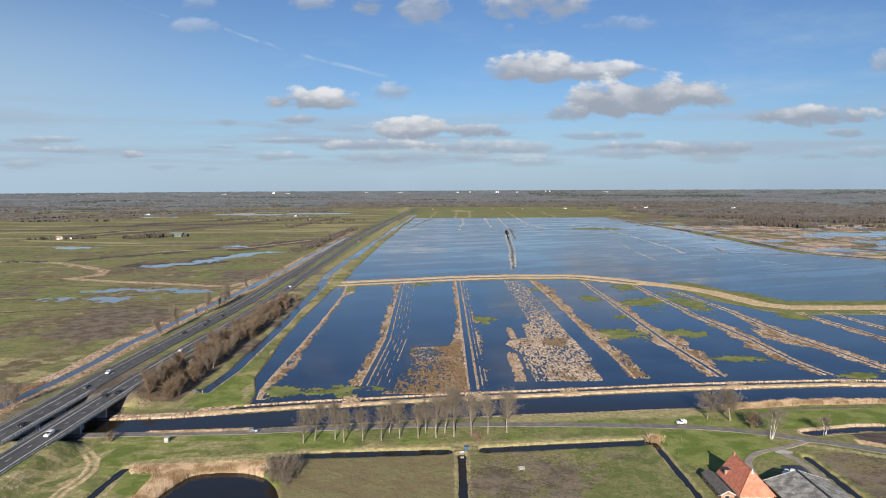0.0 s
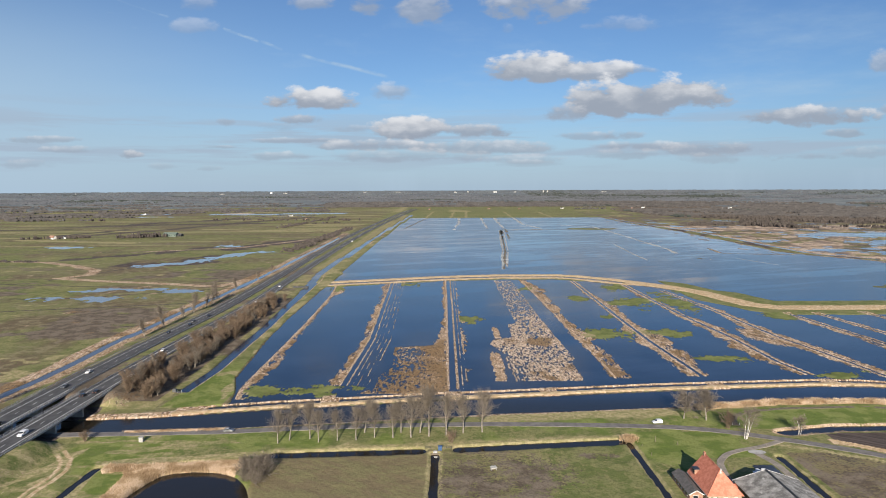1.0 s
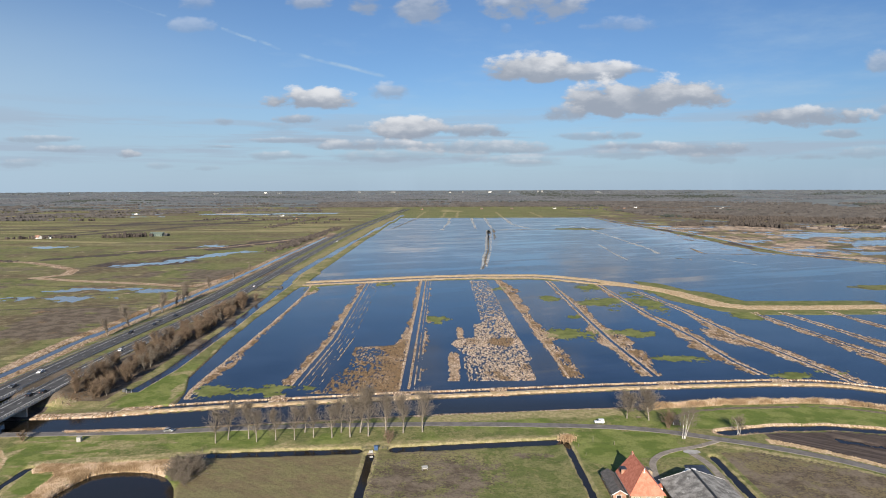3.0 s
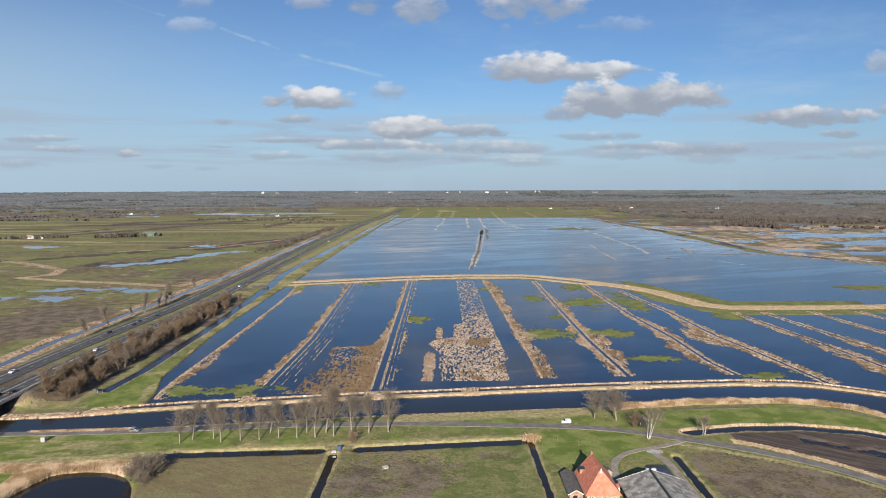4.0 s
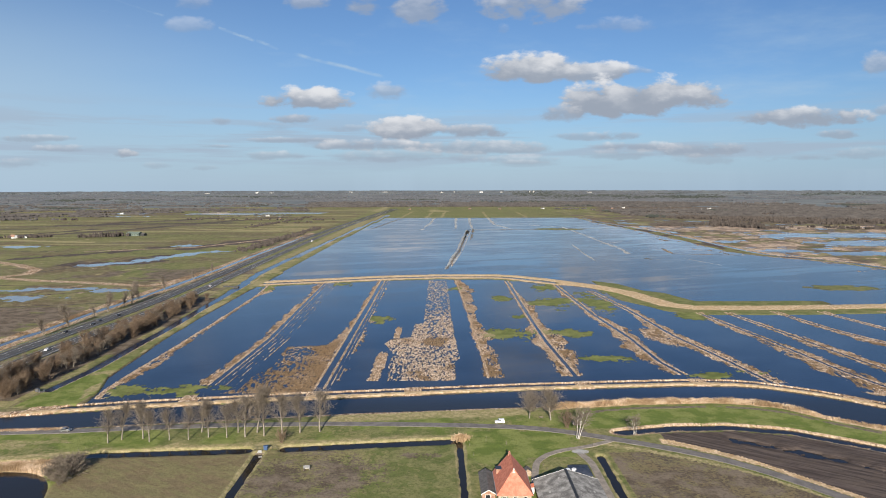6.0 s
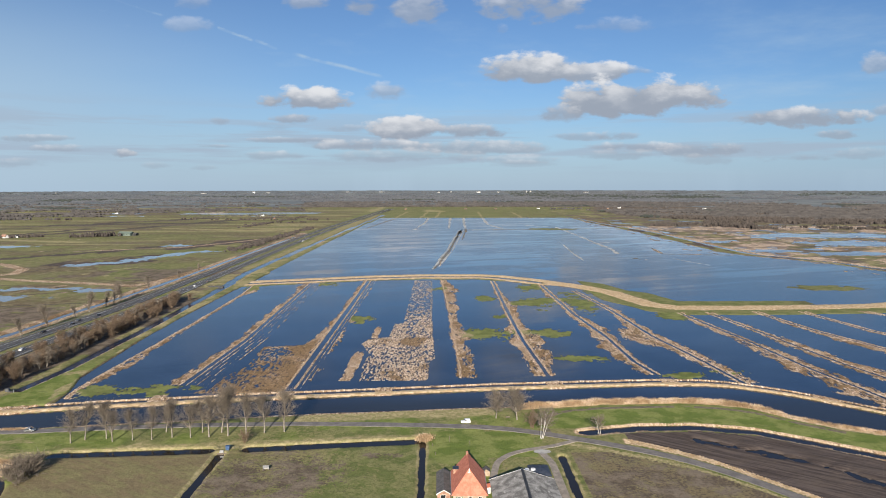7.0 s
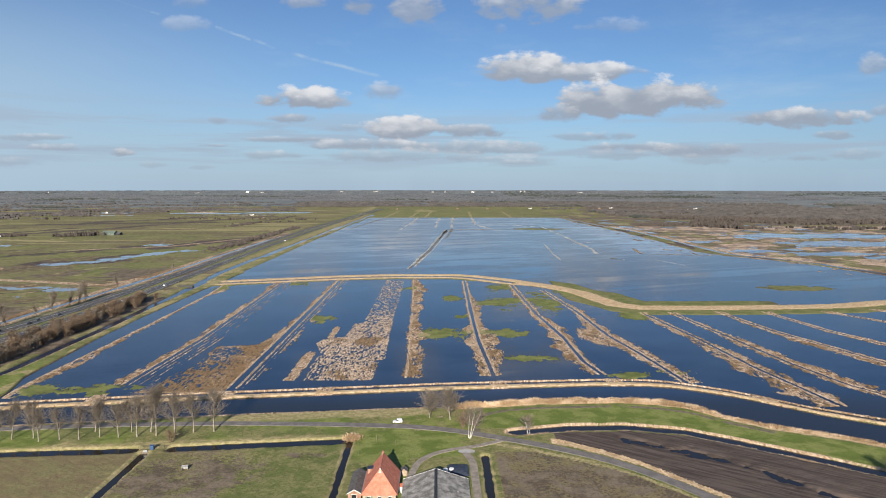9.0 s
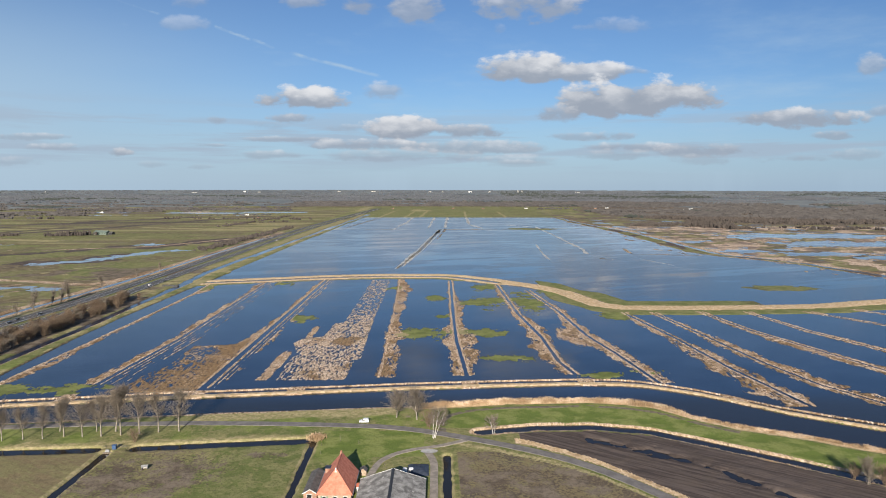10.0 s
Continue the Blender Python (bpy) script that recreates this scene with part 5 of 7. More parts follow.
for side, (mid, half, lines) in LANES.items():
    road = part("carriageway", ribbon(AXIS, half, lifted(0.06), 0.5, 12.0, shift=-mid), ASPHALT, None)
    tagged(road, "dark asphalt motorway carriageway with two lanes and a hard shoulder", "motorway", "motorway carriageways", "structure")
    for off in lines:
        part("edge_line", ribbon(AXIS, 0.11, lifted(0.075), 0.02, 12.0, shift=-off), PAINT, road, "solid white edge line")
    lane = sum(lines) / 2
    dash = None
    for i in range(92):
        y = 150 + 12 * i
        if y > 1240:
            break
        x, z = float(axis_x(y)) + lane, float(motorway_height(y)) + 0.075
        m = Matrix.Translation((x, y, z)) @ pose(0, 0, 0, math.degrees(math.atan2(float(motorway_height(y + 1) - motorway_height(y - 1)), 2)))
        if dash is None:
            dash = part("lane_dash", block(-0.09, 0.09, -1.5, 1.5, -0.02, 0.004), PAINT, road)
            dash.matrix_basis = m
        else:
            again("lane_dash", dash, road, m)

BR0, BR1 = 240.0, 296.0
for side, (mid, half, lines) in LANES.items():
    bridge = thing("motorway_bridge", "concrete motorway bridge with steel railings over canal and road", "bridge", "motorway bridges", at=(MOTORWAY_X + mid, 0, 0))
    top = float(motorway_height(262.0))
    h = half + 0.75
    part("deck", extruded([(-h, top - 0.25), (-h, top + 0.02), (h, top + 0.02), (h, top - 0.25), (h - 1.6, top - 1.15), (-h + 1.6, top - 1.15)], BR0, BR1), CONCRETE, bridge, "grey concrete deck")
    for y in (258.8, 279.0):
        part("pier", block(-h + 1.4, h - 1.4, y - 0.55, y + 0.55, -1.6, top - 1.15, bevel=0.12), CONCRETE, bridge)
    for y0, y1 in ((BR0 - 2.5, BR0 + 1.0), (BR1 - 1.0, BR1 + 2.5)):
        part("abutment", block(-h + 0.05, h - 0.05, y0, y1, -0.5, top - 0.26), CONCRETE, bridge)
    for sgn in (-1, 1):
        x = sgn * (h - 0.16)
        part("edge_beam", block(x - 0.18, x + 0.18, BR0 - 6, BR1 + 6, top - 0.5, top + 0.22, bevel=0.03), CONCRETE, bridge, "pale concrete edge beam")
        bm = bmesh.new()
        for dz in (0.62, 1.02):
            rod(bm, (x, BR0 - 6, top + dz), (x, BR1 + 6, top + dz), 0.055, sides=5)
        part("handrail", bm, GALVANISED, bridge)
        post = None
        for i in range(35):
            y = BR0 - 6 + 2 * i
            if post is None:
                post = part("railing_post", block(x - 0.10, x + 0.10, y - 0.16, y + 0.16, top + 0.2, top + 1.02), CONCRETE, bridge)
            else:
                again("railing_post", post, bridge, Matrix.Translation((0, 2 * i, 0)))

for off, y0, y1 in ((4.3, 300, 900), (4.3, 120, 238), (15.2, 300, 640), (15.2, 120, 238), (-3.8, 300, 900), (-3.8, 120, 238), (-16.2, 300, 640)):
    rail = thing("guard_rail", "galvanised steel guard rail along the motorway", "guard rail", "motorway guard rails")
    line = [(float(axis_x(y)) + off, y) for y in np.linspace(y0, y1, 24)]
    part("beam", ribbon(line, 0.05, lifted(0.80), 0.31, 10.0), GALVANISED, rail)
    post, n = None, int((y1 - y0) / 8)
    for i in range(n):
        y = y0 + 2 + 8 * i
        at = Matrix.Translation((float(axis_x(y)) + off + 0.09, y, float(motorway_height(y))))
        if post is None:
            post = part("post", block(-0.05, 0.05, -0.06, 0.06, -0.3, 0.72), GALVANISED, rail)
            post.matrix_basis = at
        else:
            again("post", post, rail, at)


# ---------------------------------------------------------------- vehicles
def vehicle(name, label, paint, at, turn, size, van=False, group=""):
    l, w, h = size
    car = thing(name, label, "van" if van else "car", group, at=at, turn=turn)
    if van:
        out = [(-l / 2, 0.35), (-l / 2, 0.9), (-l / 2 + 0.12, h - 0.08), (-l / 2 + 0.3, h), (l / 2 - 1.75, h), (l / 2 - 1.1, 1.05), (l / 2 - 0.15, 0.92), (l / 2, 0.7), (l / 2, 0.35)]
        glass = [(l / 2 - 2.5, 1.1), (l / 2 - 2.4, h - 0.2), (l / 2 - 1.72, h - 0.2), (l / 2 - 1.2, 1.1)]
    else:
        out = [(-l / 2, 0.35), (-l / 2 + 0.02, 0.85), (-l / 2 + 0.35, 0.98), (-l / 2 + 0.95, h - 0.03), (-l / 2 + 1.5, h), (l / 2 - 1.95, h), (l / 2 - 1.15, 1.0), (l / 2 - 0.2, 0.85), (l / 2, 0.62), (l / 2, 0.35)]
        glass = [(-l / 2 + 0.55, 1.0), (-l / 2 + 1.0, h - 0.10), (l / 2 - 1.98, h - 0.10), (l / 2 - 1.3, 1.0)]
    body = extruded(out, -w / 2, w / 2, 0.06)
    part("body", body, paint, car)
    part("side_window", extruded(glass, -w / 2 - 0.012, -w / 2 + 0.02), DARK_GLASS, car)
    part("side_window", extruded(glass, w / 2 - 0.02, w / 2 + 0.012), DARK_GLASS, car)
    a, b = (out[4], out[5]) if van else (out[5], out[6])
    for name_, (p, q) in (("windscreen", (a, b)),) + ((("rear_window", (out[2], out[3])),) if not van else ()):
        d = Vector((q[0] - p[0], 0, q[1] - p[1])).normalized()
        nrm = Vector((-d.z, 0, d.x))
        if nrm.z < 0:
            nrm.negate()
        bm = bmesh.new()
        cs = [Vector((p[0] + (q[0] - p[0]) * f, y, p[1] + (q[1] - p[1]) * f)) + nrm * 0.012 for f, y in ((0.1, -w / 2 + 0.14), (0.92, -w / 2 + 0.14), (0.92, w / 2 - 0.14), (0.1, w / 2 - 0.14))]
        lower = [bm.verts.new(c - nrm * 0.03) for c in cs]
        upper = [bm.verts.new(c) for c in cs]
        bm.faces.new(upper)
        for i in range(4):
            bm.faces.new((lower[i], lower[(i + 1) % 4], upper[(i + 1) % 4], upper[i]))
        bmesh.ops.recalc_face_normals(bm, faces=bm.faces)
        part(name_, bm, DARK_GLASS, car)
    for sx in (-l / 2 + 0.78, l / 2 - 0.85):
        for sy in (-1, 1):
            bm = rod(bmesh.new(), (sx, sy * (w / 2 - 0.2), 0.32), (sx, sy * (w / 2 + 0.015), 0.32), 0.32, sides=14)
            tyre = part("wheel", bm, RUBBER, car)
            part("rim", rod(bmesh.new(), (sx, sy * (w / 2), 0.32), (sx, sy * (w / 2 + 0.03), 0.32), 0.19, sides=10), GALVANISED, tyre)
    for sy in (-1, 1):
        y = sy * (w / 2 - 0.28)
        part("headlight", block(l / 2 - 0.08, l / 2 + 0.015, y - 0.16, y + 0.16, 0.58, 0.72, bevel=0.02), WHITE_PAINT, car)
        part("tail_light", block(-l / 2 - 0.015, -l / 2 + 0.08, y - 0.14, y + 0.14, 0.68, 0.84, bevel=0.02), TILE_RED, car)
    return car


vehicle("parked_van", "small white delivery van stopped on the canal road", CAR_WHITE, (98.5, 268.4, 0.53), 182, (4.0, 1.75, 1.75), True)
vehicle("silver_car", "silver grey hatchback stopped on the canal road", surface("silver_car_paint", (0.20, 0.21, 0.22), (0.30, 0.31, 0.32), 0.5, 0.35, 0.6, coat=0.6), (-79.5, 260.4, 0.53), 2, (4.2, 1.75, 1.5))
for name, tone, label, x, y, heading, van in (
    ("motorway_van", CAR_WHITE, "white van on the motorway bridge", -153.4, 244.5, -90, True), ("motorway_car", CAR_BLACK, "black car on the motorway", -155.9, 292, 90, False),
    ("motorway_car", CAR_BLACK, "black car on the motorway", -152.6, 297, 90, False), ("motorway_car", CAR_BLACK, "black car on the motorway", -170.5, 255, -90, False),
    ("motorway_car", CAR_GREY, "dark grey car on the motorway", -172.2, 305, -90, False), ("motorway_car", CAR_WHITE, "white car on the motorway", -174.2, 330, -90, False),
    ("motorway_car", CAR_WHITE, "white car on the motorway", -155.9, 377, 90, False), ("motorway_car", CAR_BLACK, "black car on the motorway", -174.4, 428, -90, False),
    ("motorway_car", CAR_BLACK, "black car on the motorway", -171.0, 456, -90, False), ("motorway_car", CAR_GREY, "dark grey car on the motorway", -174.2, 470, -90, False),
    ("motorway_car", CAR_BLACK, "black car on the motorway", -170.8, 492, -90, False), ("motorway_van", CAR_WHITE, "white van on the motorway", -152.6, 556, 90, True),
    ("motorway_car", CAR_WHITE, "white car on the motorway", -155.6, 648, 90, False), ("motorway_car", CAR_GREY, "dark grey car on the motorway", -152.8, 676, 90, False),
    ("motorway_van", CAR_WHITE, "white van on the motorway", -158.6, 1180, 90, True),
):
    vehicle(name, label, tone, (x, y, float(motorway_height(y)) + 0.07), heading, (4.6, 1.8, 1.75) if van else (4.4, 1.8, 1.45), van, "motorway traffic")


# ---------------------------------------------------------------- bare trees
def tubes(segs, sides):
    """Tapered sticks from rows of (p, q, r0, r1), as one set of arrays."""
    s = np.array([(*p, *q, r0, r1) for p, q, r0, r1 in segs], float)
    p, q, r0, r1 = s[:, :3], s[:, 3:6], s[:, 6], s[:, 7]
    d = q - p
    d /= np.linalg.norm(d, axis=1)[:, None] + 1e-9
    ref = np.where(np.abs(d[:, 2:3]) > 0.9, [[1.0, 0, 0]], [[0, 0, 1.0]])
    a = np.cross(d, ref)
    a /= np.linalg.norm(a, axis=1)[:, None]
    b = np.cross(d, a)
    n = len(s)
    ang = np.arange(sides) * math.tau / sides
    ring = a[:, None] * np.cos(ang)[None, :, None] + b[:, None] * np.sin(ang)[None, :, None]
    v = np.concatenate([p[:, None] + ring * r0[:, None, None], q[:, None] + ring * r1[:, None, None]], 1).reshape(-1, 3)
    i = np.arange(sides)
    quad = np.stack([i, (i + 1) % sides, (i + 1) % sides + sides, i + sides], -1)
    f = (np.arange(n)[:, None, None] * 2 * sides + quad[None]).reshape(-1, 4)
    return v, f


def stick_mesh(name, segs, sides, mat):
    me = mesh_from_arrays(name, *tubes(segs, sides), smooth=True)
    me.materials.append(mat)
    return me


def bent(rng, p, d, length, r0, r1, n, wander, lift=0.0):
    """A crooked limb as a chain of sticks; also gives its nodes."""
    segs, nodes = [], [(p.copy(), d.copy())]
    for i in range(n):
        d = d + rng.normal(0, wander, 3) + np.array([0, 0, lift])
        d /= np.linalg.norm(d)
        q = p + d * length / n
        segs.append((p, q, r0 + (r1 - r0) * i / n, r0 + (r1 - r0) * (i + 1) / n))
        p = q
        nodes.append((p.copy(), d.copy()))
    return segs, nodes


def off_axis(rng, d, angle):
    r = rng.normal(0, 1, 3)
    r -= d * (r @ d)
    r /= np.linalg.norm(r) + 1e-9
    return d * math.cos(angle) + r * math.sin(angle)


def tree_meshes(seed, height, spread, clear, limbs=26, fork=6, twigs=6, trunk_r=0.22, steep=0.7, bark=None, twig=None, stems=1, fat=1.0):
    """Trunk and crown meshes of a leafless tree."""
    rng = np.random.default_rng(seed)
    wood, fine = [], []
    for s in range(stems):
        lean = np.array([0, 0, 1.0]) + (rng.normal(0, 0.16, 3) * [1, 1, 0] if stems > 1 else rng.normal(0, 0.02, 3))
        lean /= np.linalg.norm(lean)
        base = np.array([rng.normal(0, 0.5), rng.normal(0, 0.5), -0.3]) if stems > 1 else np.array([0, 0, -0.3])
        segs, nodes = bent(rng, base, lean, height * rng.uniform(0.86, 0.97), trunk_r, 0.04, 9, 0.035)
        wood += segs
        for i in range(limbs // stems):
            t = clear + (1 - clear) * (i + rng.random()) * stems / limbs
            k_ = min(int(t * 9), 8)
            p = nodes[k_][0] + (nodes[k_ + 1][0] - nodes[k_][0]) * (t * 9 - k_)
            profile = math.sin(math.pi * min(1.0, 0.22 + 0.80 * (t - clear) / (1 - clear))) ** 0.8
            length = spread * (0.35 + 0.75 * profile) * rng.uniform(0.75, 1.15)
            d = off_axis(rng, lean, rng.uniform(0.75, 1.15) * steep)
            segs, ends = bent(rng, p, d, length, trunk_r * 0.38 * (1 - 0.6 * t), 0.035 * fat, 4, 0.11, 0.08)
            fine += segs
            for j in range(fork):
                e = ends[1 + j * 4 // fork]
                d2 = off_axis(rng, e[1], rng.uniform(0.4, 0.85))
                segs2, ends2 = bent(rng, e[0], d2, length * rng.uniform(0.3, 0.55), 0.045 * fat, 0.024 * fat, 2, 0.12, 0.06)
                fine += segs2
                for m in range(twigs):
                    e2 = ends2[1 + m % 2]
                    d3 = off_axis(rng, e2[1], rng.uniform(0.3, 0.8))
                    fine.append((e2[0], e2[0] + d3 * rng.uniform(0.5, 1.2) * (0.6 + 0.05 * height), 0.026 * fat, 0.012 * fat))
    return stick_mesh("trunk", wood, 5, bark), stick_mesh("crown", fine, 3, twig)


def plant_tree(name, meshes, label, category, at, turn=0.0, size=1.0, group=""):
    ob = thing(name, label, category, group, at=at, turn=turn)
    ob.scale = (size, size, size * (0.95 + 0.1 * ((turn * 7.3) % 1)))
    for piece, me in zip(("trunk", "crown"), meshes):
        c = new(piece, me)
        c.parent = ob
        if category == "shrub" or "thicket" in name or "birch" in name or "wayside" in name or "ditch" in name:
            tagged(c, kind="stuff")
    return ob


def stand(x, y):
    return (x, y, ground_height(x, y) - 0.05)


rng = random.Random(5)
row_kinds = [tree_meshes(100 + i, 14.0, 4.6, 0.30, limbs=34, fork=7, twigs=6, trunk_r=0.32, steep=0.66, bark=BARK, twig=TWIG, fat=1.0) for i in range(5)]
ROW_TREES = [(-56.2, 248.4, 1.0), (-52.5, 251.8, 0.98), (-44.6, 252.9, 1.02), (-40.5, 249.4, 0.92), (-33.4, 251, 0.88), (-26, 251.6, 0.96), (-23.6, 259.3, 0.95), (-19, 253.9, 1.02), (-11.6, 253.8, 1.0),
             (-8.8, 259.2, 1.0), (-4.4, 254.3, 1.25), (-1, 259.1, 1.25), (2.7, 255.5, 1.28), (9.7, 256.6, 1.18), (16.5, 258.4, 1.12), (24.4, 259.6, 1.22)]
for i, (x, y, s) in enumerate(ROW_TREES):
    plant_tree("roadside_tree", row_kinds[i * 3 % 5], "leafless grey roadside tree standing in the grass verge", "tree", stand(x, y), 73 * i % 360, s, "row of roadside trees")
big = tree_meshes(201, 12.0, 5.0, 0.24, 44, 9, 8, 0.36, 0.90, BARK, TWIG, fat=1.0)
plant_tree("bare_tree", big, "broad leafless tree on the canal verge", "tree", stand(111.8, 274.5), 20, 0.95)
plant_tree("bare_tree", big, "broad leafless tree on the canal verge", "tree", stand(120.7, 272.4), 160, 1.08)
birch = tree_meshes(221, 10.5, 3.0, 0.35, 36, 6, 5, 0.13, 0.7, BIRCH, TWIG, stems=4)
plant_tree("birch", birch, "white-stemmed leafless birch clump at the road bend", "tree", stand(128.6, 251.6), 10, 1.2)
birch2 = tree_meshes(222, 9.0, 2.8, 0.3, 30, 6, 5, 0.12, 0.75, BIRCH, TWIG, stems=3)
plant_tree("birch", birch2, "white-stemmed leafless birch beside the field ditch", "tree", stand(152.3, 256.8), 80, 0.98)
shrub_kinds = [tree_meshes(300 + i, 6.5, 3.4, 0.05, limbs=42, fork=4, twigs=3, trunk_r=0.09, steep=0.6, bark=TWIG_WARM, twig=TWIG_WARM, stems=9, fat=1.6) for i in range(5)]
tall_kinds = [tree_meshes(320 + i, 10.5, 3.4, 0.12, limbs=32, fork=5, twigs=4, trunk_r=0.17, steep=0.55, bark=BARK, twig=TWIG, stems=3, fat=1.5) for i in range(3)]
plant_tree("shrub", shrub_kinds[1], "reddish leafless shrub beside the canal reed", "shrub", stand(126.0, 263.0), 0, 1.1)
plant_tree("shrub", shrub_kinds[2], "reddish leafless shrub beside the ditch", "shrub", stand(11.5, 248.0), 0, 0.75)
bush_kinds = [tree_meshes(340 + i, 4.6, 3.4, 0.02, limbs=60, fork=5, twigs=5, trunk_r=0.08, steep=1.1, bark=TWIG, twig=TWIG, stems=12, fat=1.1) for i in range(2)]
for i, (x, y, size) in enumerate(((-58.5, 216, 1.0), (-54.5, 220, 1.15), (-60, 222, 0.95), (-55.5, 226, 1.0), (-62.5, 227, 0.7), (-55, 213.5, 0.8))):
    plant_tree("shrub", bush_kinds[i % 2], "broad grey-brown leafless willow bush beside the pond", "shrub", stand(x, y), i * 77, size, "pond bushes")
plant_tree("shrub", shrub_kinds[0], "brown leafless scrub at the bridge foot", "shrub", stand(-133, 251), 200, 0.62)
for i in range(84):  # thicket between the motorway and the ditch
    y = 304 + 268 * (i / 83) + rng.uniform(-2, 2)
    left = -145.5
    right = float(np.interp(y, [303, 330, 400, 500, 570], [-127, -129, -129.5, -130, -138]))
    x = rng.uniform(left, right)
    if rng.random() < 0.42:
        plant_tree("thicket_tree", tall_kinds[i % 3], "leafless grey-brown tree in the motorway thicket", "tree", stand(x, y), i * 37 % 360, rng.uniform(0.62, 0.92), "motorway thicket")
    else:
        plant_tree("thicket_shrub", shrub_kinds[i % 5], "brown leafless shrub in the motorway thicket", "shrub", stand(x, y), i * 37 % 360, rng.uniform(0.95, 1.35), "motorway thicket")
for i in range(60):
    y = 303 + 268 * (i / 59) ** 1.25
    x = rng.uniform(-145.5, -130)
    plant_tree("thicket_shrub", shrub_kinds[i % 5], "brown leafless shrub in the motorway thicket", "shrub", stand(x, y), i * 91 % 360, rng.uniform(0.8, 1.2), "motorway thicket")
for i, (x, y, s) in enumerate([(-199.6, 292.4, 0.95), (-193.3, 435.8, 1.0), (-192.6, 462.4, 1.3), (-193, 500, 0.75), (-192.2, 517, 1.25), (-190.2, 541.5, 1.0), (-190.4, 554.7, 1.05), (-191.1, 568.4, 1.35), (-194.1, 631.1, 1.0), (-205, 296, 0.8), (-192, 700, 0.8), (-193, 760, 0.8)]):
    plant_tree("wayside_tree", tall_kinds[i % 3], "leafless brown tree beside the motorway's western ditch", "tree", stand(x, y), i * 67 % 360, s * 1.2, "trees along the western ditch")
for i, (x, y, s) in enumerate([(271, 214, 0.75), (274, 210, 0.95), (278.8, 209, 1.0), (277, 214, 0.8), (283, 206, 1.0)]):
    plant_tree("ditch_tree", tall_kinds[i % 3] if i % 2 else shrub_kinds[i % 5], "grey leafless tree beside the field ditch", "tree", stand(x, y), i * 50, s, "trees at the field ditch")


# ---------------------------------------------------------------- woods far off, as one growth
def far_scale(x, y):
    r = math.hypot(x - 65, y)
    if r < FAR_0:
        return 1.0
    return r * (44.69 - 0.01631 * (r - FAR_0)) / 116200.0


def stand_of_trees(name, spots, mat, label, seed, per=6, broad=0.42):
    """Leafless stands seen from afar: upright brush with a ragged top."""
    rs = np.random.default_rng(seed)
    spots = np.array(spots, float)
    z0 = land(spots[:, 0].copy(), spots[:, 1].copy())[0]
    spots, z0 = spots[z0 > -0.05], z0[z0 > -0.05]
    m = len(spots) * per
    x, y, half, tall = (np.repeat(spots[:, i], per) for i in range(4))
    z = np.repeat(z0, per)
    ang, rad = rs.uniform(0, math.tau, m), np.sqrt(rs.random(m)) * half
    x, y = x + np.cos(ang) * rad, y + np.sin(ang) * rad
    h = tall * rs.uniform(0.75, 1.1, m) * (1.05 - 0.3 * (rad / half) ** 2)
    w = broad * half * rs.uniform(0.7, 1.3, m)
    turn = rs.uniform(-0.7, 0.7, m)
    cx, cy = np.cos(turn) * w, np.sin(turn) * w
    lx, ly = rs.normal(0, 0.10, m) * h, rs.normal(0, 0.10, m) * h

    def corner(f, up, lean):
        return np.stack([x + cx * f + lx * lean, y + cy * f + ly * lean, z + h * up - 0.3], -1)

    v = np.stack([corner(-0.25, 0, 0), corner(0.25, 0, 0), corner(1.0, 0.55, 0.5), corner(0.55, 0.9, 0.9), corner(0.0, 1.0, 1.0), corner(-0.6, 0.86, 0.9), corner(-1.0, 0.5, 0.5)], 1)
    f = np.arange(m)[:, None] * 7 + np.arange(7)[None]
    me = mesh_from_arrays(name, v.reshape(-1, 3), f, smooth=False)
    me.materials.append(mat)
    return tagged(new(name, me), label, "woods", kind="stuff")


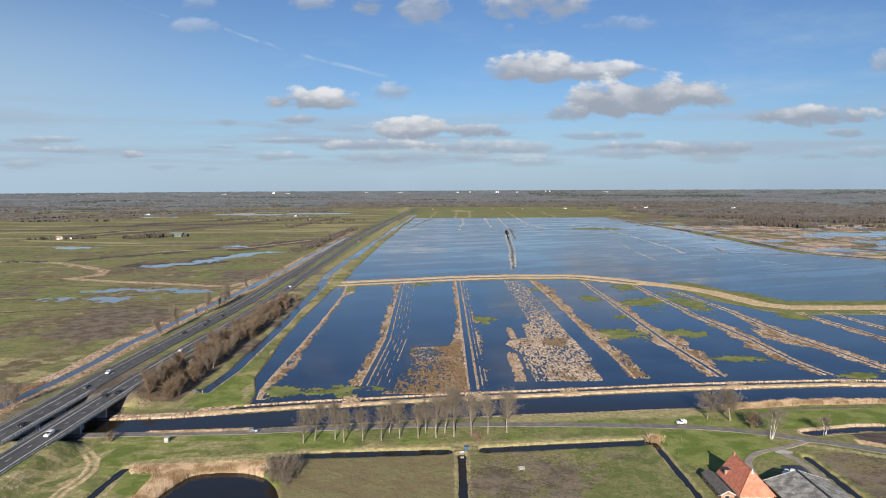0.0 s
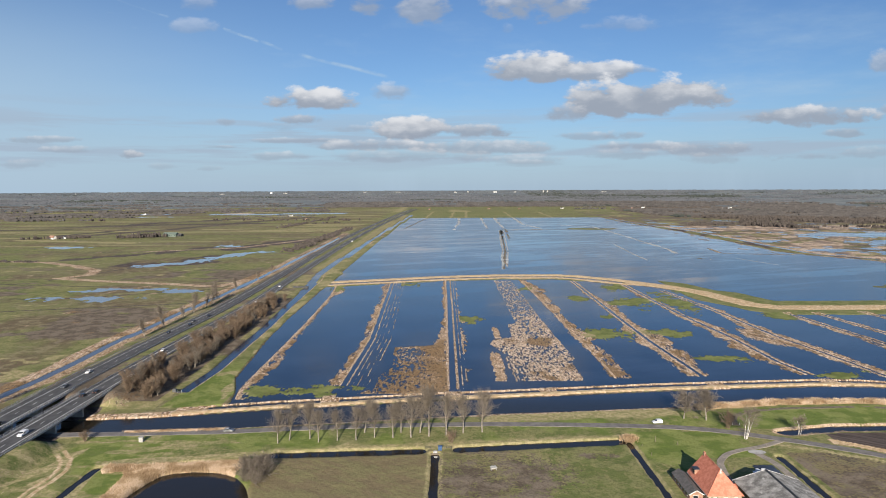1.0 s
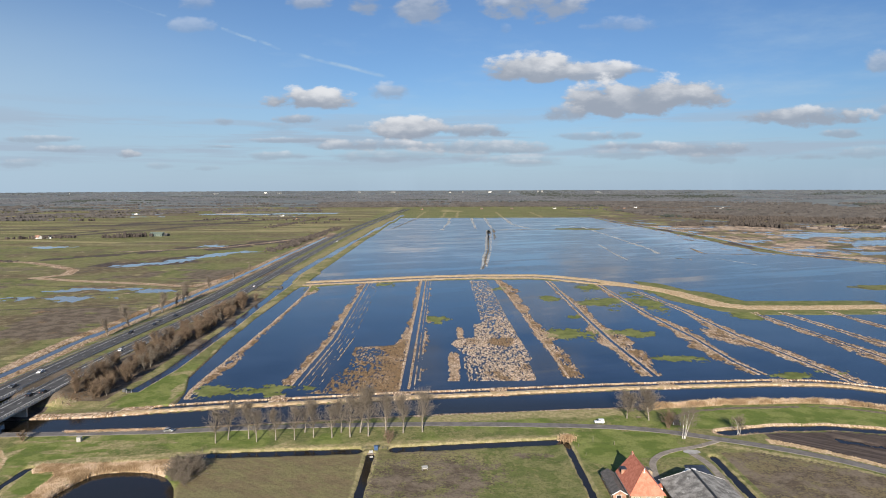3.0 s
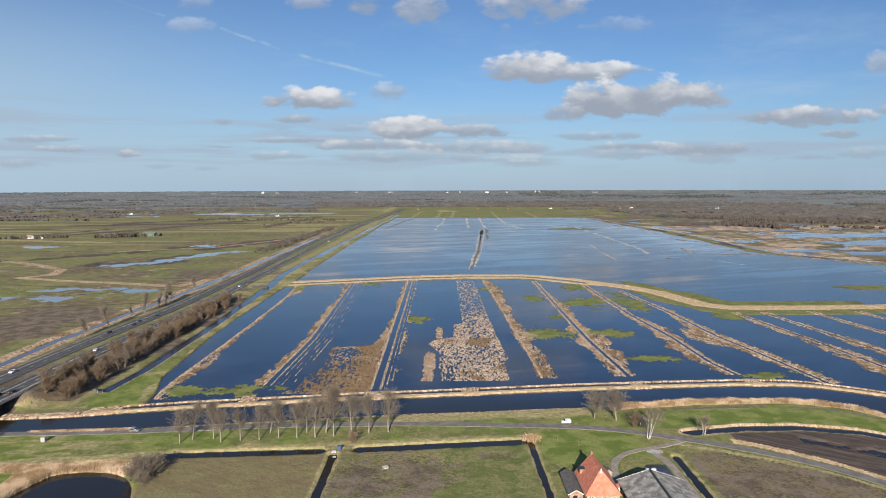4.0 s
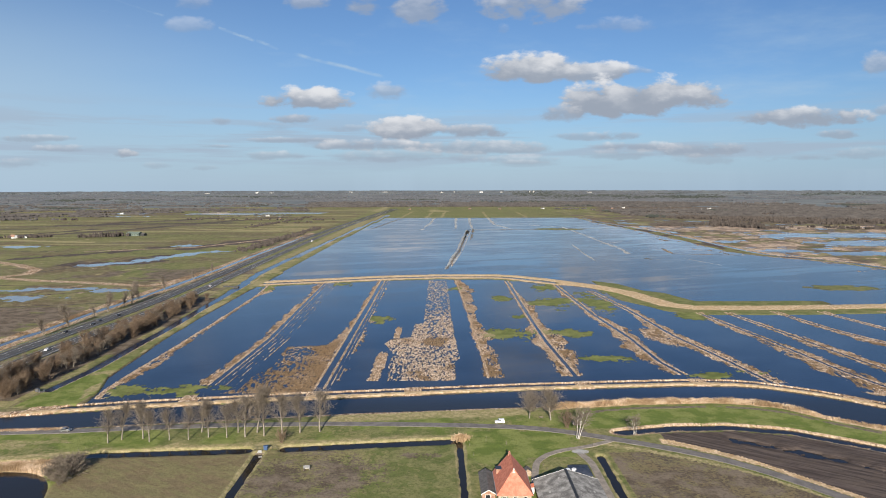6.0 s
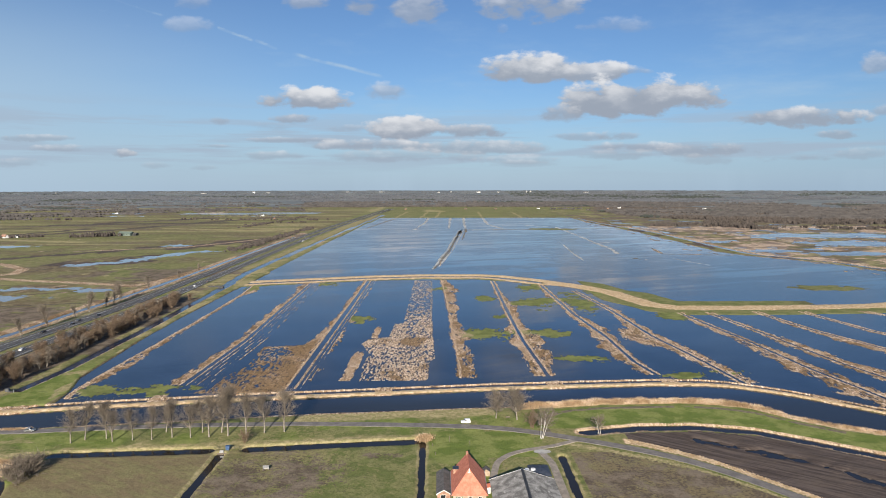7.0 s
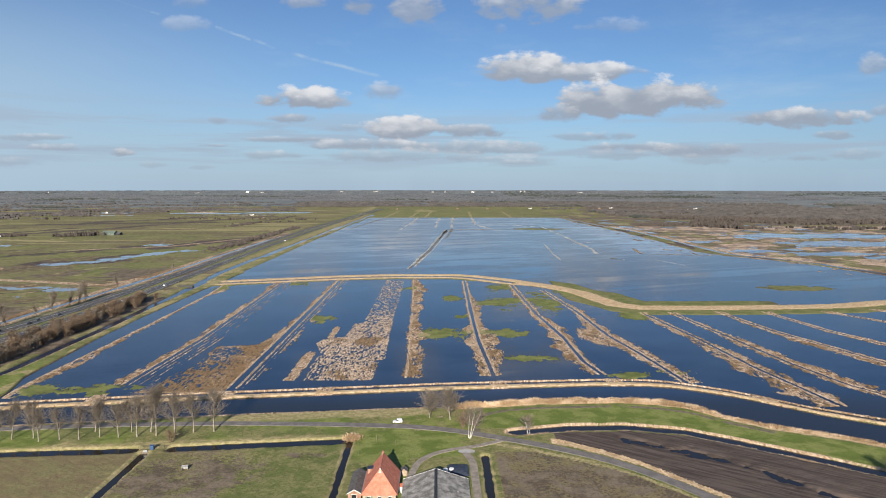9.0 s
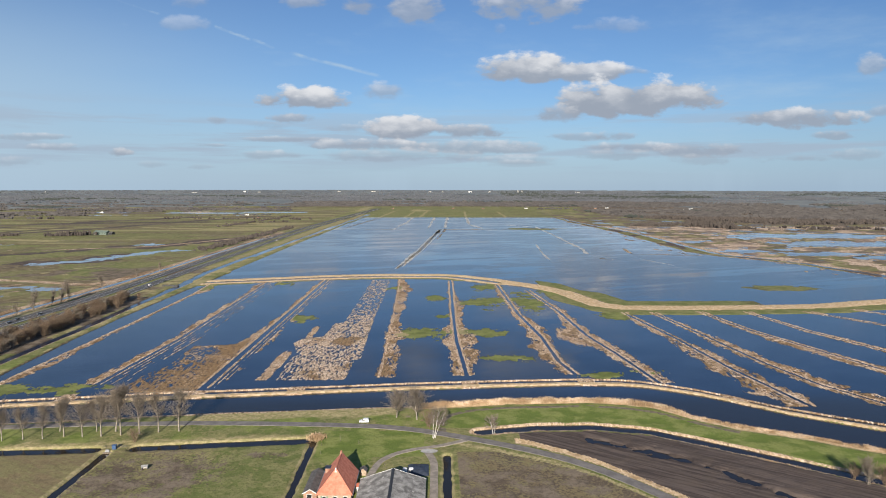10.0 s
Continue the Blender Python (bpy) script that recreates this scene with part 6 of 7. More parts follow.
def wood_spots(seed):
    """Stands as rows of x, y, half width, height: bare ones and dark ones."""
    rs = np.random.default_rng(seed)

    def sized(x, y):
        r = np.hypot(x - 65, y)
        return r, np.where(r < FAR_0, 1.0, r * (44.69 - 0.01631 * (r - FAR_0)) / 116200.0)

    # the eastern wood
    x, y = rs.uniform(560, 3600, 30000), rs.uniform(1480, 4840, 30000)
    edge = np.interp(x, [560, 700, 740, 860, 1050, 1250, 3600], [2780, 2775, 2050, 1870, 1650, 1690, 1500])
    r, s = sized(x, y)
    ok = (y >= edge) & (r <= 4850) & ((value_noise(x / 300, y / 260, 61, 3) >= 0.36) | (y <= edge + 60))
    x, y, s, r, edge = x[ok], y[ok], s[ok], r[ok], edge[ok]
    n = len(x)
    half = np.where(y < edge + 90, rs.uniform(2.6, 4.6, n), rs.uniform(4, 7.5, n) * (s + 0.3))
    east = np.stack([x, y, half, rs.uniform(6, 9.5, n) * s * np.where(r > 4300, 0.6, 1.0)], -1)
    east_dark = value_noise(x / 500, y / 300, 62, 2) > 0.62
    # woods beyond the northern field and the western polder
    b, r = rs.uniform(-0.85, 0.36, 24000), rs.uniform(2620, 4850, 24000)
    x, y = 65 + r * np.sin(np.arctan(b)), r * np.cos(np.arctan(b))
    north = (b > -0.2) & (r > np.where(b > 0.22, 3200, 3120))
    west = (b <= -0.2) & ((r > 3900) | (value_noise(x / 500, y / 70, 52, 3) > 0.585))
    ok = (north | west) & ~((np.abs(x + 140) < 36) & (r < 2950)) & ((r < 3300) | (value_noise(x / 400, y / 90, 65, 2) > 0.30))
    x, y, r = x[ok], y[ok], r[ok]
    s, n = sized(x, y)[1], len(x)
    wide = np.stack([x, y, rs.uniform(5, 9, n) * (s + 0.3), rs.uniform(4.5, 8.5, n) * s * np.where(r > 4300, 0.6, 1.0)], -1)
    wide_dark = value_noise(x / 380, y / 120, 64, 2) > 0.68
    out, dark = [], np.concatenate([east[east_dark], wide[wide_dark]])
    # copses before it: two broad ones and a long strip
    for (ax, ay), (bx, by), (cx, cy), n, h in (((735, 1600), (815, 1500), (95, 230), 620, 10.0), ((612, 1625), (735, 1665), (45, 95), 330, 6.5), ((815, 1515), (1700, 1400), (45, 70), 900, 7.5)):
        for _ in range(n):
            t, q = rs.random(), rs.random()
            out.append((ax + (bx - ax) * t + cx * q + rs.normal(0, 4), ay + (by - ay) * t + cy * q + rs.normal(0, 5), rs.uniform(2.4, 4.4), h * rs.uniform(0.65, 1.1)))
    # hedgerows between the western fields, and the trees of the hamlets
    for r, b0, b1, n, h in ((2480, -0.62, -0.50, 60, 8), (2920, -0.55, -0.30, 170, 8), (3050, -0.85, -0.45, 220, 8), (2760, -0.36, -0.20, 60, 6), (3350, -0.62, -0.25, 150, 8), (2300, -0.36, -0.22, 50, 4), (2620, -0.75, -0.58, 120, 10), (2430, -0.70, -0.62, 80, 9), (3250, -0.85, -0.66, 120, 9), (3620, -0.8, -0.4, 160, 9)):
        for _ in range(n):
            b = rs.uniform(b0, b1)
            rr = r * (1 + 0.02 * math.sin(b * 40)) + rs.normal(0, 14)
            x, y = 65 + rr * math.sin(math.atan(b)), rr * math.cos(math.atan(b))
            out.append((x, y, rs.uniform(4, 8), h * rs.uniform(0.6, 1.1) * far_scale(x, y)))
    for x0, y0, x1, y1, n, h in ((-810, 1262, -700, 1300, 30, 7), (-628, 1290, -566, 1330, 40, 10), (-396, 1584, -376, 1746, 40, 5), (-376, 1746, -352, 2158, 40, 6), (-237, 1005, -224, 1130, 70, 5), (-230, 1130, -218, 1560, 150, 6), (-610, 880, -540, 876, 10, 3),
                                 (-1250, 1950, -1000, 1960, 30, 10), (-700, 1985, -250, 1930, 30, 8), (760, 1330, 1060, 1300, 60, 10), (-420, 1700, -280, 1820, 12, 6), (-1500, 1650, -1150, 1660, 30, 10)):
        for _ in range(n):
            t = rs.random()
            out.append((x0 + (x1 - x0) * t + rs.normal(0, 5), y0 + (y1 - y0) * t + rs.normal(0, 6), rs.uniform(2.6, 5.0), h * rs.uniform(0.6, 1.1)))
    return np.concatenate([np.array(out), east[~east_dark], wide[~wide_dark]]), dark


bare, pines = wood_spots(7)
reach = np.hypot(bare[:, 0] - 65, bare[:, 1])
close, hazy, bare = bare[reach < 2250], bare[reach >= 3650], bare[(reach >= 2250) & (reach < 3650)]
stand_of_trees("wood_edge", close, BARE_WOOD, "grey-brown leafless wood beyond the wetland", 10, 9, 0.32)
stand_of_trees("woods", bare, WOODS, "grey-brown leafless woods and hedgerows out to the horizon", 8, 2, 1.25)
# the farthest stands carry painted haze
stand_of_trees("far_woods", hazy, WOODS_HAZE, "leafless woods along the horizon, blue-grey with painted haze", 12, 2, 1.25)
stand_of_trees("pine_woods", pines, PINE, "dark green pine stands among the bare woods", 9, 2, 1.25)


# ---------------------------------------------------------------- farm
def slab(corners, thick):
    """A roof plane with thickness, its top face on the given corners."""
    bm = bmesh.new()
    vs = [Vector(c) for c in corners]
    nrm = (vs[1] - vs[0]).cross(vs[-1] - vs[0]).normalized()
    if nrm.z < 0:
        vs.reverse()
        nrm.negate()
    top = [bm.verts.new(v) for v in vs]
    low = [bm.verts.new(v - nrm * thick) for v in vs]
    bm.faces.new(top)
    bm.faces.new(low[::-1])
    n = len(vs)
    for i in range(n):
        bm.faces.new((top[i], low[i], low[(i + 1) % n], top[(i + 1) % n]))
    return bm


def window(parent, x, y, z, w, h, axis="y", sign=-1, shutter=None):
    """A framed window on a wall facing along an axis."""
    d = 0.06 * sign

    def b(x0, x1, z0, z1, deep):
        a, c = sorted((0.0, d * deep))
        return block(x + x0, x + x1, y + a, y + c, z + z0, z + z1) if axis == "y" else block(x + a, x + c, y + x0, y + x1, z + z0, z + z1)

    pane = part("window", b(-w / 2, w / 2, 0, h, 0.5), DARK_GLASS, parent)
    part("frame", b(-w / 2 - 0.09, -w / 2, -0.09, h + 0.09, 1.0), WHITE_PAINT, pane)
    part("frame", b(w / 2, w / 2 + 0.09, -0.09, h + 0.09, 1.0), WHITE_PAINT, pane)
    part("frame", b(-w / 2, w / 2, h, h + 0.09, 1.0), WHITE_PAINT, pane)
    part("sill", b(-w / 2 - 0.1, w / 2 + 0.1, -0.14, -0.09, 1.6), CONCRETE, pane)
    if shutter:
        part("shutter", b(-w / 2 - 0.55, -w / 2 - 0.12, -0.05, h + 0.05, 1.2), shutter, pane, "green shutter")
        part("shutter", b(w / 2 + 0.12, w / 2 + 0.55, -0.05, h + 0.05, 1.2), shutter, pane, "green shutter")
    return pane


TILE_DARK = surface("weathered_roof_tile", (0.075, 0.07, 0.068), (0.14, 0.13, 0.125), 0.8, 0.85, fine=9, relief=0.04)
PALE_BRICK = surface("yellow_brick", (0.26, 0.19, 0.135), (0.40, 0.315, 0.235), 1.0, 0.9, fine=12)
house = thing("farmhouse", "brick farmhouse with a steep orange-red tiled hipped roof", "house", at=(97.0, 0, 0.35))
W, E_, S_, N_, EV, RZ, RS, RN = -5.7, 5.7, 197.4, 215.2, 3.0, 9.6, 202.2, 214.6
part("wall", extruded([(W + 0.5, -0.5), (W + 0.5, EV - 0.05), (0, RZ - 0.75), (E_ - 0.5, EV - 0.05), (E_ - 0.5, -0.5)], RS + 0.4, N_ - 0.2), BRICK, house, "brown brick walls with a north gable")
part("wall", block(W + 0.5, E_ - 0.5, S_ + 0.5, RS + 0.4, -0.5, EV - 0.05), PALE_BRICK, house, "pale brick front wall")
part("roof", slab([(W, S_, EV), (0, RS, RZ), (0, RN + 0.6, RZ), (W, N_, EV)], 0.22), TILE_RED, house, "red tiled west roof slope")
part("roof", slab([(E_, S_, EV), (0, RS, RZ), (0, RN + 0.6, RZ), (E_, N_, EV)], 0.22), TILE_RED, house, "red tiled east roof slope")
part("roof", slab([(W, S_, EV), (E_, S_, EV), (0, RS, RZ)], 0.22), TILE_RED, house, "orange tiled hip")
ridge = rod(bmesh.new(), (0, RS - 0.1, RZ + 0.02), (0, RN + 0.6, RZ + 0.02), 0.16, sides=8)
part("ridge_cap", ridge, TILE_RED, house)
for sx in (W, E_):
    part("ridge_cap", rod(bmesh.new(), (sx, S_, EV + 0.02), (0, RS, RZ + 0.02), 0.14, sides=8), TILE_RED, house)
    part("gutter", rod(bmesh.new(), (sx * 1.012, S_, EV - 0.1), (sx * 1.012, N_, EV - 0.1), 0.09, sides=8), GALVANISED, house)
bm = bmesh.new()
box(bm, -0.4, 0.4, RS - 0.72, RS - 0.45, RZ - 1.1, RZ - 0.85)
box(bm, -0.12, 0.12, RS - 0.68, RS - 0.45, RZ - 0.85, RZ + 0.4)
part("gable_board", bm, WHITE_PAINT, house, "white owl-board at the ridge end")
chimney = part("chimney", block(-0.55, 0.25, RN - 0.6, RN + 0.3, RZ - 0.8, RZ + 0.55, bevel=0.02), BRICK, house)
part("chimney_pot", rod(bmesh.new(), (-0.15, RN - 0.15, RZ + 0.5), (-0.15, RN - 0.15, RZ + 0.85), 0.16, 0.13, 8), TILE_RED, chimney)
dormer = part("dormer", block(-4.9, -2.7, 210.4, 212.4, 4.2, 5.9), BRICK, house, "brown flat-roofed dormer")
part("dormer_roof", block(-5.1, -2.5, 210.2, 212.6, 5.9, 6.04), TARP, dormer)
part("dormer_window", block(-4.96, -4.89, 210.6, 212.2, 4.7, 5.6), DARK_GLASS, dormer)
for x in (-3.2, 0.2, 3.4):
    window(house, x, S_ + 0.5, 0.8, 1.1, 1.5, "y", -1, GREEN_PAINT if x < 0 else None)
for y in (200.5, 204.5, 208.5):
    window(house, E_ - 0.5, y, 0.9, 1.0, 1.3, "x", 1)

annex = thing("annex", "low brick annex with a dark grey tiled roof beside the farmhouse", "outbuilding", at=(88.9, 0, 0.35))
part("wall", extruded([(-2.1, -0.5), (-2.1, 2.3), (0, 3.45), (2.1, 2.3), (2.1, -0.5)], 200.2, 216.0), BRICK, annex)
part("roof", slab([(-2.45, 199.9, 2.25), (0, 199.9, 3.65), (0, 216.3, 3.65), (-2.45, 216.3, 2.25)], 0.16), TILE_DARK, annex)
part("roof", slab([(2.45, 199.9, 2.25), (0, 199.9, 3.65), (0, 216.3, 3.65), (2.45, 216.3, 2.25)], 0.16), TILE_DARK, annex)
for sx in (-1, 1):
    part("barge_board", slab([(sx * 2.5, 199.86, 2.30), (0, 199.86, 3.74), (0, 199.78, 3.74), (sx * 2.5, 199.78, 2.30)], 0.2), WHITE_PAINT, annex)
window(annex, -0.2, 200.2, 0.7, 1.5, 1.2, "y", -1)
for y in (202.5, 205.2, 207.9, 210.6, 213.3):
    window(annex, -2.1, y, 0.9, 1.1, 0.9, "x", -1)

barn = thing("barn", "wide cattle barn with a weathered grey cement-sheet roof", "barn", at=(114.8, 0, 0.35))
part("wall", extruded([(-10.2, -0.5), (-10.2, 3.0), (0, 6.5), (10.2, 3.0), (10.2, -0.5)], 140, 208.0), TIMBER, barn, "dark boarded walls")
SHEET = surface("mossy_cement_sheet", (0.135, 0.13, 0.122), (0.36, 0.35, 0.33), 0.45, 0.95, fine=10, relief=0.03)
for sx in (-1, 1):
    slope = 3.55 / 10.8
    n = 22
    for i in range(n):  # sheet by sheet across, each a hair over its neighbour
        y0, y1 = 139.5 + i * 69.1 / n, 139.5 + (i + 1) * 69.1 / n + 0.12
        dz = 0.015 * (i % 2)
        part("roof_sheet", slab([(sx * 10.8, y0, 3.1 + dz), (sx * 0.05, y0, 6.65 + dz), (sx * 0.05, y1, 6.65 + dz), (sx * 10.8, y1, 3.1 + dz)], 0.08), SHEET, barn)
    for row, share in ((0, 0.25), (1, 0.62)):
        for i in range(9):
            y = 146 + 7.2 * i
            x0, x1 = sx * (10.8 * share), sx * (10.8 * share + 0.55)
            if y < 205:
                part("skylight", slab([(x0, y, 6.70 - abs(x0) * slope), (x1, y, 6.70 - abs(x1) * slope), (x1, y + 1.0, 6.70 - abs(x1) * slope), (x0, y + 1.0, 6.70 - abs(x0) * slope)], 0.03), CONCRETE, barn, "pale translucent roof panel")
    part("barge_board", slab([(sx * 10.9, 208.72, 3.12), (0, 208.72, 6.74), (0, 208.55, 6.74), (sx * 10.9, 208.55, 3.12)], 0.28), WHITE_PAINT, barn, "white barge board")
part("ridge_cap", extruded([(-0.5, 6.55), (0, 6.78), (0.5, 6.55)], 139.5, 208.6), DARK_METAL, barn, "dark open ridge")
part("roof_hatch", block(5.0, 5.7, 187.5, 188.3, 4.9, 5.35), DARK_METAL, barn)

out = thing("garden_shed", "small pale shed with a red roof between house and barn", "shed", at=(103.7, 219.0, 0.35))
part("wall", extruded([(-1.2, -0.3), (-1.2, 1.7), (0, 2.5), (1.2, 1.7), (1.2, -0.3)], -1.2, 1.2), PALE_BRICK, out)
part("roof", slab([(-1.4, -1.4, 1.62), (0, -1.4, 2.62), (0, 1.4, 2.62), (-1.4, 1.4, 1.62)], 0.1), TILE_DARK, out)
part("roof", slab([(1.4, -1.4, 1.62), (0, -1.4, 2.62), (0, 1.4, 2.62), (1.4, 1.4, 1.62)], 0.1), TILE_DARK, out)
out = thing("milk_house", "tiny white-gabled lean-to with an orange roof", "shed", at=(103.4, 205.8, 0.35))
part("wall", block(-0.7, 0.7, -0.9, 0.9, -0.3, 2.0), WHITE_PAINT, out)
part("roof", slab([(-0.85, -1.0, 1.95), (0.85, -1.0, 2.35), (0.85, 0.7, 2.9), (-0.85, 0.7, 2.5)], 0.1), TILE_RED, out)

heap = thing("silage_heap", "silage heap under a dark blue tarpaulin", "silage heap", at=(122.6, 222.0, 0.35))
bm = bmesh.new()
bmesh.ops.create_grid(bm, x_segments=14, y_segments=12, size=1)
for v in bm.verts:
    r = max(abs(v.co.x), abs(v.co.y))
    v.co.z = 1.3 * (1 - r ** 3) + 0.08 * noise.noise(v.co * 4)
    v.co.x, v.co.y = v.co.x * 3.8, v.co.y * 4.6
part("cover", bm, TARP, heap)
for i, (x, y) in enumerate(((118.0, 220.6), (120.2, 220.8), (116.3, 218.6))):
    bale = thing("hay_bale", "round hay bale in white plastic wrap", "hay bale", "wrapped bales", at=(x, y, 0.45))
    bm = bmesh.new()
    bmesh.ops.create_cone(bm, cap_ends=True, segments=20, radius1=0.85, radius2=0.85, depth=1.3, matrix=pose(0, 0, 0.65))
    bmesh.ops.bevel(bm, geom=[e for e in bm.edges if abs(e.verts[0].co.z - e.verts[1].co.z) < 0.01], offset=0.18, segments=3, affect="EDGES", profile=0.5)
    part("wrap", bm, WRAP, bale)

# ---------------------------------------------------------------- small works along the water
pump = thing("pump_station", "small blue pumping station with steel rails over the ditch", "pump station", at=(7.2, 241.0, 0.5))
part("cabinet", block(-0.6, 0.8, -0.5, 0.6, 0, 1.5, bevel=0.04), BLUE_PAINT, pump)
part("cabinet_roof", block(-0.75, 0.95, -0.65, 0.75, 1.5, 1.62), BLUE_PAINT, pump, "overhanging blue lid")
part("weir", block(-3.2, 1.2, -2.6, -2.2, -1.6, -0.3), TIMBER, pump, "dark timber weir")
part("weir", block(-2.5, -2.1, -2.2, -1.2, -1.6, 0.1), CONCRETE, pump, "pale concrete weir end")
part("trash_rack", block(-2.2, -0.9, -2.05, -1.9, -1.5, 0.6), GALVANISED, pump)
for x in (-5.4, -3.4, 2.4, 4.4):
    part("rail_post", rod(bmesh.new(), (x, 0.9, -0.3), (x, 0.9, 1.1), 0.05), DARK_METAL, pump)
for x0, x1 in ((-5.4, -3.4), (2.4, 4.4)):
    for z in (0.6, 1.08):
        part("rail", rod(bmesh.new(), (x0, 0.9, z), (x1, 0.9, z), 0.04), DARK_METAL, pump)

trough = thing("field_shelter", "small weathered grey livestock shelter standing in the field", "shelter", at=(26.3, 223.6, ground_height(26.3, 223.6)), turn=14)
trough.scale = (0.78, 0.78, 0.78)
part("wall", block(-1.25, 1.25, 0.75, 0.85, 0, 1.5), CONCRETE, trough)
for x in (-1.25, 1.17):
    part("wall", block(x, x + 0.08, -0.7, 0.75, 0, 1.35), CONCRETE, trough)
part("roof", slab([(-1.4, -0.95, 1.30), (1.4, -0.95, 1.30), (1.4, 1.0, 1.62), (-1.4, 1.0, 1.62)], 0.07), CONCRETE, trough)
cab = thing("switch_cabinet", "pale grey electrical cabinet with a flat lid in the grass", "cabinet", at=(-110.6, 250.4, ground_height(-110.6, 250.4)))
part("body", block(-0.8, 0.8, -0.7, 0.7, 0, 1.8, bevel=0.03), CONCRETE, cab)
part("lid", block(-0.9, 0.9, -0.8, 0.8, 1.8, 1.92), CONCRETE, cab)
for x in (-0.54, 0.02):
    part("door", block(x, x + 0.52, -0.74, -0.7, 0.2, 1.65), CONCRETE, cab)
weir = thing("inlet_weir", "grey steel and concrete inlet weir at the ditch end", "weir", at=(-120.5, 312.6, 0.1))
part("wall", block(-2.8, 2.8, -0.2, 0.2, -1.3, 0.25), TIMBER, weir)
part("gate", block(-1.0, 1.0, -0.4, -0.28, -1.0, 0.9), DARK_METAL, weir)
for x in (-1.2, 1.05):
    part("guide", block(x, x + 0.15, -0.5, -0.2, -1.0, 1.6), GALVANISED, weir)
part("hut", block(-3.9, -2.2, 0.6, 2.0, -0.2, 1.7, bevel=0.03), CAR_GREY, weir)
dam = thing("culvert_dam", "dark timber culvert crossing the ditch", "culvert", at=(-135.0, 648, 0.2))
part("deck", block(-7, 7, -2.2, 2.2, 0.2, 0.6), TIMBER, dam)
for y in (-2.1, 2.1):
    part("head_wall", block(-7.5, 7.5, y - 0.2, y + 0.2, -1.4, 1.1), DARK_METAL, dam)
bench = thing("bench", "wooden bench on the grass under the trees", "bench", at=(116.9, 274.3, ground_height(116.9, 274.3)))
part("seat", block(-0.9, 0.9, -0.2, 0.2, 0.42, 0.48), TIMBER, bench)
part("backrest", block(-0.9, 0.9, 0.18, 0.24, 0.6, 0.9), TIMBER, bench)
for x in (-0.7, 0.62):
    part("leg", block(x, x + 0.08, -0.18, 0.22, 0, 0.42), TIMBER, bench)
gate = thing("footbridge", "low dark footbridge with white end boards on the field track", "footbridge", at=(130.4, 268.5, 0.42))
part("deck", block(-1.4, 1.4, -2.4, 2.4, 0.0, 0.22), TIMBER, gate)
for x in (-1.4, 1.4):
    part("rail", rod(bmesh.new(), (x, -2.4, 1.0), (x, 2.4, 1.0), 0.05), DARK_METAL, gate)
    for y in (-2.3, 0, 2.3):
        part("post", rod(bmesh.new(), (x, y, 0.1), (x, y, 1.05), 0.05), DARK_METAL, gate)
    part("end_board", block(x - 0.06, x + 0.06, -2.75, -2.45, 0.2, 1.2), WHITE_PAINT, gate, "white end board")
posts = [(91.4, 248.6, 2.6), (99.0, 245.6, 1.6), (84.8, 244.0, 1.4), (86.0, 236.0, 1.3), (132.2, 243.4, 1.2), (110.4, 226.5, 0.9), (111.2, 223.4, 0.9)]
for x, y, h in posts:
    ob = thing("fence_post", "weathered grey wooden fence post in the grass", "post", "field fence posts", at=(x, y, ground_height(x, y) - 0.1))
    part("stake", rod(bmesh.new(), (0, 0, 0), (0.03, 0.02, h), 0.09, 0.07, 7), TIMBER, ob)

for pts, half in (([(-1290, 2440), (-1150, 2432), (-1000, 2424)], 44), ([(-850, 2400), (-720, 2400), (-590, 2390)], 40), ([(-600, 2470), (-470, 2462), (-360, 2450)], 46)):
    ob = part("far_pool", ribbon(pts, half, 0.42, 0.6, 40.0), FAR_WATER, None)
    tagged(ob, "shallow blue-grey lake on the far polder", "water", "far pools", "structure")
sand = thing("sand_heap", "long pale heap of dredged sand beside a far lake", "sand heap", at=(-760, 2455, 0.2))
bm = bmesh.new()
bmesh.ops.create_grid(bm, x_segments=24, y_segments=8, size=1)
for v in bm.verts:
    v.co.z = 5.0 * max(0.0, 1 - v.co.x ** 4) * max(0.0, 1 - v.co.y ** 2) * (0.6 + 0.5 * noise.noise(Vector((v.co.x * 4, v.co.y * 2, 3)))) - 0.3
    v.co.x, v.co.y = v.co.x * 62, v.co.y * 14
part("heap", bm, GRAVEL, sand)

# ---------------------------------------------------------------- far buildings
def far_house(name, label, x, y, w, d, h, roof_h, wall, roof, turn=0, category="house"):
    s = far_scale(x, y)
    ob = thing(name, label, category, "far buildings", at=(x, y, ground_height(x, y) - 0.2), turn=turn)
    ob.scale = (s, s, s)
    part("wall", extruded([(-w / 2, 0), (-w / 2, h), (0, h + roof_h), (w / 2, h), (w / 2, 0)], -d / 2, d / 2), wall, ob)
    if roof_h > 0.3:
        for sx in (-1, 1):
            part("roof", slab([(sx * (w / 2 + 0.4), -d / 2 - 0.4, h - 0.25), (0, -d / 2 - 0.4, h + roof_h + 0.2), (0, d / 2 + 0.4, h + roof_h + 0.2), (sx * (w / 2 + 0.4), d / 2 + 0.4, h - 0.25)], 0.25), roof, ob)
    n = max(2, int(d / 5))
    for i in range(n):
        y0 = -d / 2 + (i + 0.5) * d / n
        part("window", block(w / 2 - 0.02, w / 2 + 0.05, y0 - 0.7, y0 + 0.7, h * 0.35, h * 0.75), DARK_GLASS, ob)
        part("window", block(-w / 2 - 0.05, -w / 2 + 0.02, y0 - 0.7, y0 + 0.7, h * 0.35, h * 0.75), DARK_GLASS, ob)
    return ob


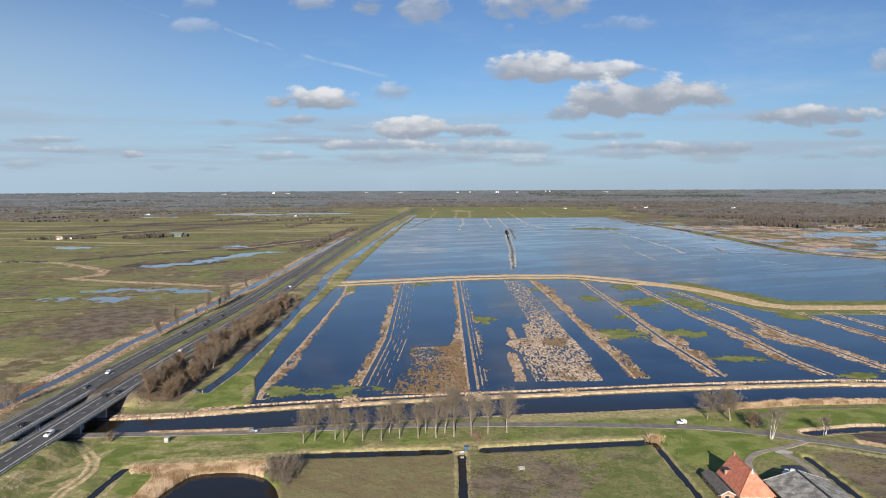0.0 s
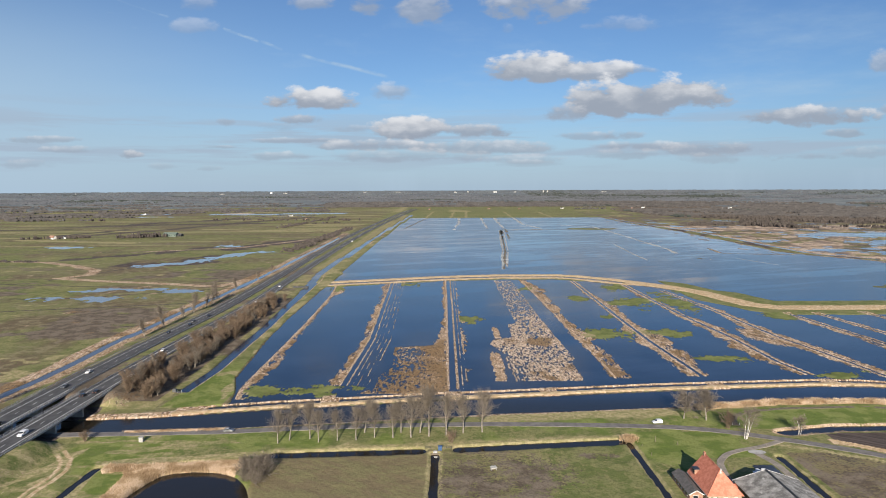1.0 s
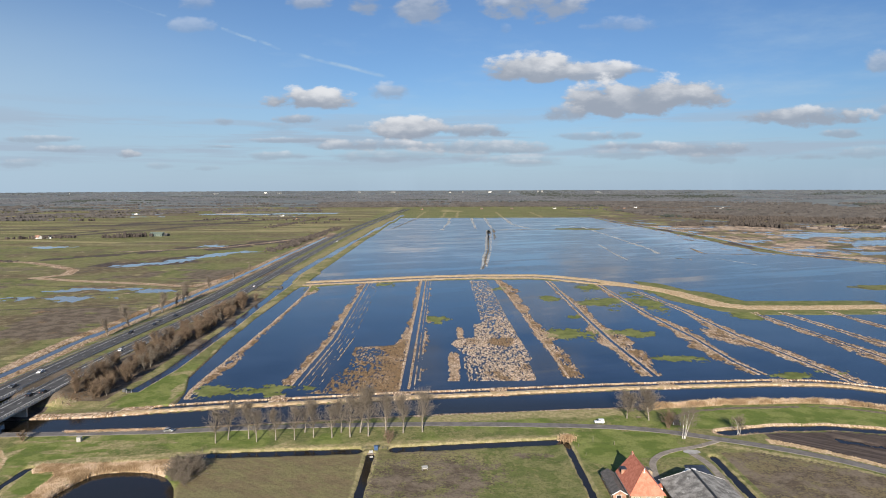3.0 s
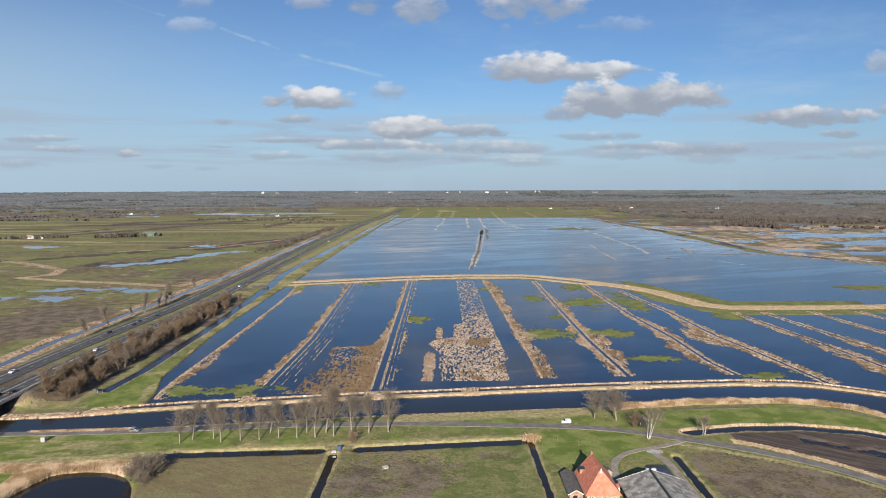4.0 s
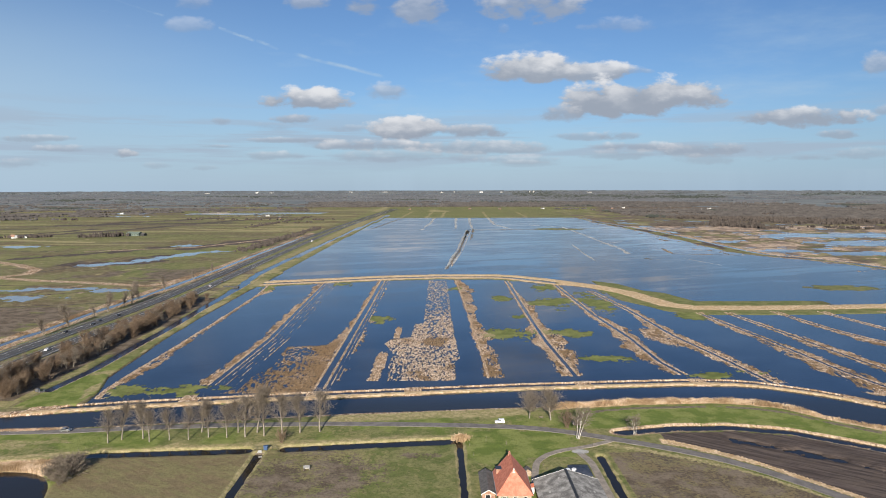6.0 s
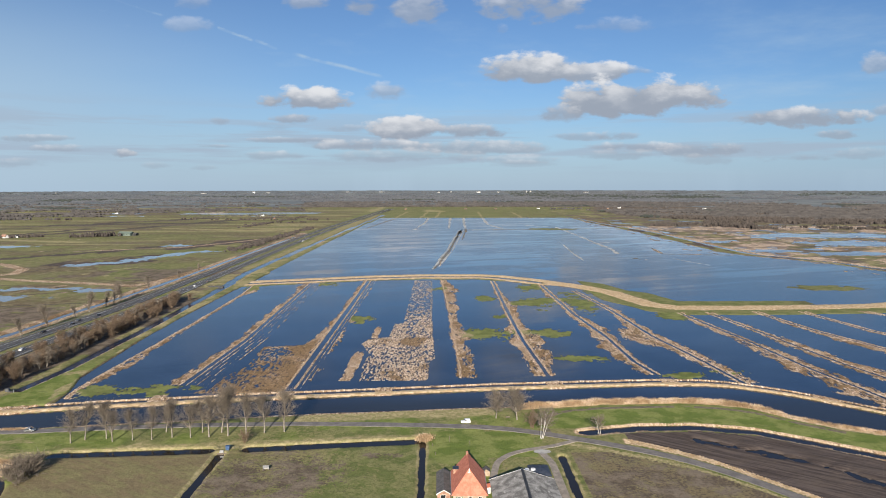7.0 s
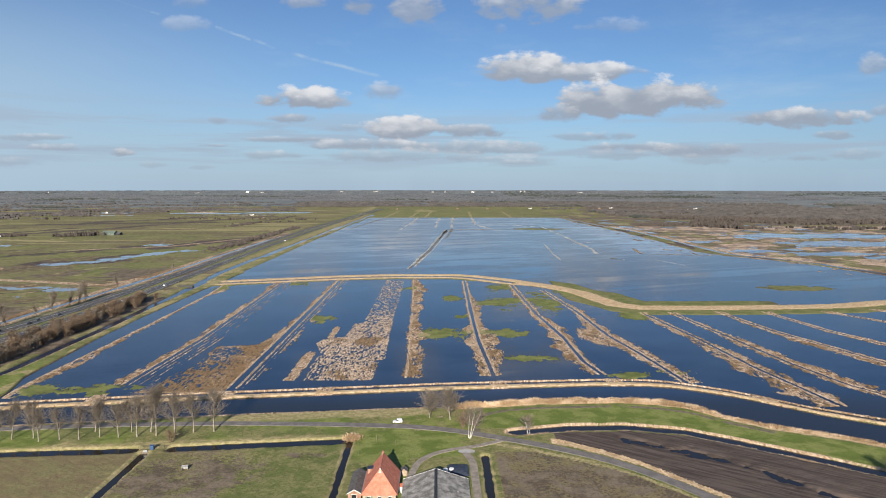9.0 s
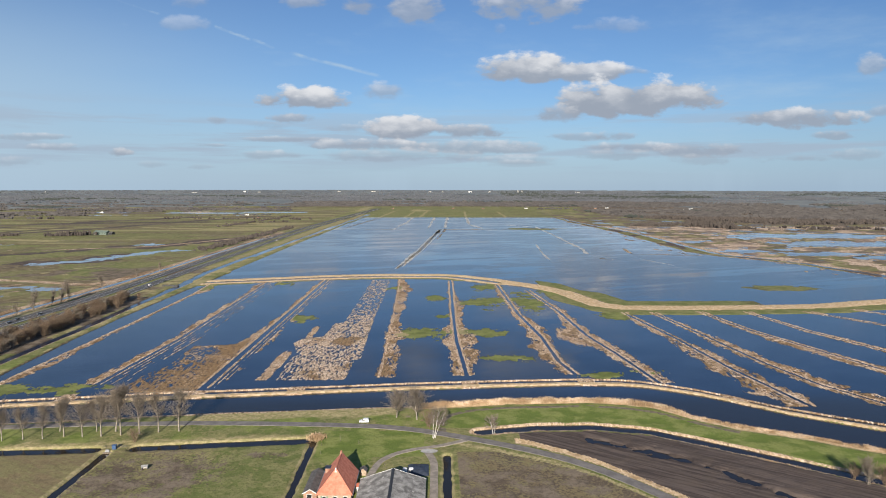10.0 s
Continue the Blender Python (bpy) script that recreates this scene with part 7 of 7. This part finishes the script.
far_house("far_farm", "white farmhouse with a red roof among bare trees", -760, 1281, 9, 15, 3.0, 4.0, WHITE_PAINT, BRICK, 62, "farmhouse")
far_house("far_shed", "low white shed beside a far farmhouse", -742, 1288, 8, 14, 3, 2, WHITE_PAINT, TILE_DARK, 20, "shed")
far_house("far_barn", "green sheet-metal barn with a pale roof", -551, 1338, 14, 28, 5, 3.5, STEEL_GREEN, STEEL_GREEN, 80, "barn")
far_house("far_shed", "dark open shed beside a green barn", -535, 1340, 10, 12, 4, 2, DARK_METAL, TILE_DARK, 80, "shed")
for x, y, w, d, h in ((1140, 2680, 14, 22, 9), (1172, 2690, 16, 24, 12), (880, 2900, 12, 20, 7), (820, 2860, 10, 16, 6), (-60, 2830, 10, 16, 5), (200, 2860, 10, 18, 5), (330, 2850, 10, 16, 5), (520, 2880, 12, 22, 5), (-420, 2020, 10, 16, 4), (-520, 2250, 12, 26, 4), (-1500, 2250, 14, 30, 5), (-1100, 2420, 12, 24, 5)):
    far_house("far_house", "pale house among bare trees on the horizon", x, y, w * 0.65, d * 0.6, h * 0.65, 2.2, WHITE_PAINT if w > 10 else BRICK, TILE_DARK, (x * 7) % 90)


def far_block(x, y, w, h, bright):
    label = "white city block on the horizon" if bright else "grey city block on the horizon"
    s = far_scale(x, y)
    ob = thing("city_block", label, "building", "city on the horizon", at=(x, y, ground_height(x, y) - 0.5))
    part("wall", block(-w / 2, w / 2, -w / 4, w / 4, 0, h), WHITE_PAINT if bright else CONCRETE, ob)
    for z in np.arange(h * 0.15, h * 0.92, max(1.6, h / 5)):
        part("window", block(-w / 2 * 0.94, w / 2 * 0.94, -w / 4 - 0.05, -w / 4 + 0.02, z, z + h * 0.05), DARK_GLASS, ob)
    part("roof_house", block(-w / 6, w / 6, -w / 8, w / 8, h, h * 1.15), CONCRETE, ob)


for bx, dist, w, h in ((475, 4650, 24, 12), (500, 4640, 40, 5), (388, 4600, 50, 4.5), (128, 4700, 10, 7), (800, 4640, 24, 9), (822, 4650, 14, 12), (870, 4650, 34, 9),
                       (905, 4640, 22, 9), (955, 4650, 14, 16), (962, 4650, 14, 17), (1060, 4650, 50, 6), (640, 4700, 34, 6), (700, 4700, 50, 5)):
    u_ = (bx - 796) / 1162.0
    far_block(65 + dist * math.sin(math.atan(u_)), dist * math.cos(math.atan(u_)), w * 0.7, h * 0.7, bx in (475, 870))


# ---------------------------------------------------------------- reed and sedge, too many to count
def blades(name, x, y, z, tall, wide, mat, label, seed, per=3):
    """Tufts of leaning blades at the given places, as one growth."""
    rs = np.random.default_rng(seed)
    n = len(x)
    x, y, z, tall, wide = (np.repeat(np.asarray(a, float), per) for a in (x, y, z, tall, wide))
    m = n * per
    x, y = x + rs.normal(0, 0.22, m), y + rs.normal(0, 0.22, m)
    tall = tall * rs.uniform(0.65, 1.2, m)
    turn = rs.uniform(0, math.tau, m)
    lx, ly = rs.normal(0, 0.22, m) * tall, rs.normal(0.05, 0.22, m) * tall
    cx, cy = np.cos(turn) * wide / 2, np.sin(turn) * wide / 2
    v = np.stack([
        np.stack([x - cx, y - cy, z - 0.15], -1), np.stack([x + cx, y + cy, z - 0.15], -1),
        np.stack([x + cx * 0.8 + lx * 0.6, y + cy * 0.8 + ly * 0.6, z + tall * 0.72], -1), np.stack([x + lx, y + ly, z + tall], -1),
        np.stack([x - cx * 0.8 + lx * 0.6, y - cy * 0.8 + ly * 0.6, z + tall * 0.66], -1)], 1)
    f = np.arange(m)[:, None] * 5 + np.arange(5)[None]
    me = mesh_from_arrays(name, v.reshape(-1, 3), f, smooth=False)
    me.materials.append(mat)
    return tagged(new(name, me), label, "reed", kind="stuff")


def scatter(n, x0, x1, y0, y1, seed, want):
    rs = np.random.default_rng(seed)
    x, y = rs.uniform(x0, x1, n), rs.uniform(y0, y1, n)
    z, straw, *rest = land(x, y)
    ok = want(x, y, z, straw)
    return x[ok], y[ok], z[ok]


def canal_side(x):
    return np.interp(x, *zip(*CANAL_NEAR))


# tall reed on the canal's south bank
x, y, z = scatter(60000, 122, 330, 215, 312, 71, lambda x, y, z, s: (canal_side(x) - y > -1.0) & (canal_side(x) - y < np.where(x < 240, 5.5, 3.2)))
blades("canal_reed", x, y, z, np.where(x < 238, 1.55, 0.95) * (0.35 + 1.2 * value_noise(x / 5.0, y / 5.0, 95, 3)) * np.where(np.hypot(x - 241.5, y - 277) < 2.2, 0.1, 1.0), np.full(len(x), 0.10), REED, "tall pale dry reed along the canal bank", 72, 7)
x, y, z = scatter(12000, -123, -81, 255, 297, 73, lambda x, y, z, s: (canal_side(x) - y > -0.6) & (canal_side(x) - y < np.where((x > -122) & (x < -82), 2.6, 0.8)))
blades("bank_reed", x, y, z, np.full(len(x), 0.65), np.full(len(x), 0.12), REED, "short dry reed on the canal's grassy edge", 74)
# the fringe between canal and marsh
x, y, z = scatter(36000, -110, 400, 200, 338, 75, lambda x, y, z, s: (y > np.interp(x, *zip(*CANAL_FAR))) & (y < np.interp(x, *zip(*CANAL_FAR)) + 14) & (s > 0.55) & (z > -0.28))
blades("fringe_reed", x, y, z, np.full(len(x), 0.16), np.full(len(x), 0.10), REED, "dry reed fringe between canal and marsh", 76)
# pond and ditches
x, y, z = scatter(30000, -112, -54, 195, 234, 77, lambda x, y, z, s: (s > 0.6) & (z > -0.28))
blades("pond_reed", x, y, z, np.where(x > -98, 1.3, 0.9), np.full(len(x), 0.12), REED, "tall dry reed round the pond", 78, 4)
x, y, z = scatter(120000, -60, 300, 190, 268, 79, lambda x, y, z, s: (s > 0.7) & (z > -0.1))
blades("ditch_grass", x, y, z, np.full(len(x), 0.2), np.full(len(x), 0.10), REED, "dead yellow grass along ditches and verges", 80, 2)
rs = np.random.default_rng(85)
x, y = rs.normal(81.6, 1.2, 260), rs.normal(250.8, 1.1, 260)
blades("corner_reed", x, y, np.full(260, 0.2), np.full(260, 2.0), np.full(260, 0.12), REED, "clump of tall pinkish reed at the ditch corner", 86, 4)
# drowned ridges of the marsh
x, y, z = scatter(90000, -108, 420, 305, 700, 81, lambda x, y, z, s: (s > 0.55) & (z > -0.24) & (value_noise(x / 2.5, y / 4.0, 91, 2) > 0.5) & (y > np.interp(x, *zip(*CANAL_FAR)) + 12))
blades("marsh_sedge", x, y, z, np.full(len(x), 0.14), 0.13 + 0.0002 * y, SEDGE, "dead sedge and reed on the drowned marsh ridges", 82, 2)
x, y, z = scatter(60000, -125, 620, 500, 760, 83, lambda x, y, z, s: (s > 0.6) & (np.abs(y - np.interp(x, *zip(*NORTH_DIKE))) < 30) & (z > -0.3))
blades("dike_reed", x, y, z, np.full(len(x), 0.22), np.full(len(x), 0.2), REED, "dry reed on the dike between marsh and lake", 84, 2)


# ---------------------------------------------------------------- drowned banks, fences and painted calm-water lines in the lake
def ragged_bank(pts, half, seed):
    """What shows of a drowned bank: uneven in width, wandering and broken."""
    rs = np.random.default_rng(seed)
    pts = np.array(pts, float)
    length = np.r_[0, np.cumsum(np.hypot(*np.diff(pts, axis=0).T))]
    at = np.arange(0, length[-1], 6.0)
    x, y = np.interp(at, length, pts[:, 0]), np.interp(at, length, pts[:, 1])
    tx, ty = np.gradient(x), np.gradient(y)
    l = np.hypot(tx, ty)
    nx, ny = -ty / l, tx / l
    slow = value_noise(at / 60.0, at * 0 + seed, 7, 2) - 0.5
    mid = 0.9 * half * slow + rs.normal(0, 0.12 * half, len(at))
    wide = half * np.clip(rs.uniform(0.15, 1.0, len(at)) * (0.45 + 2.2 * (value_noise(at / 34.0, at * 0 - seed, 8, 2) - 0.22)), 0.0, 1.5)
    bm = bmesh.new()
    last = None
    for i in range(len(at)):
        if wide[i] < 0.12 * half:
            last = None
            continue
        ring = [bm.verts.new((x[i] + nx[i] * o, y[i] + ny[i] * o, z)) for o, z in ((mid[i] + wide[i], WATER_LEVEL + 0.05), (mid[i] - wide[i], WATER_LEVEL + 0.05), (mid[i] - wide[i] - 0.3, WATER_LEVEL - 0.4), (mid[i] + wide[i] + 0.3, WATER_LEVEL - 0.4))]
        if last:
            for k_ in range(4):
                bm.faces.new((last[k_], ring[k_], ring[(k_ + 1) % 4], last[(k_ + 1) % 4]))
        last = ring
    bmesh.ops.recalc_face_normals(bm, faces=bm.faces)
    return bm


# brown 1: drowned bank; 0: pale strip painted as calm-water sheen
for pts, half, brown in (
    ([(79, 790), (98, 1010), (116, 1260), (133, 1500)], 1.3, 0), ([(81, 790), (102, 1010), (120, 1260)], 1.5, 1), ([(118, 1230), (128, 1380), (138, 1510)], 3.0, 1), ([(118, 1230), (128, 1380), (138, 1510)], 2.2, 1), ([(86, 810), (106, 1010), (124, 1250), (143, 1510)], 1.0, 0), ([(134, 1280), (149, 1530)], 3.0, 1),
    ([(138, 1506), (300, 1525), (507, 1565)], 3.0, 1), ([(-110, 1512), (29, 1505), (112, 1490)], 1.8, 1), ([(-89, 1545), (-66, 1850), (-44, 2085)], 2.6, 1), ([(29, 1515), (47, 1795), (51, 2046), (58, 2085)], 2.8, 0),
    ([(110, 1560), (110, 1620), (120, 2008), (122, 2080)], 2.6, 0), ([(149, 1560), (150, 1665), (162, 2042), (162, 2085)], 3.0, 0), ([(223, 2080), (213, 1710), (239, 1549)], 3.0, 0), ([(-105, 2078), (52, 2074)], 3.0, 0), ([(225, 2078), (420, 2060)], 3.0, 0),
    ([(371, 1609), (366, 1286), (361, 1032), (351, 963)], 1.8, 0), ([(300, 1700), (330, 1640), (371, 1609)], 2.2, 0), ([(350, 1134), (402, 1180)], 1.2, 0), ([(357, 909), (366, 888)], 2.4, 1), ([(429, 1049), (424, 1000), (419, 970)], 1.6, 1),
    ([(419, 966), (470, 950), (515, 943)], 2.0, 1), ([(410, 900), (430, 823)], 0.9, 0), ([(282, 880), (286, 960), (300, 1130)], 0.9, 0),
):
    ob = part("bank_or_sheen_strip", ragged_bank(pts, half * (1.2 if brown else 1.5), int(pts[0][1])), WET_PEAT if brown else LEE_SHEEN, None)
    tagged(ob, "drowned reedy field bank or painted calm-water sheen line in the lake", "bank", "drowned banks", "structure")
